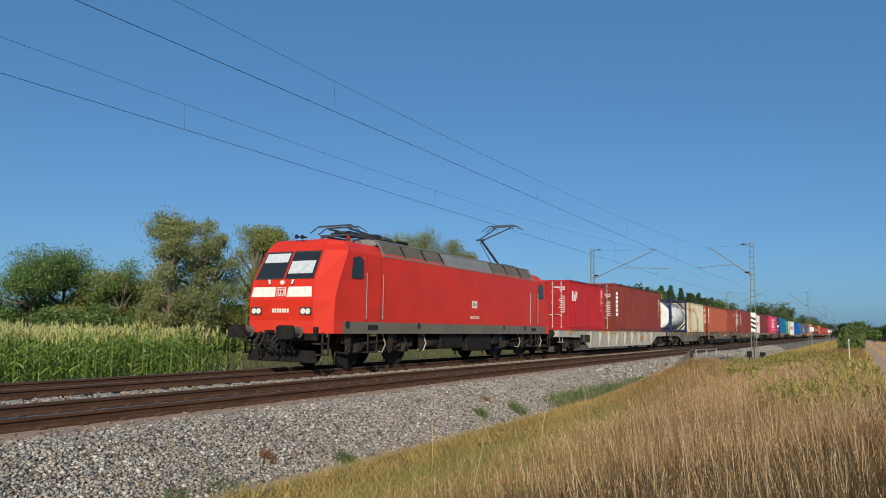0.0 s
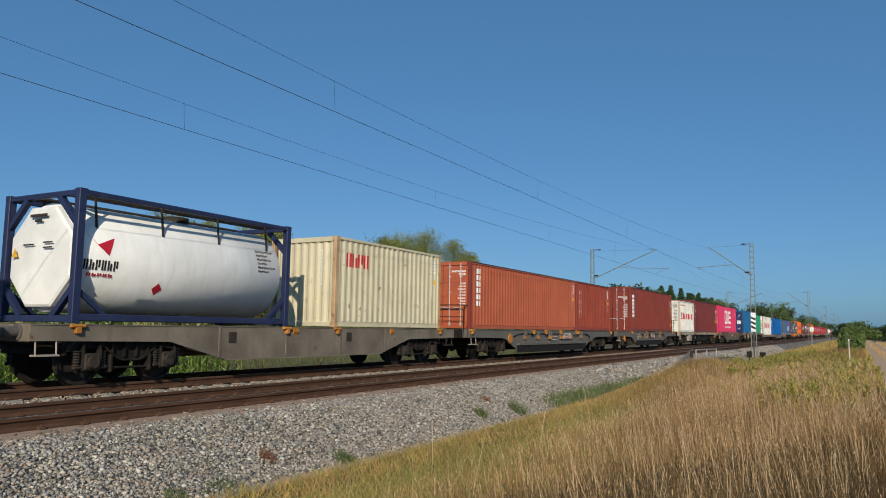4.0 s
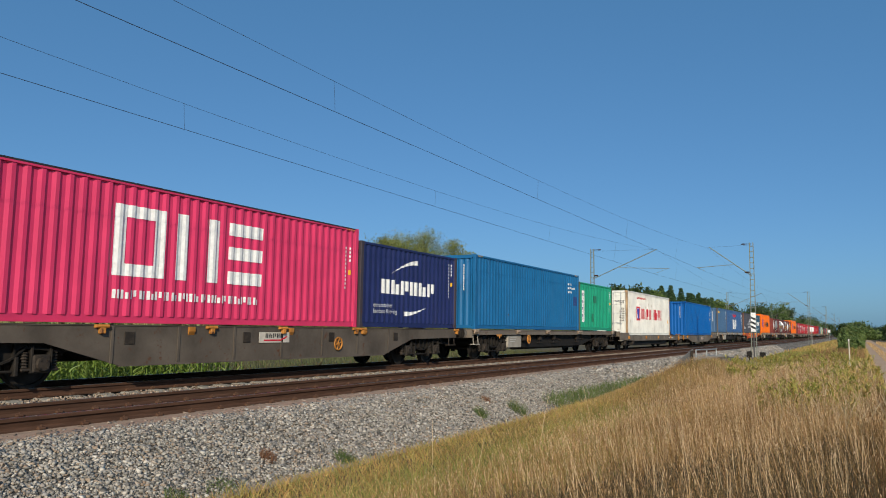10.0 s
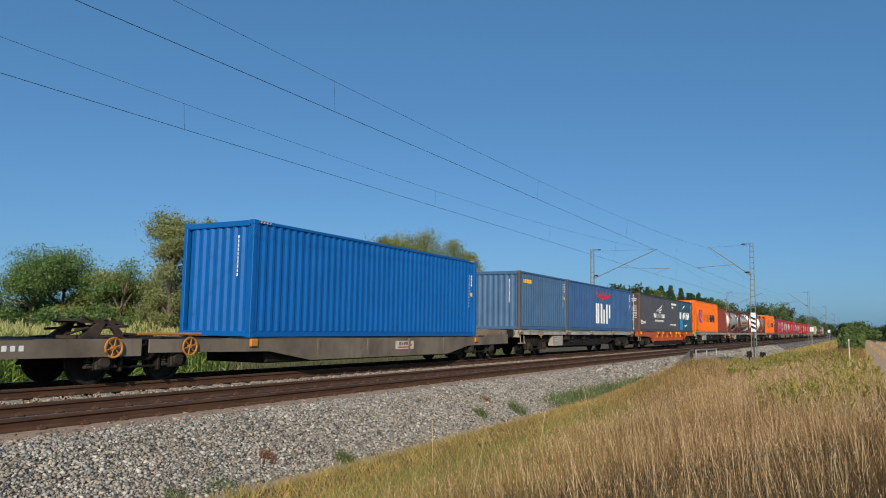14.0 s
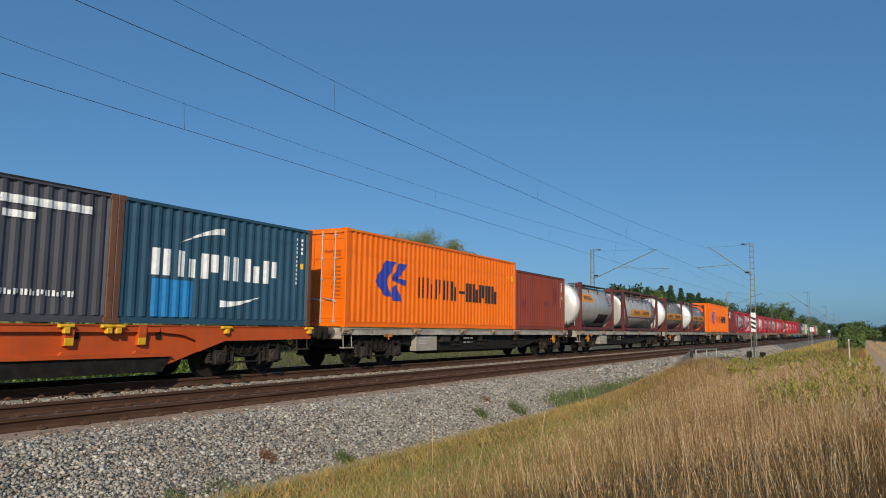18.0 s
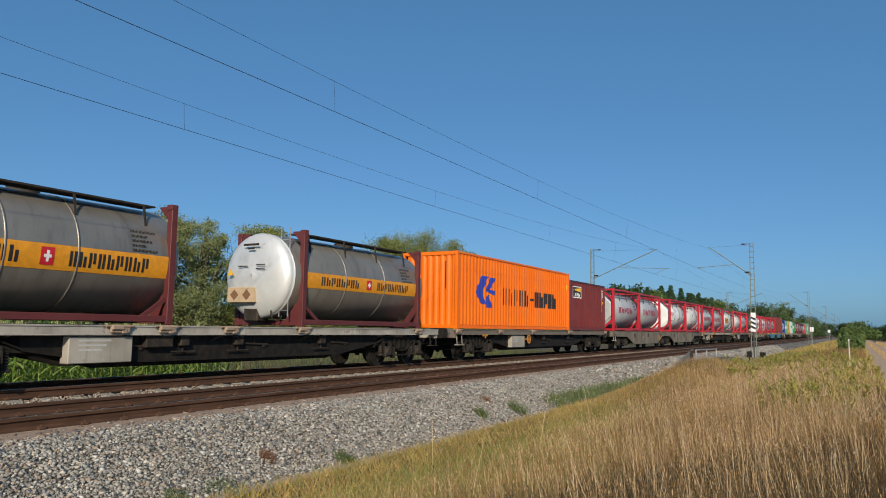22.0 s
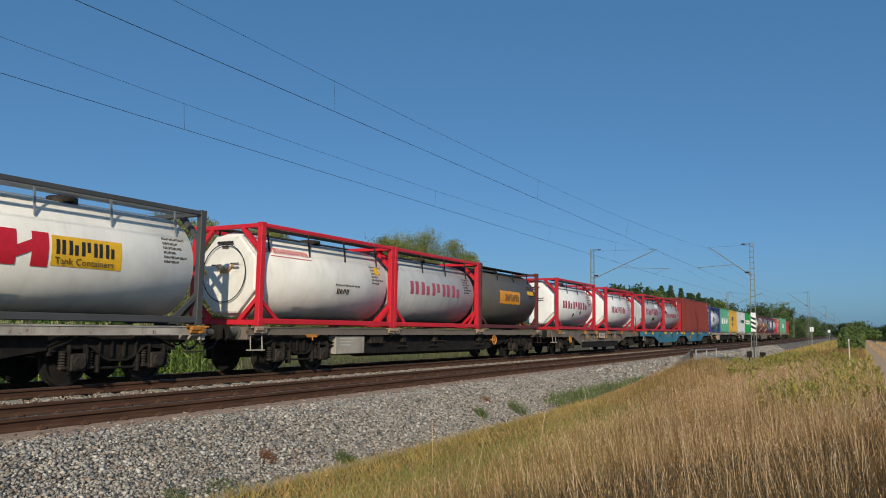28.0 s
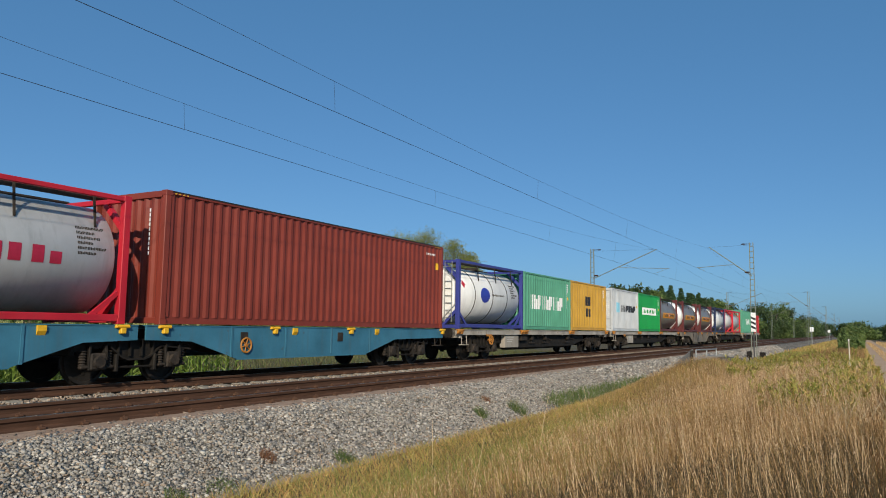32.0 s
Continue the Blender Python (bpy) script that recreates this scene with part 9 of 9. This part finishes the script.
def build_wagons():
    lead = belly_wagon(33.95, 58.45, W_LIGHT, "long light grey container wagon with deep rusty side sills", pins_for((36.1, 6.06), (44.1, 12.19)) + [46.8, 48.6], wheel=50.4, board=46.2, low=0.30, style="gusset", plate_at=((38.1, 38.6, 0.60, 0.95), (38.7, 39.4, 0.65, 0.95)))
    for a, b in ((37.75, 38.30), (38.40, 39.35)):
        part("data_panel", Form().box(a - 46.2, b - 46.2, -1.262, -1.254, 0.56, 0.98, 0.003), STEEL_MID, lead, "dark data panel on the sill")
    belly_wagon(58.5, 75.55, W_BROWN, "dusty brown container wagon with deep side sills", pins_for((59.92, 6.06), (67.9, 6.06)), style="plain", low=0.42)
    belly_wagon(75.6, 95.25, W_DARK, "dark grey container wagon with an orange disc brake wheel", pins_for((76.25, 12.19), (88.5, 6.06)) + [82.5, 84.0, 86.0], disc=79.9, board=86.9, low=0.34, plate_at=((84.6, 85.6, 0.70, 0.98), (87.9, 88.4, 0.95, 1.1)), railing=76.0)
    belly_wagon(95.35, 113.15, W_DARK, "dark grey container wagon, its ends unloaded", pins_for((99.1, 12.19)) + [103, 107], wheel=97.35, board=104.8, low=0.40, plate_at=((100.2, 101.2, 0.70, 1.05), (102.3, 103.2, 0.72, 1.05)), railing=111.9)
    flat_wagon(113.25, 133.3, W_SILVER, "silver-grey container wagon with shallow sills and a pale panel", pins_for((114.35, 6.06), (120.5, 12.19)) + [123.6, 126.6, 129.6], wheel=131.0, box=118.6, plate_at=((120.2, 121.0, 0.62, 0.80),))
    belly_wagon(133.35, 153.4, W_SOOT, "dark sooty brown container wagon with deep ribbed sills", pins_for((134.45, 12.19), (146.78, 6.06)) + [138.2, 141, 143.4], wheel=145.7, board=143.1, style="plain", low=0.38)
    flat_wagon(153.45, 173.4, W_RUSTY, "rusty grey container wagon with a pale panel and orange hand wheel", pins_for((154.35, 12.19), (166.6, 6.06)) + [158.5, 162.0], wheel=159.6, box=158.2, lock_mat=W_RUSTY)
    low_wagon()
    flat_wagon(210.35, 230.2, W_SILVER, "grey container wagon with rusty pins", pins_for((211.05, 6.06), (217.2, 12.19)) + [221, 225], box=215.8, lock_mat=RUSTY_BIT)
    belly_wagon(230.25, 250.3, W_ORANGE, "orange-red container wagon with yellow pins and deep sills", pins_for((231.4, 12.19), (243.6, 6.06)) + [236.4, 238, 240.5, 242.6, 246.6], low=0.34, pin_mat=YELLOW, plate_at=((234.6, 235.3, 0.80, 1.05), (235.5, 236.1, 0.75, 1.05)))
    flat_wagon(250.4, 270.5, W_SILVER, "silver-grey container wagon with a pale panel", pins_for((251.2, 12.19), (263.45, 6.06)) + [255.2, 258.5, 261.2], lock_mat=RUSTY_BIT, box=255.9, wheel=267.8, plate_at=((258.5, 259.3, 0.65, 0.95),))
    flat_wagon(270.6, 290.75, W_SILVER, "silver-grey tank-carrying wagon with a pale panel", pins_for((272.05, 6.06), (280.3, 9.12)) + [276.0, 284.0], lock_mat=RUSTY_BIT, wheel=273.0, box=276.0, plate_at=((278.6, 279.5, 0.65, 0.92),), tank_at=286.0)
    flat_wagon(290.85, 310.4, W_SILVER, "silver-grey tank-carrying wagon with a printed panel", pins_for((292.2, 6.06), (302.5, 6.06)) + [297.0, 300.0], lock_mat=RUSTY_BIT, wheel=293.2, box=296.6, plate_at=())
    flat_wagon(310.45, 330.35, W_RUSTY, "rusty brown container wagon with a brass-coloured hand wheel", pins_for((311.2, 12.19), (323.45, 6.06)) + [315, 318.5], wheel=317.9, box=316.9, tank_at=324.6, lock_mat=W_RUSTY)
    belly_wagon(330.4, 360.0, W_BROWN, "articulated dusty brown wagon in two units", pins_for((331.35, 6.06), (337.42, 6.06), (346.85, 6.06), (352.95, 6.06)), style="plain", low=0.38, joints=(345.1,), wheel=342.7, plate_at=((337.9, 338.3, 0.62, 0.90),), pin_mat=W_BROWN)
    flat_wagon(360.05, 380.1, W_SILVER, "grey tank-carrying wagon with a pale panel", pins_for((360.75, 6.06), (366.95, 6.06), (373.3, 6.06)), wheel=365.2, box=363.8)
    flat_wagon(380.15, 400.45, W_RUSTY, "rusty grey tank-carrying wagon with a cream hand wheel", pins_for((381.15, 6.06), (387.25, 6.06), (393.4, 6.06)), wheel=394.6, box=385.0, lock_mat=W_RUSTY)
    belly_wagon(400.5, 417.75, W_UMBER, "dusty brown container wagon with orange pins and a cream board", pins_for((401.95, 6.06), (410.15, 6.06)) + [406.0, 413.0], wheel=403.6, board=409.0, low=0.42, plate_at=((402.4, 403.0, 1.0, 1.12), (407.2, 407.7, 0.62, 0.95)), railing=416.4)
    belly_wagon(417.8, 444.7, W_BLUE, "articulated sky-blue container wagon with yellow pins", pins_for((418.9, 6.06), (425.0, 6.06), (431.9, 12.19)) + [421, 427, 435.4, 438.6], style="plain", low=0.42, joints=(431.45,), wheel=434.4, pin_mat=YELLOW, plate_at=((426.0, 426.4, 0.8, 1.0),))
    flat_wagon(444.8, 464.3, W_SILVER, "silver-grey container wagon with orange fittings", pins_for((445.3, 6.06), (451.5, 6.06), (457.65, 6.06)), wheel=448.0, box=450.2)
    flat_wagon(464.4, 484.2, W_SILVER, "silver-grey container wagon far down the train", pins_for((465.0, 6.06), (471.2, 6.06), (477.4, 6.06)), box=469.0)
    belly_wagon(484.3, 501.3, W_BROWN, "brown tank-carrying wagon far down the train", pins_for((485.8, 6.06), (493.6, 6.06)), style="plain")
    flat_wagon(501.35, 521.2, W_RUSTY, "rusty grey wagon far down the train", pins_for((502.0, 6.06), (508.15, 6.06), (514.3, 6.06)))
    flat_wagon(521.3, 541.3, W_SILVER, "grey container wagon at the train's end", pins_for((522.2, 12.19), (534.5, 6.06)))


def low_wagon():
    """Articulated low wagon: boxes on low pockets, a trailer hitch in the open between them."""
    ob = thing("pocket_wagon", "articulated low dusty steel pocket wagon with a dark trailer hitch", "freight wagon", "container wagons")
    s0, s1, joint = 173.5, 210.3, 191.6
    mid, half = (s0 + s1) / 2, (s1 - s0) / 2
    ROLLING.append((ob, mid, 0.0))
    for a, b in ((s0 + 0.62 - mid, joint - 0.1 - mid), (joint + 0.1 - mid, s1 - 0.62 - mid)):
        first = a < -5
        deep = [(a, 1.10 if first else 0.90), (a + 2.0, 1.10 if first else 0.90), (a + 2.2, 0.91), (b - 2.2, 0.91), (b - 2.0, 0.91 if first else 1.0), (b, 0.91 if first else 1.0), (b, 0.62), (b - 3.6, 0.58), (b - 5.2, 0.32), (a + 5.2, 0.32), (a + 3.6, 0.58), (a, 0.62)]
        if first:
            deep = [(a, 1.10), (a + 2.0, 1.10), (a + 2.2, 0.91), (b, 0.91), (b, 0.56), (b - 6.0, 0.58), (a + 3.6, 0.58), (a, 0.66)]
        for sy in (-1, 1):
            part("side_sill", Form().prism(deep, "y", sy * 1.25 - 0.02, sy * 1.25 + 0.02), W_UMBER, ob, "low steel side sill")
            part("sill_flange", Form().box(a + 2.3, b - 2.3, sy * 1.21 - 0.06, sy * 1.21 + 0.06, 0.895, 0.915), W_UMBER, ob)
        part("floor_plate", Form().box(a + 0.3, b - 0.3, -1.18, 1.18, 0.80, 0.895), STEEL_DARK, ob)
        part("belly", Form().box(a + 3.7, b - 3.7, -1.05, 1.05, 0.27, 0.80, 0.04), STEEL_DARK, ob)
        for x in np.linspace(a + 5.5, b - 5.5, 4):
            part("sill_rib", Form().prism([(-1.272, 0.88), (-1.272, 0.40 if not first else 0.6), (-1.31, 0.84)], "x", float(x) - 0.05, float(x) + 0.05), W_RUSTY, ob)
    wagon_common(ob, half, W_UMBER, [-half + 2.9, joint - mid, half - 2.9], [], None)
    for x in (176.1, 188.1, 194.7, 206.7, 180.5, 184.0):
        pin = part("container_pin", Form().box(x - mid - 0.12, x - mid + 0.12, -1.33, -1.25, 0.70, 0.89, 0.02), ORANGE_BIT, ob)
    hand_wheel(ob, 190.8 - mid, 0.74, ORANGE_BIT, 0.19, -1.34)
    hand_wheel(ob, 192.7 - mid, 0.74, ORANGE_BIT, 0.19, -1.34)
    h = 191.15 - mid
    f = Form()
    f.box(h - 0.55, h + 0.55, -0.55, 0.55, 0.895, 0.96)
    for y in (-0.5, 0.5):
        f.prism([(h - 0.50, 0.96), (h - 0.10, 0.96), (h + 0.02, 1.22), (h - 0.12, 1.22)], "y", y - 0.05, y + 0.05)
        f.prism([(h + 0.50, 0.96), (h + 0.30, 0.96), (h + 0.10, 1.22), (h + 0.22, 1.22)], "y", y - 0.05, y + 0.05)
        f.rod((h - 0.62, y, 1.08), (h + 0.58, y, 1.16), 0.03, 6)
    f.prism([(h - 0.55, 1.25), (h - 0.46, 1.21), (h + 0.36, 1.21), (h + 0.62, 1.12), (h + 0.64, 1.16), (h + 0.38, 1.27), (h - 0.40, 1.30)], "y", -0.42, 0.42)
    f.rod((h - 0.9, -0.6, 0.98), (h - 0.35, -0.5, 1.12), 0.03, 6).rod((h + 0.4, -0.6, 1.0), (h + 1.2, -0.55, 0.94), 0.03, 6).rod((h - 0.25, -0.45, 1.28), (h - 0.45, -0.45, 1.36), 0.025, 6).rod((h + 0.05, -0.45, 1.28), (h + 0.12, -0.45, 1.38), 0.025, 6)
    part("trailer_hitch", f, grimy("hitch_steel", (0.05, 0.035, 0.03), (0.11, 0.07, 0.05)), ob, "dark greasy trailer hitch")
    part("guide_rail", Form().rod((h + 0.5, -0.95, 1.0), (h + 2.2, -0.95, 1.0), 0.03, 6), ORANGE_BIT, ob, "rusty orange guide rail")
    owner_board(ob, 201.6 - mid, 0.66)
    plates(ob, [(179.5 - mid, 180.3 - mid, 0.68, 0.84), (186.0 - mid, 186.9 - mid, 0.66, 0.84)])
    g = Form()
    for k in range(10):
        g.add([(187.6 - mid + 0.15 * k + a, -1.274, 0.70 + c) for a, c in ((0, 0), (0.09, 0), (0.09, 0.10), (0, 0.10))], [(0, 1, 2, 3)])
    part("marking", g, WHITE, ob, "row of white number bars")


def build_bee():
    """A dark bee that crosses close before the lens."""
    ob = thing("flying_bee", "small dark flying bee with a pale belly and thin wings", "insect")
    fur = plain("bee_dark", (0.035, 0.03, 0.025), 0.7)
    part("abdomen", Form().turned([(-0.0075, 0.0003), (-0.006, 0.0014), (-0.003, 0.0022), (0.0, 0.0020), (0.0012, 0.0010)], (0, 0, 0), "x", 10), fur, ob, "", True)
    part("thorax", Form().turned([(0.001, 0.0010), (0.002, 0.0021), (0.004, 0.0021), (0.0052, 0.0009)], (0, 0, 0), "x", 10), fur, ob, "", True)
    part("head", Form().turned([(0.005, 0.0006), (0.0056, 0.0013), (0.0066, 0.0012), (0.0072, 0.0003)], (0, 0, -0.0003), "x", 8), fur, ob, "", True)
    part("belly", Form().turned([(-0.006, 0.0002), (-0.003, 0.0011), (0.0, 0.0002)], (0, 0, -0.0013), "x", 8), plain("bee_belly", (0.55, 0.45, 0.30), 0.7), ob, "pale belly", True)
    for s in (-1, 1):
        part("wing", Form().prism([(0.003, s * 0.0015), (0.0035, s * 0.006), (0.001, s * 0.0085), (-0.002, s * 0.0075), (0.0015, s * 0.0015)], "z", 0.0018, 0.0019), plain("bee_wing", (0.16, 0.14, 0.12), 0.3), ob, "thin smoky wing")
    return ob


bee = build_bee()
locomotive()
build_wagons()
build_boxes()
build_tanks()



# ---- everything that moves ----
TRAVEL = [(0, 0.0), (4, 51.21), (8, 102.87), (12, 155.0), (16, 207.58), (20, 260.57), (24, 313.9), (28, 367.48), (32, 421.18)]


def travelled(t):
    u = t / 32
    return 12.7505 * t + 12.962 * u * u + 5.035 * u ** 3 - 4.829 * u ** 4


BEE_WAY = [(0, 0.529, -0.388, 1.288), (7.3, 0.54, -0.373, 1.292), (7.5, 0.616, -0.143, 1.315), (7.6, 0.653, -0.001, 1.313), (7.7, 0.808, 0.247, 1.316), (7.8, 1.286, 1.107, 1.317), (7.9, 0.934, 1.99, 1.311), (8.1, 0.019, 2.399, 1.28), (32, -0.067, 2.398, 1.282)]


def motions():
    """The train runs towards -x along the far track; its wheels turn with it."""
    for ob, s, z in ROLLING:
        walk(ob, [(t, pose(s - d, FAR_Y, z)) for t, d in TRAVEL])
    walk(bee, [(t, pose(x, y, z, 10, -15, 118)) for t, x, y, z in BEE_WAY])
    for wheels, radius in TURNING:
        for place, obs in wheels.items():
            rows = []
            for k in range(0, 32 * FPS + 1):
                t = k / FPS
                m = Matrix.Translation(place) @ Matrix.Rotation(-travelled(t) / radius, 4, "Y")
                rows.append((t, m))
            walk(obs[0], rows)
            keys = obs[0].animation_data
            for ob in obs[1:]:
                ob.rotation_mode = "QUATERNION"
                data = ob.animation_data_create()
                data.action = keys.action
                data.action_slot = keys.action_slot


motions()
